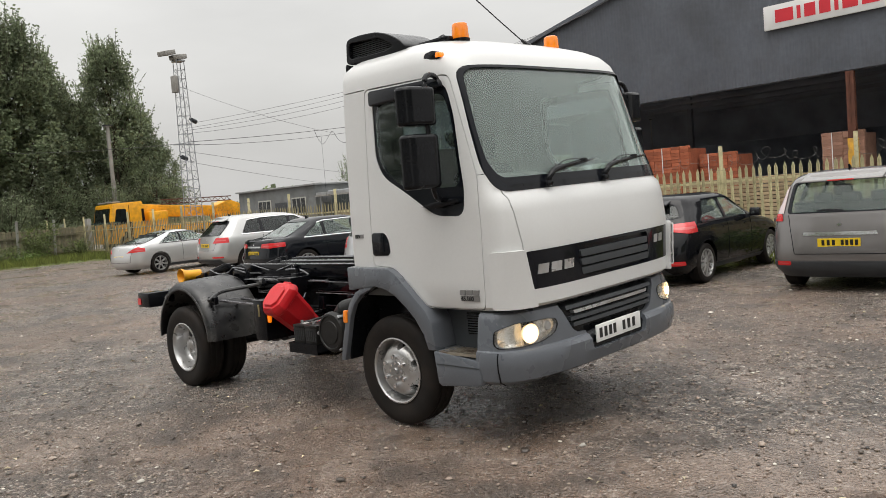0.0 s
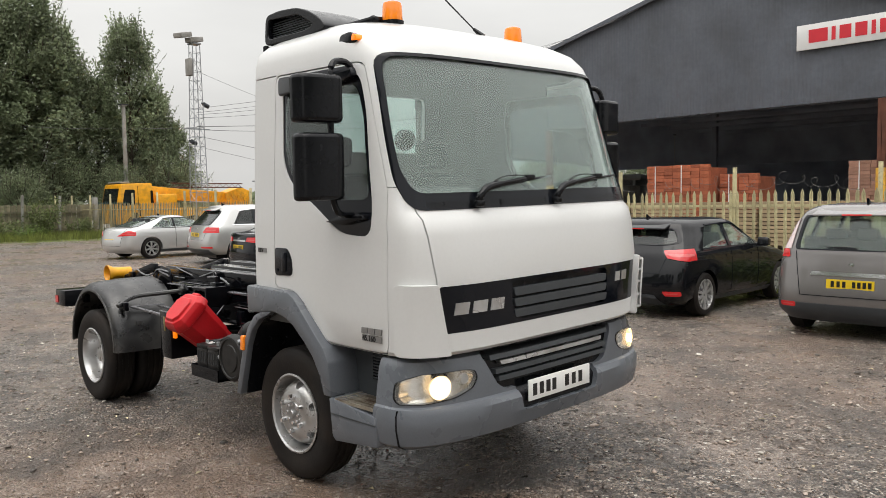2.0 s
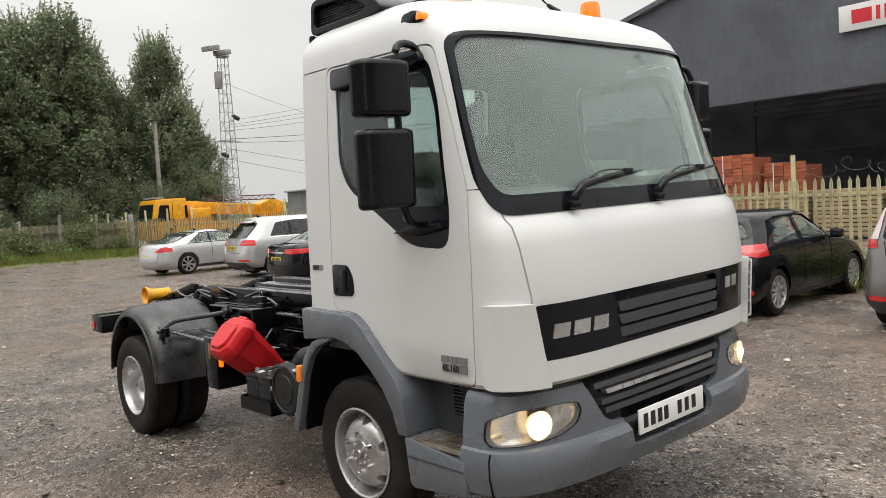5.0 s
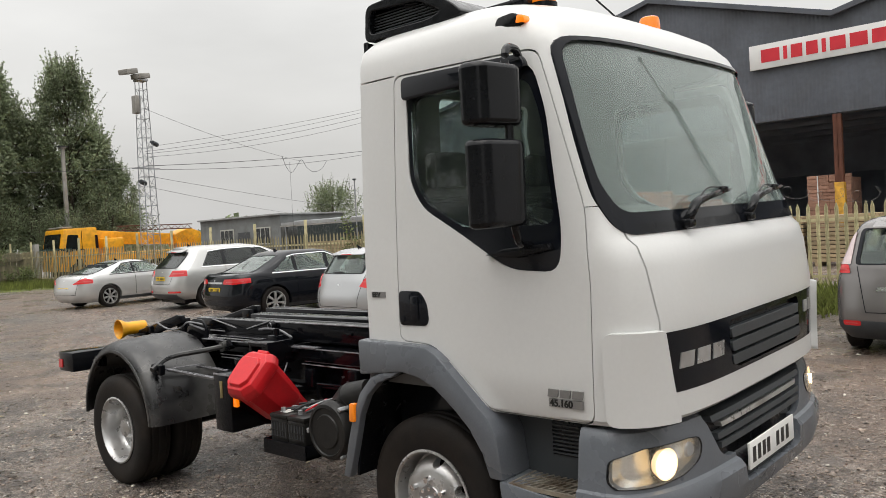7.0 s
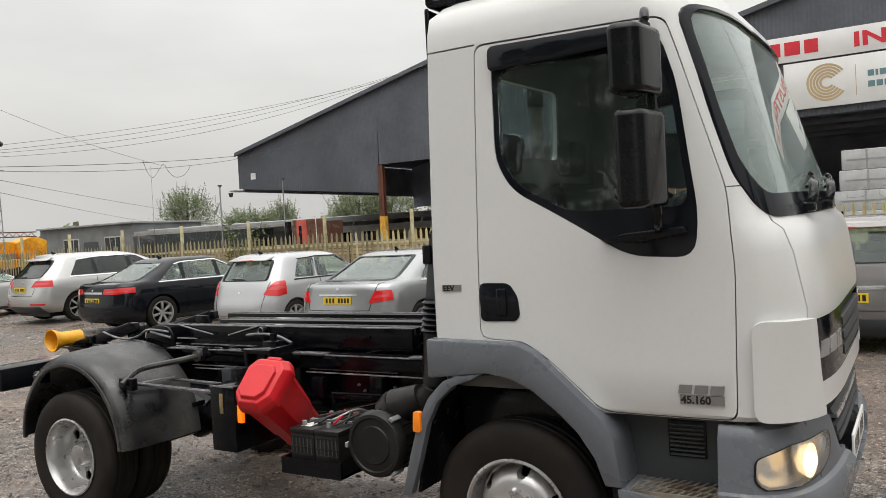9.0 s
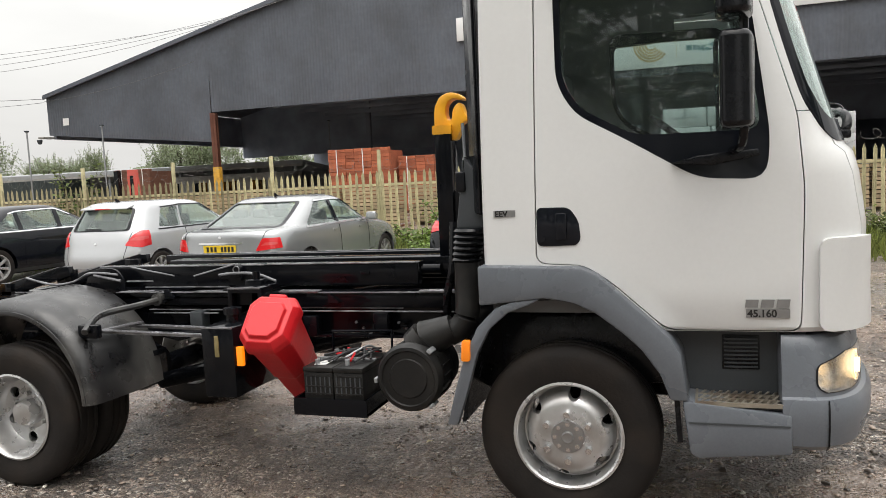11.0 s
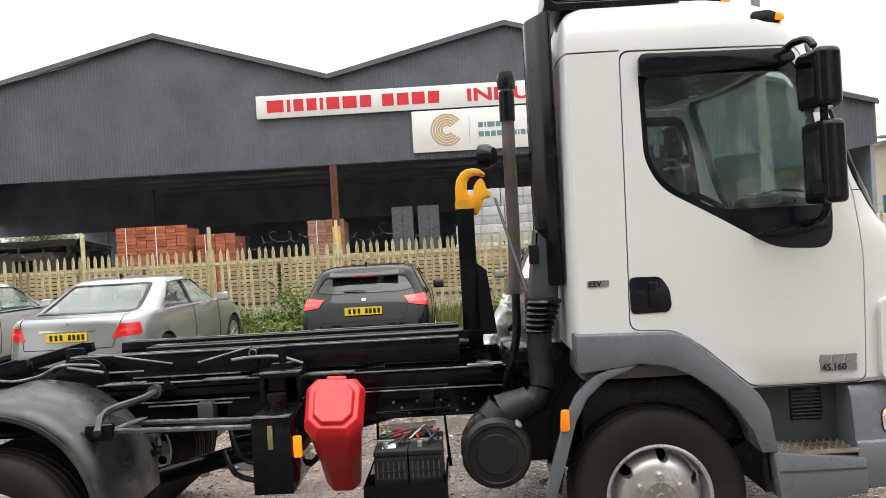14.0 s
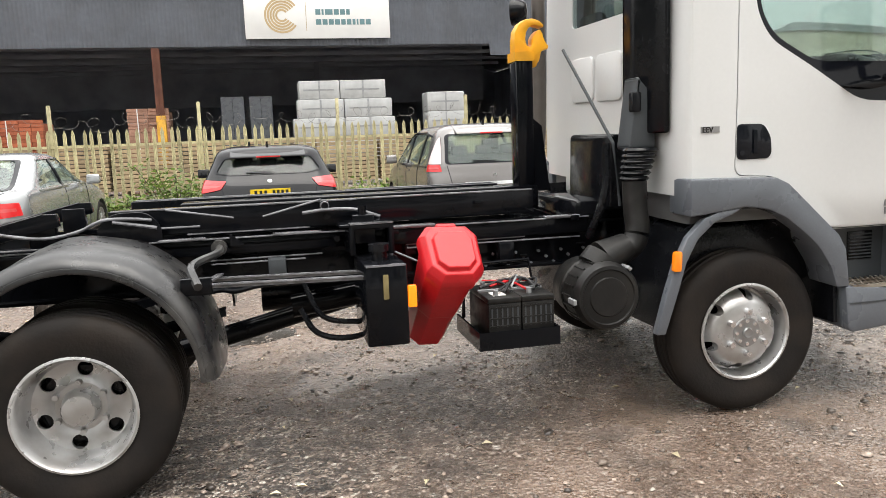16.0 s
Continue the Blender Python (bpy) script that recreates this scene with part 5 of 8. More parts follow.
def truck_wheel(x, y, z, s, front):
    """A wheel whose outer face looks to the side s, or the inner wheel of a pair."""
    m = (pose(x, y, z) if s < 0 else pose(x, y, z, 0, 0, 180)) @ Matrix.Scale(0.968, 4)
    rim = to_mesh(lathe(FRONT_P if front else REAR_P, 48))
    holes = None
    count = 6
    for k in range(count):
        a = 2 * math.pi * (k + 0.35) / count
        r = 0.180 if front else 0.155
        hole = cyl((r * math.cos(a), -0.2, r * math.sin(a)), (r * math.cos(a), 0.085, r * math.sin(a)), 0.026 if front else 0.031, seg=14)
        holes = join(holes, hole)
    rim = csg(rim, holes)
    rim.transform(m)
    w = part("front_wheel" if front else "rear_wheel", rim, SILVER, truck, "silver steel wheel")
    part("tyre", lathe(TYRE_P, 56, m=m), TYRE, w, "worn black tyre")
    part("brake_drum", lathe([(0, 0.0), (0.16, 0.0), (0.18, 0.02), (0.18, 0.10), (0, 0.10)], 24, m=m @ pose(0, 0.062 if not front else -0.005, 0)), BLACKP, w)
    if front:
        part("hub", lathe([(0, -0.128), (0.022, -0.132), (0.026, -0.126), (0.026, -0.118), (0.070, -0.118), (0.075, -0.11), (0, -0.11)], 24, m=m), BADGE, w)
        for k in range(6):
            a = 2 * math.pi * (k + 0.5) / 6
            part("wheel_nut", join(None, cyl((0.103 * math.cos(a), -0.10, 0.103 * math.sin(a)), (0.103 * math.cos(a), -0.14, 0.103 * math.sin(a)), 0.018, 0.014, 8), m), CHROME, w)
        for k in range(8):
            a = 2 * math.pi * k / 8
            part("hub_bolt", join(None, cyl((0.056 * math.cos(a), -0.11, 0.056 * math.sin(a)), (0.056 * math.cos(a), -0.122, 0.056 * math.sin(a)), 0.010, seg=6), m), CHROME, w)
    else:
        part("hub", lathe([(0, -0.055), (0.04, -0.055), (0.062, -0.05), (0.070, -0.035), (0.078, 0.018), (0, 0.018)], 28, m=m), SILVER, w)
        for k in range(6):
            a = 2 * math.pi * (k + 0.5) / 6
            part("wheel_nut", join(None, cyl((0.103 * math.cos(a), 0.018, 0.103 * math.sin(a)), (0.103 * math.cos(a), -0.012, 0.103 * math.sin(a)), 0.014, 0.012, 8), m), SILVER, w)


for s in (-1, 1):
    truck_wheel(0.0, s * 0.814, 0.405, s, True)
    truck_wheel(-2.90, s * 0.880, 0.368, s, False)
    truck_wheel(-2.90, s * 0.635, 0.368, -s, False)

# the cab sits askew on its springs: a little higher and further forward on the far side
LEAN = Matrix(((1, 0.028, 0, 0.014), (0, 1, 0, 0), (0, 0.023, 1, 0.0207), (0, 0, 0, 1)))
for ob in truck.children_recursive:
    low = [min(c[k] for c in ob.bound_box) for k in range(3)]
    chain = {ob.name.split(".")[0], ob.parent.name.split(".")[0]}
    if low[0] > -0.37 and low[2] > 0.37 and not chain & {"front_wheel", "front_axle", "engine", "header_tank", "intake_duct", "arch_liner", "well_wall"}:
        ob.data.transform(LEAN)

# ---- parked cars: each faces +y from its rear bumper at y = 0 ----


def paint(name, color, metal=0.3):
    dark = max(color) < 0.05
    return mat(name, color, 0.06 if dark else 0.24, metal=0.0 if dark else metal, coat=0.0 if dark else 0.6, spec=0.36 if dark else 0.5, var=0.04, var_scale=1.2, stain=tuple(c * 0.6 for c in color), stain_amt=0.15, stain_scale=2.5)


def refined(levels, per=2):
    """The outlines with smooth ones between them, so that the body has no creases at the given heights."""
    z = np.array([r[0] for r in levels])
    out = []
    cols = []
    for c in range(1, 8):
        v = np.array([r[c] for r in levels], float)
        d = np.diff(v) / np.diff(z)
        g = np.zeros(len(z))
        for k in range(1, len(z) - 1):
            if d[k - 1] * d[k] > 0:
                g[k] = 2 * d[k - 1] * d[k] / (d[k - 1] + d[k])
        g[0], g[-1] = d[0], d[-1]
        cols.append((v, g))
    for k in range(len(z) - 1):
        h = z[k + 1] - z[k]
        for q in range(per):
            t = q / per
            row = [z[k] + h * t]
            for v, g in cols:
                row.append(v[k] * (1 + 2 * t) * (1 - t) ** 2 + g[k] * h * t * (1 - t) ** 2 + v[k + 1] * t * t * (3 - 2 * t) + g[k + 1] * h * t * t * (t - 1))
            out.append(tuple(float(x) for x in row))
    return out + [tuple(levels[-1])]


def car(m, label, category, paint_mat, levels, length, wheel_x, wheel_r, track, side_windows, rear_screen, front_screen, tails, plate, group="parked cars",
        rear_glass=None, side_glass=None, trim=None, lower=None, rim_spokes=7, chrome_line=None, handles=(), window_trim=GLOSSB, clear_lamps=(), lamp_x=0.42):
    """A hollow car in its own frame: x ahead from the tail, y to its left. Panes and lamps are flush panels cut from the body's own shape."""
    c = thing("car", m, label, category, group)
    waist = min(p[1] for p in side_windows[0])
    fine = refined(levels)
    solids = {g: to_mesh(plan_loft(fine, 10, g, 4)) for g in (0.0, 0.004, -0.03, -0.035, 0.008, 0.0095, -0.004, -0.009)}
    skins = {g: csg(solids[g].copy(), solids[-0.03].copy()) for g in (0.004, 0.008, 0.0095)}
    pane_skin = csg(solids[-0.004].copy(), solids[-0.009].copy())
    arch = None
    for x in wheel_x:
        arch = cyl((x, -2, wheel_r), (x, -track / 2 + 0.12, wheel_r), wheel_r + 0.045, seg=32, bm=arch)
        arch = cyl((x, 2, wheel_r), (x, track / 2 - 0.12, wheel_r), wheel_r + 0.045, seg=32, bm=arch)
    hull = csg(solids[0.0].copy(), arch)
    hull = csg(hull, csg(solids[-0.035].copy(), box(-1, 9, -2, 2, waist - 0.13, 3), "INTERSECT"))
    cut = None
    for pts in side_windows:
        cut = prism(rounded(pts, 0.05), "y", -2, 2, bm=cut)
    hull = csg(hull, cut)
    for lo_hi, pts, *rest in (rear_screen, front_screen):
        hull = csg(hull, prism(rounded(pts, 0.06), "x", *lo_hi))
    body = part("body", hull, paint_mat, c)

    def skin(cutter, g=0.004):
        return csg(skins[g].copy(), cutter, "INTERSECT")

    def pane(name, cutter, material):
        ob = part(name, csg(pane_skin.copy(), cutter, "INTERSECT"), material, body)
        ob.visible_shadow = False
    for pts in side_windows:
        for s in (-1, 1):
            pane("side_window", prism(rounded(pts, 0.05), "y", min(s * 0.3, s * 2), max(s * 0.3, s * 2)), side_glass or CARG)
    allx = [p[0] for pts in side_windows for p in pts]
    for s in (-1, 1):                          # strips under and over the side windows
        z = waist
        part("waist_strip", skin(prism([(min(allx) - 0.03, z - 0.03), (max(allx) + 0.03, z - 0.03), (max(allx) + 0.03, z - 0.008), (min(allx) - 0.03, z - 0.008)], "y", min(s * 0.3, s * 2), max(s * 0.3, s * 2)), 0.008), window_trim, body)
        tops = sorted({p for pts in side_windows for p in pts if p[1] > z + 0.1})
        band = [(x, q + 0.008) for x, q in tops] + [(x, q + 0.026) for x, q in reversed(tops)]
        part("window_strip", skin(prism(band, "y", min(s * 0.3, s * 2), max(s * 0.3, s * 2)), 0.008), window_trim, body)
        gaps = [(max(p[0] for p in a), min(p[0] for p in b)) for a, b in zip(side_windows, side_windows[1:])]
        for x0, x1 in gaps:                    # black pillars between the panes
            top = min(max(p[1] for p in pts) for pts in side_windows)
            part("window_pillar", skin(prism([(x0 - 0.012, z), (x1 + 0.012, z), (x1 + 0.012, top), (x0 - 0.012, top)], "y", min(s * 0.3, s * 2), max(s * 0.3, s * 2)), 0.004), GLOSSB, body)
    rim = csg(prism(grown(rounded(rear_screen[1], 0.06), 0.012), "x", *rear_screen[0]), prism(grown(rounded(rear_screen[1], 0.06), -0.035), "x", rear_screen[0][0] - 1, rear_screen[0][1] + 1))
    part("screen_border", skin(rim), GLOSSB, body)
    pane("rear_screen", prism(rounded(rear_screen[1], 0.06), "x", *rear_screen[0]), rear_glass or CARG)
    pane("windscreen", prism(rounded(front_screen[1], 0.06), "x", *front_screen[0]), CARG)
    # seats and dashboard
    width = min(r[5] for r in levels if r[0] <= waist + 0.02 and r[0] > waist - 0.2) - 0.12
    bench, front = min(allx) + 0.26, min(allx) + 1.10
    floor_z = waist - 0.13
    seat = prism(rounded([(bench - 0.16, waist + 0.14), (bench - 0.04, waist + 0.16), (bench + 0.06, floor_z), (bench - 0.10, floor_z)], 0.04), "y", -width, width, 0.02)
    seat = part("rear_seat", seat, SEATC, c)
    for y in (-0.36, 0.0, 0.36):
        part("headrest", box(bench - 0.20, bench - 0.10, y - 0.12, y + 0.12, waist + 0.13, waist + 0.27, 0.03), SEATC, seat)
    for y in (-0.36, 0.36):
        seat = part("front_seat", prism(rounded([(front - 0.14, waist + 0.20), (front - 0.03, waist + 0.20), (front + 0.08, floor_z), (front - 0.06, floor_z)], 0.05), "y", y - 0.23, y + 0.23, 0.03), SEATC, c)
        part("headrest", box(front - 0.17, front - 0.08, y - 0.13, y + 0.13, waist + 0.20, waist + 0.36, 0.035), SEATC, seat)
    part("dashboard", box(max(allx) - 0.45, max(allx) - 0.15, -width, width, floor_z, waist - 0.02, 0.04), GREYD, c)
    for pts in tails:
        for s in (-1, 1):
            part("tail_lamp", skin(prism(rounded([(s * y, z) for y, z in pts], 0.02), "x", -0.5, lamp_x), 0.008), TAILR, body, "red tail lamp")
            cy, cz = sum(p[0] for p in pts) / len(pts), sum(p[1] for p in pts) / len(pts)
            part("lamp_band", skin(prism([(s * (cy + (y - cy) * 0.7), cz + (z - cz) * 0.24) for y, z in pts], "x", -0.5, lamp_x - 0.05), 0.0095), TAILP, body, "pale band in the lamp")
    for pts in clear_lamps:
        for s in (-1, 1):
            part("clear_lamp", skin(prism([(s * y, z) for y, z in pts], "x", -0.5, lamp_x), 0.008), TAILC, body, "whitish clear upper lamp")
    if lower:
        part("lower_bumper", skin(prism(lower, "x", -0.5, 0.7), 0.004), GREYD, body)
    if chrome_line:
        part("chrome_strip", skin(prism(chrome_line, "x", -0.5, 0.4), 0.008), CHROME, body)
    for x, z in handles:
        for s in (-1, 1):
            part("door_handle", skin(prism(rounded([(x, z), (x + 0.2, z), (x + 0.2, z + 0.035), (x, z + 0.03)], 0.012), "y", min(s * 0.3, s * 2), max(s * 0.3, s * 2)), 0.0095), trim or paint_mat, body)
    # shut lines of the doors
    for x in {round(max(p[0] for p in pts) + 0.02, 3) for pts in side_windows}:
        for s in (-1, 1):
            part("door_joint", skin(box(x - 0.004, x + 0.004, min(s * 0.4, s * 2), max(s * 0.4, s * 2), 0.32, waist - 0.03), 0.004), GLOSSB, body)
    for s in (-1, 1):
        mx, mz = front_screen[2]
        part("door_mirror", prism(rounded([(mx, mz), (mx + 0.12, mz), (mx + 0.14, mz + 0.1), (mx + 0.03, mz + 0.14)], 0.03), "y", s * (track / 2 + 0.13), s * (track / 2 + 0.31), 0.02), paint_mat, body)
        part("sill", skin(box(wheel_x[0] + wheel_r, wheel_x[1] - wheel_r, min(s * 0.3, s * 2), max(s * 0.3, s * 2), 0.20, 0.275), 0.004), GREYD, body)
    px, pz = plate
    rz = min(p[1] for p in rear_screen[1])
    for s in (-1, 1):
        part("boot_joint", skin(prism([(s * 0.56, pz - 0.15), (s * 0.568, pz - 0.15), (s * 0.668, rz - 0.02), (s * 0.66, rz - 0.02)], "x", -0.5, 0.5), 0.004), GLOSSB, body)
    part("boot_joint", skin(prism([(-0.56, pz - 0.155), (0.56, pz - 0.155), (0.56, pz - 0.147), (-0.56, pz - 0.147)], "x", -0.5, 0.5), 0.004), GLOSSB, body)
    part("badge", skin(prism([(0.028 * math.cos(0.6283 * k), (pz + rz) / 2 + 0.035 + 0.019 * math.sin(0.6283 * k)) for k in range(10)], "x", -0.5, 0.8), 0.008), CHROME, body, "small plain chrome badge")
    tz = max(p[1] for p in rear_screen[1])
    top = max(r[0] for r in levels)
    if rear_screen[0][1] < 1.0:
        part("rear_wiper", skin(prism([(-0.03, rz + 0.005), (0.30, rz + 0.03), (0.30, rz + 0.045), (-0.03, rz + 0.04)], "x", -0.5, 0.8), 0.008), BLACKP, body)
        sx = float(np.interp(tz + 0.03, [r[0] for r in fine], [r[1] for r in fine]))
        sp = prism(rounded([(sx - 0.10, tz - 0.005), (sx - 0.09, tz + 0.018), (sx + 0.22, top - 0.022), (sx + 0.24, top - 0.05), (sx + 0.05, tz + 0.01)], 0.012), "y", -0.50, 0.50, 0.006)
        sp = part("roof_spoiler", sp, paint_mat, body)
        part("brake_light", box(sx - 0.106, sx - 0.095, -0.16, 0.16, tz - 0.002, tz + 0.014), TAILR, sp)
    ax = float(np.interp(top - 0.02, [r[0] for r in fine], [r[1] for r in fine])) + 0.12
    part("roof_aerial", prism(rounded([(ax - 0.06, top + 0.06), (ax + 0.08, top - 0.015), (ax - 0.05, top - 0.025)], 0.01), "y", -0.012, 0.012, 0.003), GLOSSB, body)
    pl = part("number_plate", box(px - 0.012, px, -0.26, 0.26, pz - 0.056, pz + 0.056), PLATEY, body, "yellow number plate")
    for y in (-0.215, -0.157, -0.10, -0.045, 0.062, 0.125, 0.19):
        part("plate_bar", box(px - 0.0145, px - 0.012, y - 0.018, y + 0.018, pz - 0.036, pz + 0.036), INKB, pl)
    part("underside", box(0.35, length - 0.35, -track / 2 + 0.1, track / 2 - 0.1, 0.17, 0.45), BLACKP, c)
    for x in wheel_x:
        for s in (-1, 1):
            wm = pose(x, s * (track / 2), wheel_r) if s < 0 else pose(x, s * track / 2, wheel_r, 0, 0, 180)
            rr = wheel_r * 0.70
            tyre = part("wheel", lathe([(rr, -0.09), (rr + 0.02, -0.105), (wheel_r - 0.03, -0.105), (wheel_r, -0.08), (wheel_r, 0.08), (wheel_r - 0.03, 0.1), (rr, 0.1), (rr, -0.09)], 32, m=wm), TYRE, c)
            part("rim", lathe([(rr + 0.005, -0.09), (rr + 0.005, -0.10), (rr - 0.012, -0.10), (rr - 0.02, -0.07), (rr - 0.03, 0.05), (rr + 0.005, 0.05), (rr + 0.005, -0.09)], 32, m=wm), SILVER, tyre)
            part("brake", lathe([(0, 0.0), (rr - 0.03, 0.0), (rr - 0.03, 0.03), (0, 0.03)], 24, m=wm), BLACKP, tyre)
            for k in range(rim_spokes):
                a = 360 * k / rim_spokes
                part("spoke", join(None, prism([(-0.018, 0.03), (0.018, 0.03), (0.028, rr - 0.01), (-0.028, rr - 0.01)], "y", -0.085, -0.05, 0.004), wm @ pose(0, 0, 0, 0, a, 0)), SILVER, tyre)
            part("hub_cap", lathe([(0, -0.09), (0.05, -0.088), (0.06, -0.06), (0, -0.06)], 16, m=wm), SILVER, tyre)
    return c


HATCH = [  # a five-door hatchback
    (0.20, 0.15, 0.5, 3.8, 4.20, 0.80, 3, 3), (0.32, 0.02, 0.4, 3.8, 4.33, 0.88, 3.5, 3), (0.50, 0.0, 0.4, 3.7, 4.36, 0.905, 3.5, 2.8), (0.68, 0.04, 0.4, 3.5, 4.30, 0.91, 3.5, 2.6),
    (0.82, 0.09, 0.45, 3.2, 4.10, 0.905, 3.5, 2.6), (0.90, 0.12, 0.5, 2.9, 3.75, 0.895, 3.5, 2.6), (0.96, 0.15, 0.55, 2.7, 3.20, 0.88, 3.5, 2.8), (1.02, 0.20, 0.6, 2.5, 2.98, 0.855, 3.5, 3),
    (1.15, 0.30, 0.7, 2.2, 2.72, 0.80, 3.5, 3), (1.28, 0.40, 0.8, 2.0, 2.50, 0.740, 3.5, 3), (1.38, 0.44, 0.85, 1.85, 2.32, 0.695, 3.5, 3), (1.44, 0.52, 1.0, 1.7, 2.12, 0.625, 3, 3), (1.475, 0.78, 1.1, 1.5, 1.82, 0.46, 3, 3)]
SMALL = [  # a small three-door hatchback
    (0.20, 0.15, 0.5, 3.4, 3.80, 0.76, 3, 3), (0.32, 0.0, 0.4, 3.4, 3.95, 0.83, 3.2, 3), (0.50, -0.02, 0.4, 3.3, 4.00, 0.85, 3.2, 2.8), (0.66, 0.03, 0.4, 3.2, 3.95, 0.855, 3.2, 2.6),
    (0.82, 0.08, 0.45, 2.9, 3.75, 0.85, 3.2, 2.6), (0.92, 0.12, 0.5, 2.6, 3.30, 0.84, 3.2, 2.6), (0.98, 0.15, 0.55, 2.4, 2.95, 0.82, 3.2, 2.8), (1.10, 0.22, 0.6, 2.2, 2.70, 0.78, 3.2, 3),
    (1.25, 0.31, 0.7, 2.0, 2.40, 0.72, 3.2, 3), (1.38, 0.39, 0.8, 1.8, 2.20, 0.67, 3.2, 3), (1.45, 0.45, 0.9, 1.6, 1.98, 0.60, 3, 3), (1.485, 0.70, 1.0, 1.35, 1.68, 0.44, 3, 3)]
SALOON = [
    (0.20, 0.15, 0.6, 4.0, 4.40, 0.80, 3, 3), (0.32, 0.02, 0.5, 4.0, 4.52, 0.88, 3, 3), (0.52, 0.0, 0.5, 3.9, 4.58, 0.895, 3, 2.8), (0.70, 0.03, 0.5, 3.8, 4.54, 0.895, 3, 2.6),
    (0.84, 0.05, 0.55, 3.5, 4.35, 0.885, 3, 2.6), (0.93, 0.06, 0.6, 3.2, 3.95, 0.87, 3, 2.6), (0.985, 0.10, 0.7, 2.9, 3.40, 0.85, 3, 2.6), (1.02, 0.48, 0.9, 2.8, 3.22, 0.825, 3, 3),
    (1.10, 0.70, 1.1, 2.65, 3.06, 0.79, 3, 3), (1.24, 0.98, 1.4, 2.42, 2.80, 0.735, 3, 3), (1.36, 1.22, 1.6, 2.25, 2.58, 0.675, 3, 3), (1.42, 1.38, 1.7, 2.15, 2.44, 0.61, 3, 3), (1.455, 1.62, 1.85, 2.05, 2.25, 0.46, 3, 3)]
COUPE = [
    (0.18, 0.15, 0.6, 4.1, 4.45, 0.78, 3, 3), (0.32, 0.02, 0.5, 4.1, 4.62, 0.86, 2.8, 2.8), (0.50, 0.0, 0.5, 4.0, 4.68, 0.88, 2.8, 2.6), (0.66, 0.03, 0.5, 3.7, 4.60, 0.88, 2.8, 2.5),
    (0.80, 0.06, 0.55, 3.3, 4.25, 0.87, 2.8, 2.5), (0.88, 0.09, 0.6, 3.0, 3.70, 0.85, 2.8, 2.5), (0.93, 0.18, 0.7, 2.8, 3.25, 0.83, 2.8, 2.6), (0.97, 0.45, 0.9, 2.6, 3.05, 0.80, 2.8, 3),
    (1.08, 0.80, 1.2, 2.3, 2.78, 0.74, 2.8, 3), (1.20, 1.18, 1.5, 2.1, 2.45, 0.66, 2.8, 3), (1.28, 1.50, 1.7, 2.0, 2.20, 0.57, 2.8, 3), (1.31, 1.72, 1.8, 1.9, 2.0, 0.40, 3, 3)]
SUV = [
    (0.28, 0.15, 0.6, 4.5, 4.85, 0.88, 3, 3), (0.42, 0.02, 0.5, 4.5, 5.00, 0.97, 3.2, 3), (0.62, 0.0, 0.5, 4.4, 5.08, 0.99, 3.2, 2.8), (0.82, 0.05, 0.5, 4.2, 5.02, 0.99, 3.2, 2.6),
    (1.00, 0.10, 0.55, 3.9, 4.75, 0.98, 3.2, 2.6), (1.08, 0.13, 0.6, 3.6, 4.20, 0.965, 3.2, 2.6), (1.14, 0.16, 0.65, 3.4, 3.85, 0.94, 3.2, 2.8), (1.28, 0.30, 0.75, 3.1, 3.55, 0.88, 3.2, 3),
    (1.45, 0.46, 0.85, 2.8, 3.20, 0.80, 3.2, 3), (1.60, 0.56, 0.9, 2.5, 2.85, 0.72, 3.2, 3), (1.68, 0.60, 1.0, 2.2, 2.55, 0.64, 3, 3), (1.73, 0.95, 1.2, 1.9, 2.2, 0.45, 3, 3)]
MPV = [
    (0.20, 0.15, 0.5, 3.9, 4.20, 0.82, 3, 3), (0.34, 0.02, 0.4, 3.9, 4.33, 0.90, 3.4, 3), (0.52, 0.0, 0.4, 3.8, 4.38, 0.92, 3.4, 2.8), (0.72, 0.04, 0.4, 3.6, 4.30, 0.92, 3.4, 2.6),
    (0.90, 0.08, 0.45, 3.4, 4.05, 0.915, 3.4, 2.6), (0.98, 0.10, 0.5, 3.1, 3.70, 0.905, 3.4, 2.6), (1.06, 0.12, 0.5, 2.9, 3.40, 0.885, 3.4, 2.8), (1.22, 0.18, 0.55, 2.6, 3.05, 0.83, 3.4, 3),
    (1.40, 0.25, 0.6, 2.3, 2.70, 0.765, 3.4, 3), (1.54, 0.32, 0.7, 2.0, 2.35, 0.70, 3.4, 3), (1.61, 0.40, 0.9, 1.8, 2.10, 0.62, 3, 3), (1.65, 0.75, 1.1, 1.5, 1.8, 0.42, 3, 3)]


def parked(x, y, turn=0.0, wide=1.0, tall=1.0):
    """The pose of a car whose tail is at (x, y) and which faces +y, turned to its left."""
    return pose(x, y, 0, 0, 0, 90 + turn) @ Matrix.Diagonal((wide, wide, tall, 1))


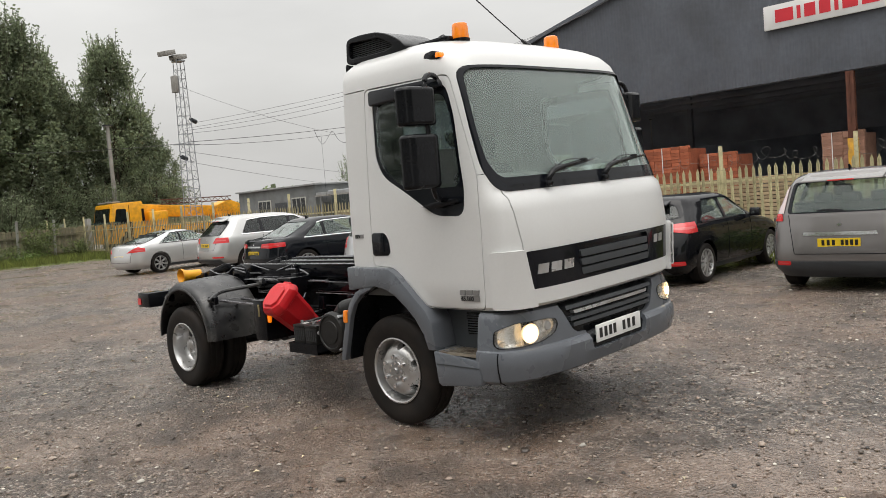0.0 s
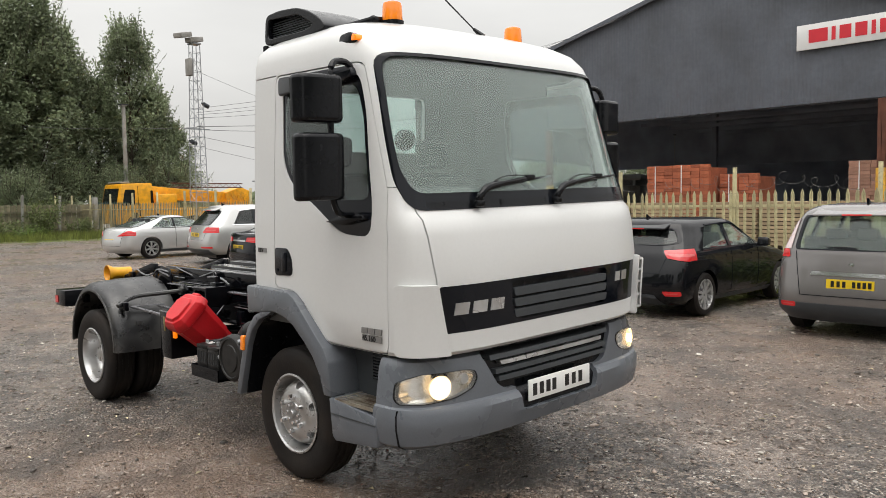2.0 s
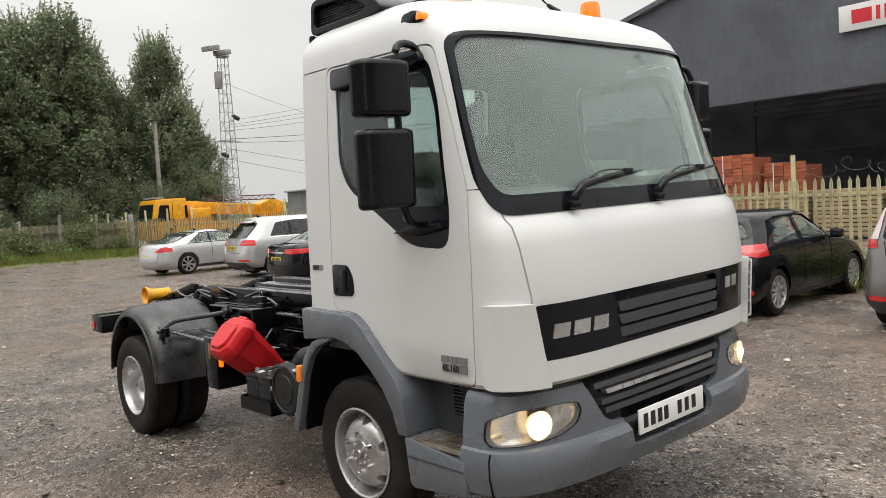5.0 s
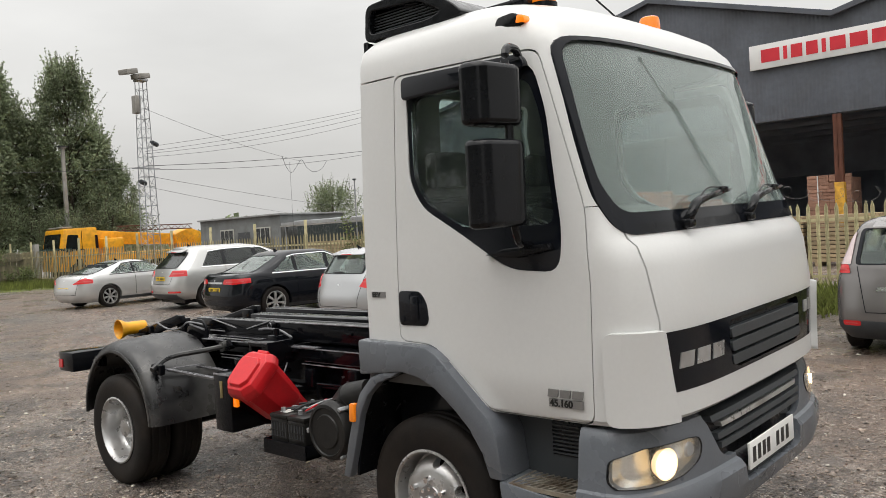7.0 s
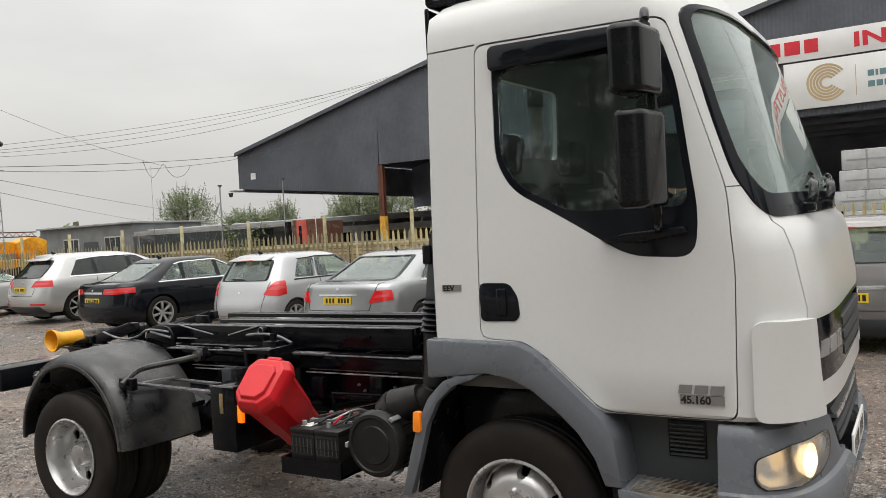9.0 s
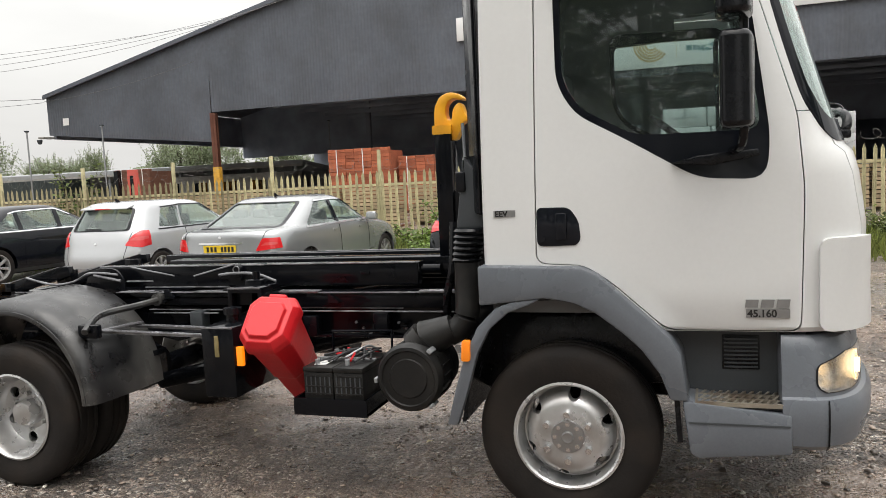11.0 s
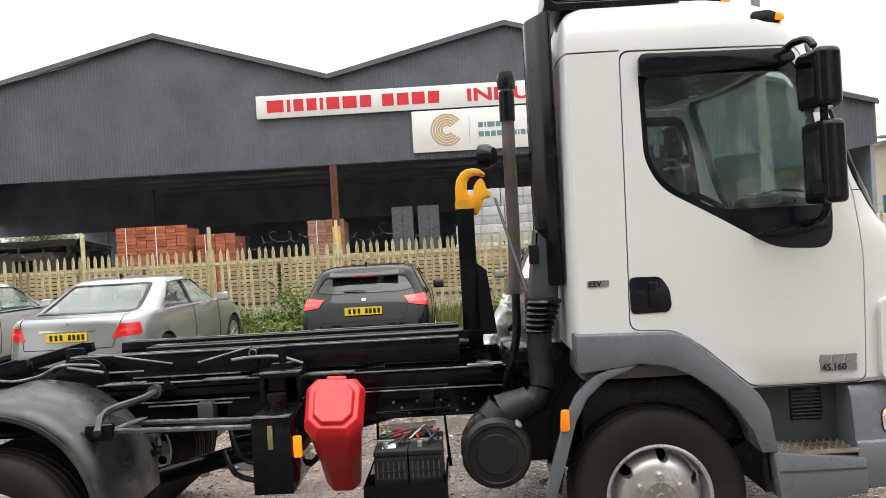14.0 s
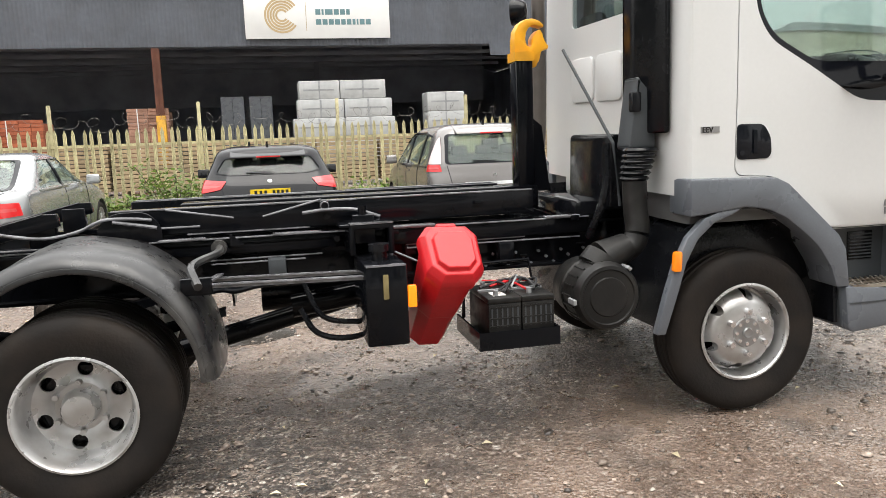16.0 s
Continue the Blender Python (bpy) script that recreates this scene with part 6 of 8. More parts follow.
HATCH_T = [[(0.56, 1.01), (0.92, 1.035), (0.95, 0.89), (0.90, 0.85), (0.64, 0.90)]]
car(parked(-2.08, 5.80, 0, 0.94, 0.91), "black five-door hatchback, wet, parked nose to the fence", "car", paint("black car paint", (0.006, 0.0065, 0.008), 0.3), HATCH, 4.36, (0.82, 3.46), 0.325, 1.58,
    [[(0.78, 1.02), (1.62, 1.02), (1.62, 1.36), (1.10, 1.35)], [(1.68, 1.02), (2.55, 1.02), (2.30, 1.20), (2.02, 1.36), (1.68, 1.36)]],
    ((-0.5, 0.75), [(-0.735, 1.12), (-0.52, 1.08), (0.52, 1.08), (0.735, 1.12), (0.61, 1.315), (-0.61, 1.315)]), ((2.0, 4), [(-0.72, 1.0), (0.72, 1.0), (0.58, 1.38), (-0.58, 1.38)], (2.45, 0.98)),
    [HATCH_T[0], [(0.62, 0.42), (0.85, 0.42), (0.85, 0.35), (0.66, 0.35)]], (0.05, 0.83), lower=[(-0.6, 0.2), (0.6, 0.2), (0.5, 0.36), (-0.5, 0.36)], rim_spokes=10, handles=((1.45, 0.86), (2.3, 0.85)), rear_glass=PRIVG, lamp_x=0.52)
car(parked(0.84, 5.75, 0, 0.95, 0.93), "grey-brown people carrier, wet, parked nose to the fence", "car", paint("grey brown car paint", (0.185, 0.175, 0.17), 0.5), MPV, 4.38, (0.80, 3.5), 0.325, 1.60,
    [[(0.55, 1.06), (1.10, 1.06), (1.10, 1.50), (0.72, 1.46)], [(1.15, 1.06), (2.0, 1.06), (2.0, 1.52), (1.15, 1.52)], [(2.05, 1.06), (2.85, 1.06), (2.45, 1.38), (2.2, 1.50), (2.05, 1.51)]],
    ((-0.5, 0.5), [(-0.68, 1.08), (0.68, 1.08), (0.63, 1.50), (-0.63, 1.50)]), ((2.0, 4), [(-0.74, 1.1), (0.74, 1.1), (0.6, 1.52), (-0.6, 1.52)], (2.7, 1.05)),
    [[(0.74, 0.98), (0.95, 0.98), (0.95, 1.08), (0.76, 1.08)], [(0.62, 0.43), (0.82, 0.43), (0.82, 0.37), (0.62, 0.37)]],
    (0.03, 0.68), lower=[(-0.95, 0.2), (0.95, 0.2), (0.95, 0.43), (-0.95, 0.43)], clear_lamps=[[(0.74, 1.085), (0.93, 1.085), (0.82, 1.46), (0.70, 1.46)]], chrome_line=[(-0.46, 0.775), (0.46, 0.775), (0.44, 0.82), (-0.44, 0.82)], handles=((1.75, 0.95), (2.6, 0.94)))
car(parked(-5.58, 4.95, -2, 0.98, 0.94), "silver-grey saloon, wet, parked nose to the fence", "car", paint("silver grey car paint", (0.34, 0.35, 0.355), 0.6), SALOON, 4.58, (0.95, 3.70), 0.32, 1.56,
    [[(1.00, 1.0), (1.95, 1.0), (1.95, 1.355), (1.50, 1.345)], [(2.00, 1.0), (2.98, 1.0), (2.72, 1.20), (2.46, 1.345), (2.00, 1.36)]],
    ((0.2, 1.6), [(-0.66, 1.02), (0.66, 1.02), (0.56, 1.37), (-0.56, 1.37)]), ((2.2, 4), [(-0.72, 1.0), (0.72, 1.0), (0.56, 1.37), (-0.56, 1.37)], (2.85, 0.96)),
    [[(0.55, 0.705), (0.95, 0.745), (0.95, 0.885), (0.635, 0.885)]], (0.03, 0.745), chrome_line=[(-0.36, 0.815), (0.36, 0.815), (0.36, 0.84), (-0.36, 0.84)], window_trim=CHROME, handles=((1.75, 0.86), (2.65, 0.85)), lamp_x=0.27)
car(parked(-8.62, 6.0, -3, 0.97, 0.94), "silver-white small hatchback, wet, parked nose to the fence", "car", paint("silver white car paint", (0.45, 0.46, 0.47), 0.35), SMALL, 4.0, (0.66, 3.24), 0.30, 1.48,
    [[(0.68, 1.02), (1.22, 1.0), (1.30, 1.36), (0.88, 1.34)], [(1.28, 1.0), (2.50, 1.0), (2.20, 1.22), (1.95, 1.36), (1.34, 1.37)]],
    ((-0.5, 0.6), [(-0.60, 0.99), (0.60, 0.99), (0.55, 1.36), (-0.55, 1.36)]), ((1.9, 4), [(-0.70, 1.0), (0.70, 1.0), (0.54, 1.40), (-0.54, 1.40)], (2.35, 0.98)),
    [[(0.59, 0.745), (0.84, 0.70), (0.90, 0.82), (0.88, 0.975), (0.76, 0.985), (0.68, 0.90)]], (0.01, 0.50), handles=((1.9, 0.88),))
car(parked(-12.15, 5.63, -6, 0.98, 0.96), "black executive saloon, wet, parked nose to the fence", "car", paint("dark blue black car paint", (0.006, 0.007, 0.010), 0.3), [(z * 1.0, a, b, c * 1.07, d * 1.07, w * 1.03, e, f) for z, a, b, c, d, w, e, f in SALOON], 4.9, (1.0, 3.90), 0.34, 1.62,
    [[(0.98, 1.0), (1.55, 1.0), (1.55, 1.33), (1.42, 1.30)], [(1.60, 1.0), (2.4, 1.0), (2.4, 1.36), (1.60, 1.34)], [(2.46, 1.0), (3.15, 1.0), (2.75, 1.22), (2.46, 1.35)]],
    ((0.2, 1.6), [(-0.68, 1.02), (0.68, 1.02), (0.58, 1.37), (-0.58, 1.37)]), ((2.2, 4), [(-0.74, 1.0), (0.74, 1.0), (0.58, 1.37), (-0.58, 1.37)], (3.0, 0.96)),
    [[(0.36, 0.80), (0.70, 0.785), (0.95, 0.81), (0.95, 0.915), (0.40, 0.90)]], (0.03, 0.66), chrome_line=[(-0.34, 0.80), (0.34, 0.80), (0.34, 0.84), (-0.34, 0.84)], window_trim=CHROME, handles=((1.9, 0.86), (2.8, 0.85)))
car(parked(-16.25, 6.62, -6, 0.98, 0.93), "large silver estate off-roader, wet, parked nose to the fence", "car", paint("pale silver car paint", (0.50, 0.50, 0.49), 0.5), SUV, 5.08, (1.0, 4.0), 0.38, 1.66,
    [[(0.80, 1.16), (1.42, 1.16), (1.42, 1.58), (1.05, 1.54)], [(1.48, 1.16), (2.35, 1.16), (2.35, 1.60), (1.48, 1.59)], [(2.42, 1.16), (3.3, 1.16), (2.9, 1.42), (2.62, 1.58), (2.42, 1.60)]],
    ((-0.5, 0.8), [(-0.68, 1.14), (0.68, 1.14), (0.60, 1.56), (-0.60, 1.56)]), ((2.2, 4.4), [(-0.76, 1.18), (0.76, 1.18), (0.6, 1.6), (-0.6, 1.6)], (3.2, 1.14)),
    [[(0.46, 0.92), (1.0, 0.92), (1.0, 1.08), (0.58, 1.08)], [(0.5, 0.52), (0.9, 0.52), (0.9, 0.47), (0.5, 0.47)]], (0.05, 0.86), lower=[(-0.8, 0.28), (0.8, 0.28), (0.8, 0.44), (-0.8, 0.44)], window_trim=CHROME, handles=((2.0, 1.0), (2.9, 0.99)), rear_glass=PRIVG, side_glass=PRIVG, lamp_x=0.36)
car(parked(-20.0, 5.75, 6), "silver two-door coupe, wet, parked on the gravel", "car", paint("light silver car paint", (0.60, 0.60, 0.59), 0.5), COUPE, 4.68, (0.92, 3.62), 0.315, 1.54,
    [[(0.98, 0.95), (1.72, 0.95), (1.70, 1.22), (1.42, 1.20)], [(1.78, 0.95), (2.75, 0.95), (2.45, 1.12), (2.20, 1.22), (1.76, 1.23)]],
    ((0.2, 1.7), [(-0.64, 0.97), (0.64, 0.97), (0.52, 1.25), (-0.52, 1.25)]), ((2.1, 4), [(-0.7, 0.96), (0.7, 0.96), (0.52, 1.25), (-0.52, 1.25)], (2.7, 0.9)),
    [[(0.42, 0.70), (0.93, 0.72), (0.93, 0.78), (0.76, 0.88)]], (0.03, 0.56), handles=((2.3, 0.78),))
car(parked(4.85, 6.0, -14), "silver saloon, wet, parked near the fence", "car", paint("warm silver car paint", (0.42, 0.42, 0.41), 0.6), [(z, a, b, c * 1.06, d * 1.06, w * 1.03, e, f) for z, a, b, c, d, w, e, f in SALOON], 4.86, (1.0, 3.88), 0.335, 1.60,
    [[(1.05, 1.0), (1.95, 1.0), (1.95, 1.34), (1.55, 1.33)], [(2.02, 1.0), (3.05, 1.0), (2.72, 1.20), (2.40, 1.34), (2.02, 1.345)]],
    ((0.2, 1.6), [(-0.68, 1.02), (0.68, 1.02), (0.58, 1.37), (-0.58, 1.37)]), ((2.2, 4), [(-0.74, 1.0), (0.74, 1.0), (0.58, 1.37), (-0.58, 1.37)], (2.95, 0.96)),
    [[(0.42, 0.78), (0.96, 0.76), (0.96, 0.90), (0.50, 0.90)]], (0.03, 0.77), lower=[(-0.7, 0.2), (0.7, 0.2), (0.7, 0.40), (-0.7, 0.40)], chrome_line=[(-0.34, 0.85), (0.34, 0.85), (0.34, 0.87), (-0.34, 0.87)], handles=((1.8, 0.86), (2.75, 0.85)))
car(parked(8.1, 8.3, -14), "dark blue saloon, wet, parked near the fence", "car", paint("dark blue car paint", (0.015, 0.02, 0.03), 0.4), HATCH, 4.36, (0.82, 3.46), 0.325, 1.58,
    [[(0.78, 1.02), (1.62, 1.02), (1.62, 1.36), (1.10, 1.35)], [(1.68, 1.02), (2.55, 1.02), (2.30, 1.20), (2.02, 1.36), (1.68, 1.36)]],
    ((-0.5, 0.75), [(-0.62, 1.02), (0.62, 1.02), (0.58, 1.32), (-0.58, 1.32)]), ((2.0, 4), [(-0.72, 1.0), (0.72, 1.0), (0.58, 1.38), (-0.58, 1.38)], (2.45, 0.98)), HATCH_T, (0.05, 0.74))

# ---- ground: one sheet to the horizon ----


def ground_material():
    m = bpy.data.materials.new("wet gravel")
    m.use_nodes = True
    n, l = m.node_tree.nodes, m.node_tree.links
    b = n["Principled BSDF"]
    co = n.new("ShaderNodeTexCoord")

    def tex(scale, detail=5.0, kind="ShaderNodeTexNoise"):
        t = n.new(kind)
        t.inputs["Scale"].default_value = scale
        if kind == "ShaderNodeTexNoise":
            t.inputs["Detail"].default_value = detail
        l.new(co.outputs["Object"], t.inputs["Vector"])
        return t

    def rng(sock, lo, hi, a, c):
        r = n.new("ShaderNodeMapRange")
        for key, v in (("From Min", a), ("From Max", c), ("To Min", lo), ("To Max", hi)):
            r.inputs[key].default_value = v
        l.new(sock, r.inputs["Value"])
        return r.outputs[0]

    def mixed(fac, a, c):
        x = n.new("ShaderNodeMix")
        x.data_type = "RGBA"
        l.new(fac, x.inputs["Factor"])
        for key, v in (("A", a), ("B", c)):
            if isinstance(v, tuple):
                x.inputs[key].default_value = (*v, 1)
            else:
                l.new(v, x.inputs[key])
        return x.outputs["Result"]
    def ramp(sock, stops):
        r = n.new("ShaderNodeValToRGB")
        while len(r.color_ramp.elements) < len(stops):
            r.color_ramp.elements.new(0.5)
        for e, (p, c) in zip(r.color_ramp.elements, stops):
            e.position, e.color = p, (*c, 1)
        l.new(sock, r.inputs["Fac"])
        return r.outputs["Color"]

    def red(sock):
        s = n.new("ShaderNodeSeparateColor")
        l.new(sock, s.inputs[0])
        return s.outputs["Red"]
    stops = [(0.0, (0.007, 0.0055, 0.005)), (0.28, (0.034, 0.026, 0.021)), (0.55, (0.135, 0.101, 0.080)), (0.78, (0.285, 0.225, 0.182)), (0.92, (0.48, 0.41, 0.34)), (0.985, (0.75, 0.71, 0.65))]
    vor = tex(44.0, kind="ShaderNodeTexVoronoi")
    vor2 = tex(115.0, kind="ShaderNodeTexVoronoi")
    coarse, small = ramp(red(vor.outputs["Color"]), stops), ramp(red(vor2.outputs["Color"]), stops)
    grit = mixed(rng(tex(14.0).outputs["Fac"], 0, 1, 0.45, 0.55), coarse, small)
    grit = mixed(rng(tex(9.0, 9).outputs["Fac"], 0, 0.8, 0.50, 0.64), grit, (0.032, 0.026, 0.023))
    earth = mixed(rng(tex(0.30, 4).outputs["Fac"], 0, 0.65, 0.42, 0.58), grit, (0.205, 0.130, 0.088))
    # smooth damp silt between the stones
    patch = tex(0.62, 6)
    damp = rng(patch.outputs["Fac"], 0, 1, 0.50, 0.60)
    col = mixed(rng(damp, 0, 0.5, 0, 1), earth, (0.160, 0.127, 0.104))
    dark = mixed(rng(tex(1.7, 6).outputs["Fac"], 0, 0.6, 0.50, 0.62), col, (0.042, 0.033, 0.027))
    l.new(dark, b.inputs["Base Color"])
    gloss = n.new("ShaderNodeMath")
    gloss.operation = "ADD"
    b.inputs["Specular IOR Level"].default_value = 0.95
    l.new(rng(damp, 0.36, 0.13, 0, 1), gloss.inputs[0])
    l.new(rng(tex(7.0).outputs["Fac"], -0.12, 0.16, 0.35, 0.65), gloss.inputs[1])
    l.new(gloss.outputs[0], b.inputs["Roughness"])
    h = n.new("ShaderNodeMath")
    h.operation = "ADD"
    l.new(rng(vor.outputs["Distance"], 1, 0, 0, 0.6), h.inputs[0])
    l.new(rng(vor2.outputs["Distance"], 0.45, 0, 0, 0.6), h.inputs[1])
    u = n.new("ShaderNodeBump")
    u.inputs["Distance"].default_value = 0.03
    l.new(rng(damp, 0.9, 0.28, 0, 1), u.inputs["Strength"])
    l.new(h.outputs[0], u.inputs["Height"])
    l.new(u.outputs[0], b.inputs["Normal"])
    return m


GROUND = ground_material()


# shallow hollows that hold rain water: x, y, half lengths, depth
HOLLOWS = [(-3.5, 1.55, 1.1, 0.55, 0.035), (-2.35, 1.75, 0.7, 0.4, 0.03), (-1.0, 2.5, 0.8, 0.4, 0.03)]


def ground_height(x, y):
    v = noise.noise(Vector((x * 0.35, y * 0.35, 3.0))) * 0.018 + noise.noise(Vector((x * 1.3, y * 1.3, 7.0))) * 0.010
    near = min(1.0, min((x - cx) ** 2 + (y - cy) ** 2 for cx, cy in ((0, -0.8), (-2.9, -0.75), (0, 0.8), (-2.9, 0.75))) / 0.5)
    rise = 0.024 * math.exp(-(x / 1.2) ** 2 - (y / 1.7) ** 2) - 0.008 * math.exp(-((x + 2.9) / 0.9) ** 2 - (y / 1.6) ** 2)
    hollow = sum(d * math.exp(-((x - px) / a) ** 2 - ((y - py) / c) ** 2) for px, py, a, c, d in HOLLOWS)
    return v * near - 0.004 + rise - hollow


gbm = bmesh.new()
xs = sorted({*(round(-12 + 0.2 * k, 2) for k in range(101)), *(-12 - 2.0 * k for k in range(1, 30)), *(8 + 2.0 * k for k in range(1, 20)), -150, -400, -1500, 120, 400, 1500})
ys = sorted({*(round(-7 + 0.2 * k, 2) for k in range(71)), *(7 + 2.0 * k for k in range(1, 30)), *(-7 - 2.0 * k for k in range(1, 15)), 120, 400, 1500, -120, -400, -1500})
gv = [[gbm.verts.new((x, y, ground_height(x, y) if abs(x) < 60 and abs(y) < 60 else 0.0)) for y in ys] for x in xs]
for i in range(len(xs) - 1):
    for j in range(len(ys) - 1):
        gbm.faces.new((gv[i][j], gv[i + 1][j], gv[i + 1][j + 1], gv[i][j + 1]))
tagged(part("ground", gbm, GROUND, None, "wet dark gravel yard with puddles and fallen leaves"), category="ground", kind="structure")
WATER = mat("rain water", (0.045, 0.04, 0.035), 0.03, var=0.1, var_scale=2, bump=0.02, bump_scale=25)
for px, py, a, c, d in HOLLOWS:
    wb = bmesh.new()
    ring = []
    for k in range(40):
        ang = 2 * math.pi * k / 40
        wob = 0.78 + 0.35 * noise.noise(Vector((px + 1.4 * math.cos(ang), py + 1.4 * math.sin(ang), 2.0)))
        ring.append(wb.verts.new((px + a * wob * math.cos(ang), py + c * wob * math.sin(ang), ground_height(px, py) + d * 0.42)))
    wb.faces.new(ring)
    tagged(part("puddle", wb, WATER, None, "shallow rain puddle on the gravel"), category="puddle", kind="structure")

# ---- the open-fronted shed ----
SHED_Y = 31.9
ROOF = [(-34.4, 7.25), (-14.4, 12.15), (-6.35, 9.75), (2.0, 11.75), (19.0, 7.06)]


def roof_z(x):
    return float(np.interp(x, [p[0] for p in ROOF], [p[1] for p in ROOF]))


def base_z(x):
    if x < -23.5:
        return 5.1 + (x + 34.4) / 10.9 * -1.03
    if x < 8.6:
        return 5.65
    return 4.3 + max(0.0, x - 13.8) / 5.2 * 0.85 if x > 13.8 else 5.12


def corrugated(x0, x1, lo, hi, y, pitch=0.15, depth=0.035, thick=0.01):
    """Upright profiled sheeting between two heights that may vary along x."""
    b = bmesh.new()
    rows = []
    k = 0
    x = x0
    while x <= x1 + 1e-6:
        d = depth if k % 4 in (1, 2) else 0.0
        rows.append([b.verts.new((x, y - d, lo(x))), b.verts.new((x, y - d, hi(x))), b.verts.new((x, y - d + thick, hi(x))), b.verts.new((x, y - d + thick, lo(x)))])
        x += pitch / 4 if k % 2 else pitch / 4
        k += 1
    for p, q in zip(rows, rows[1:]):
        for j in range(4):
            b.faces.new((p[j], q[j], q[(j + 1) % 4], p[(j + 1) % 4]))
    return b


shed = thing("timber_shed", pose(0, SHED_Y, 0), "large black open-fronted shed of profiled sheeting with two gables", "shed")
part("gable_wall", corrugated(-34.4, 19.0, lambda x: max(7.5, base_z(x)) if -23.6 < x < 13.8 else base_z(x), lambda x: max(roof_z(x), 7.55) if -23.6 < x < 13.8 else roof_z(x), 0.0, 0.17, 0.022), SHEDM, shed)
part("lower_cladding", corrugated(-23.5, 13.8, base_z, lambda x: 7.52, -0.05, 0.17, 0.022), SHEDM, shed)
for (xa, za), (xb, zb) in zip(ROOF, ROOF[1:]):
    r = prism([(xa, za), (xb, zb), (xb, zb + 0.12), (xa, za + 0.12)], "y", -0.25, 34.0)
    part("roof_slope", r, SHEDM, shed)
    part("roof_edge", prism([(xa, za - 0.12), (xb, zb - 0.12), (xb, zb + 0.05), (xa, za + 0.05)], "y", -0.30, -0.18), SHEDM, shed)
part("back_wall", box(-34.4, 19.0, 33.0, 33.2, 0, 9.7), SHEDI, shed)
part("end_wall", box(-34.4, -34.2, 0.3, 33, 4.9, 7.2), SHEDI, shed)
part("side_wall", box(18.8, 19.0, 0.3, 33, 0, 7.0), SHEDI, shed)
part("inner_screen", box(-34.2, 14.0, 20.0, 20.2, 4.0, 9.6), SHEDI, shed)
for x in (-23.45, -6.35, 10.6):
    p = box(x - 0.16, x + 0.16, -0.10, -0.08, 0, 5.6)
    p = box(x - 0.16, x + 0.16, 0.14, 0.16, 0, 5.6, bm=p)
    p = box(x - 0.012, x + 0.012, -0.10, 0.16, 0, 5.6, bm=p)
    p = part("post", p, RUST, shed, "rusty steel post")
    part("post_sleeve", box(x - 0.19, x + 0.19, -0.13, 0.19, 0.0, 2.75, 0.02), YPOST, p, "yellow painted post foot")
for x in (-20.5, 1.5):
    part("inner_post", box(x - 0.15, x + 0.15, 14.0, 14.3, 0, 8), SHEDI, shed)
for k in range(7):
    part("purlin", box(-23, 14, 2.0 + 3.5 * k, 2.15 + 3.5 * k, 6.2, 6.4), SHEDI, shed)
part("pale_square", box(-33.3, -32.9, -0.06, -0.045, 5.6, 6.0), SIGNW, shed)

sign = thing("name_sign", pose(0, SHED_Y - 0.16, 0), "long white sign board with red lettering", "sign")
part("board", box(-9.76, 10.6, -0.04, 0.04, 7.95, 9.02, 0.01), SIGNW, sign)
x = -9.25
for wd in (0.78, 0.16, 0.46, 0.46, 0.16, 0.60, 0.66, 0.52, -1, 0.54, 0.54, 0.60, 0.52):
    if wd < 0:
        x += 0.36
        continue
    part("letter_block", box(x, x + wd, -0.055, -0.042, 8.22, 8.78), SIGNR, sign)
    x += wd + 0.155
for word, x0, x1 in (("INDUSTRIAL", 0.12, 6.85), ("PARK", 7.45, 10.2)):
    me = lettering(word, 0.80, 0.006, Matrix.Identity(4))
    lo, hi = min(v.co.x for v in me.vertices), max(v.co.x for v in me.vertices)
    k = (x1 - x0) / (hi - lo)
    me.transform(Matrix.Translation((x0 - lo * k, -0.046, 8.22)) @ Matrix.Rotation(radians(90), 4, "X") @ Matrix.Diagonal((k, 1, 1, 1)))
    part("lettering", me, SIGNR, sign)
sign2 = thing("trade_sign", pose(0, SHED_Y - 0.22, 0), "white sign board with a gold ring mark and teal bars", "sign")
part("board", box(-2.52, 3.86, -0.04, 0.04, 5.93, 7.86, 0.01), SIGNW, sign2)
for r in (0.28, 0.40, 0.52, 0.64, 0.76):
    arc = []
    for k in range(33):
        a = radians(35 + k * 290 / 32)
        arc.append((-0.92 + r * math.cos(a), 6.92 + r * math.sin(a)))
    arc2 = [(-0.92 + (r - 0.085) * math.cos(radians(35 + k * 290 / 32)), 6.92 + (r - 0.085) * math.sin(radians(35 + k * 290 / 32))) for k in reversed(range(33))]
    part("ring_mark", prism(arc + arc2, "y", -0.05, -0.042), SIGNG, sign2)
part("divider", box(0.12, 0.14, -0.05, -0.042, 6.25, 7.5), SIGNG, sign2)
for x0, wds, z in ((0.55, (0.22, 0.09, 0.34, 0.22, 0.22, 0.16), 7.05), (0.55, (0.24, 0.22, 0.22, 0.22, 0.2, 0.2, 0.13, 0.08, 0.22, 0.22), 6.62)):
    for wd in wds:
        part("text_bar", box(x0, x0 + wd, -0.05, -0.042, z - 0.10, z + 0.14), SIGNT, sign2)
        x0 += wd + 0.055

# ---- palisade fence along the yard ----
FY, FTOP = 11.8, 1.76
fence = thing("palisade_fence", pose(0, FY, 0), "weathered yellow-green steel palisade fence with coiled wire", "fence")


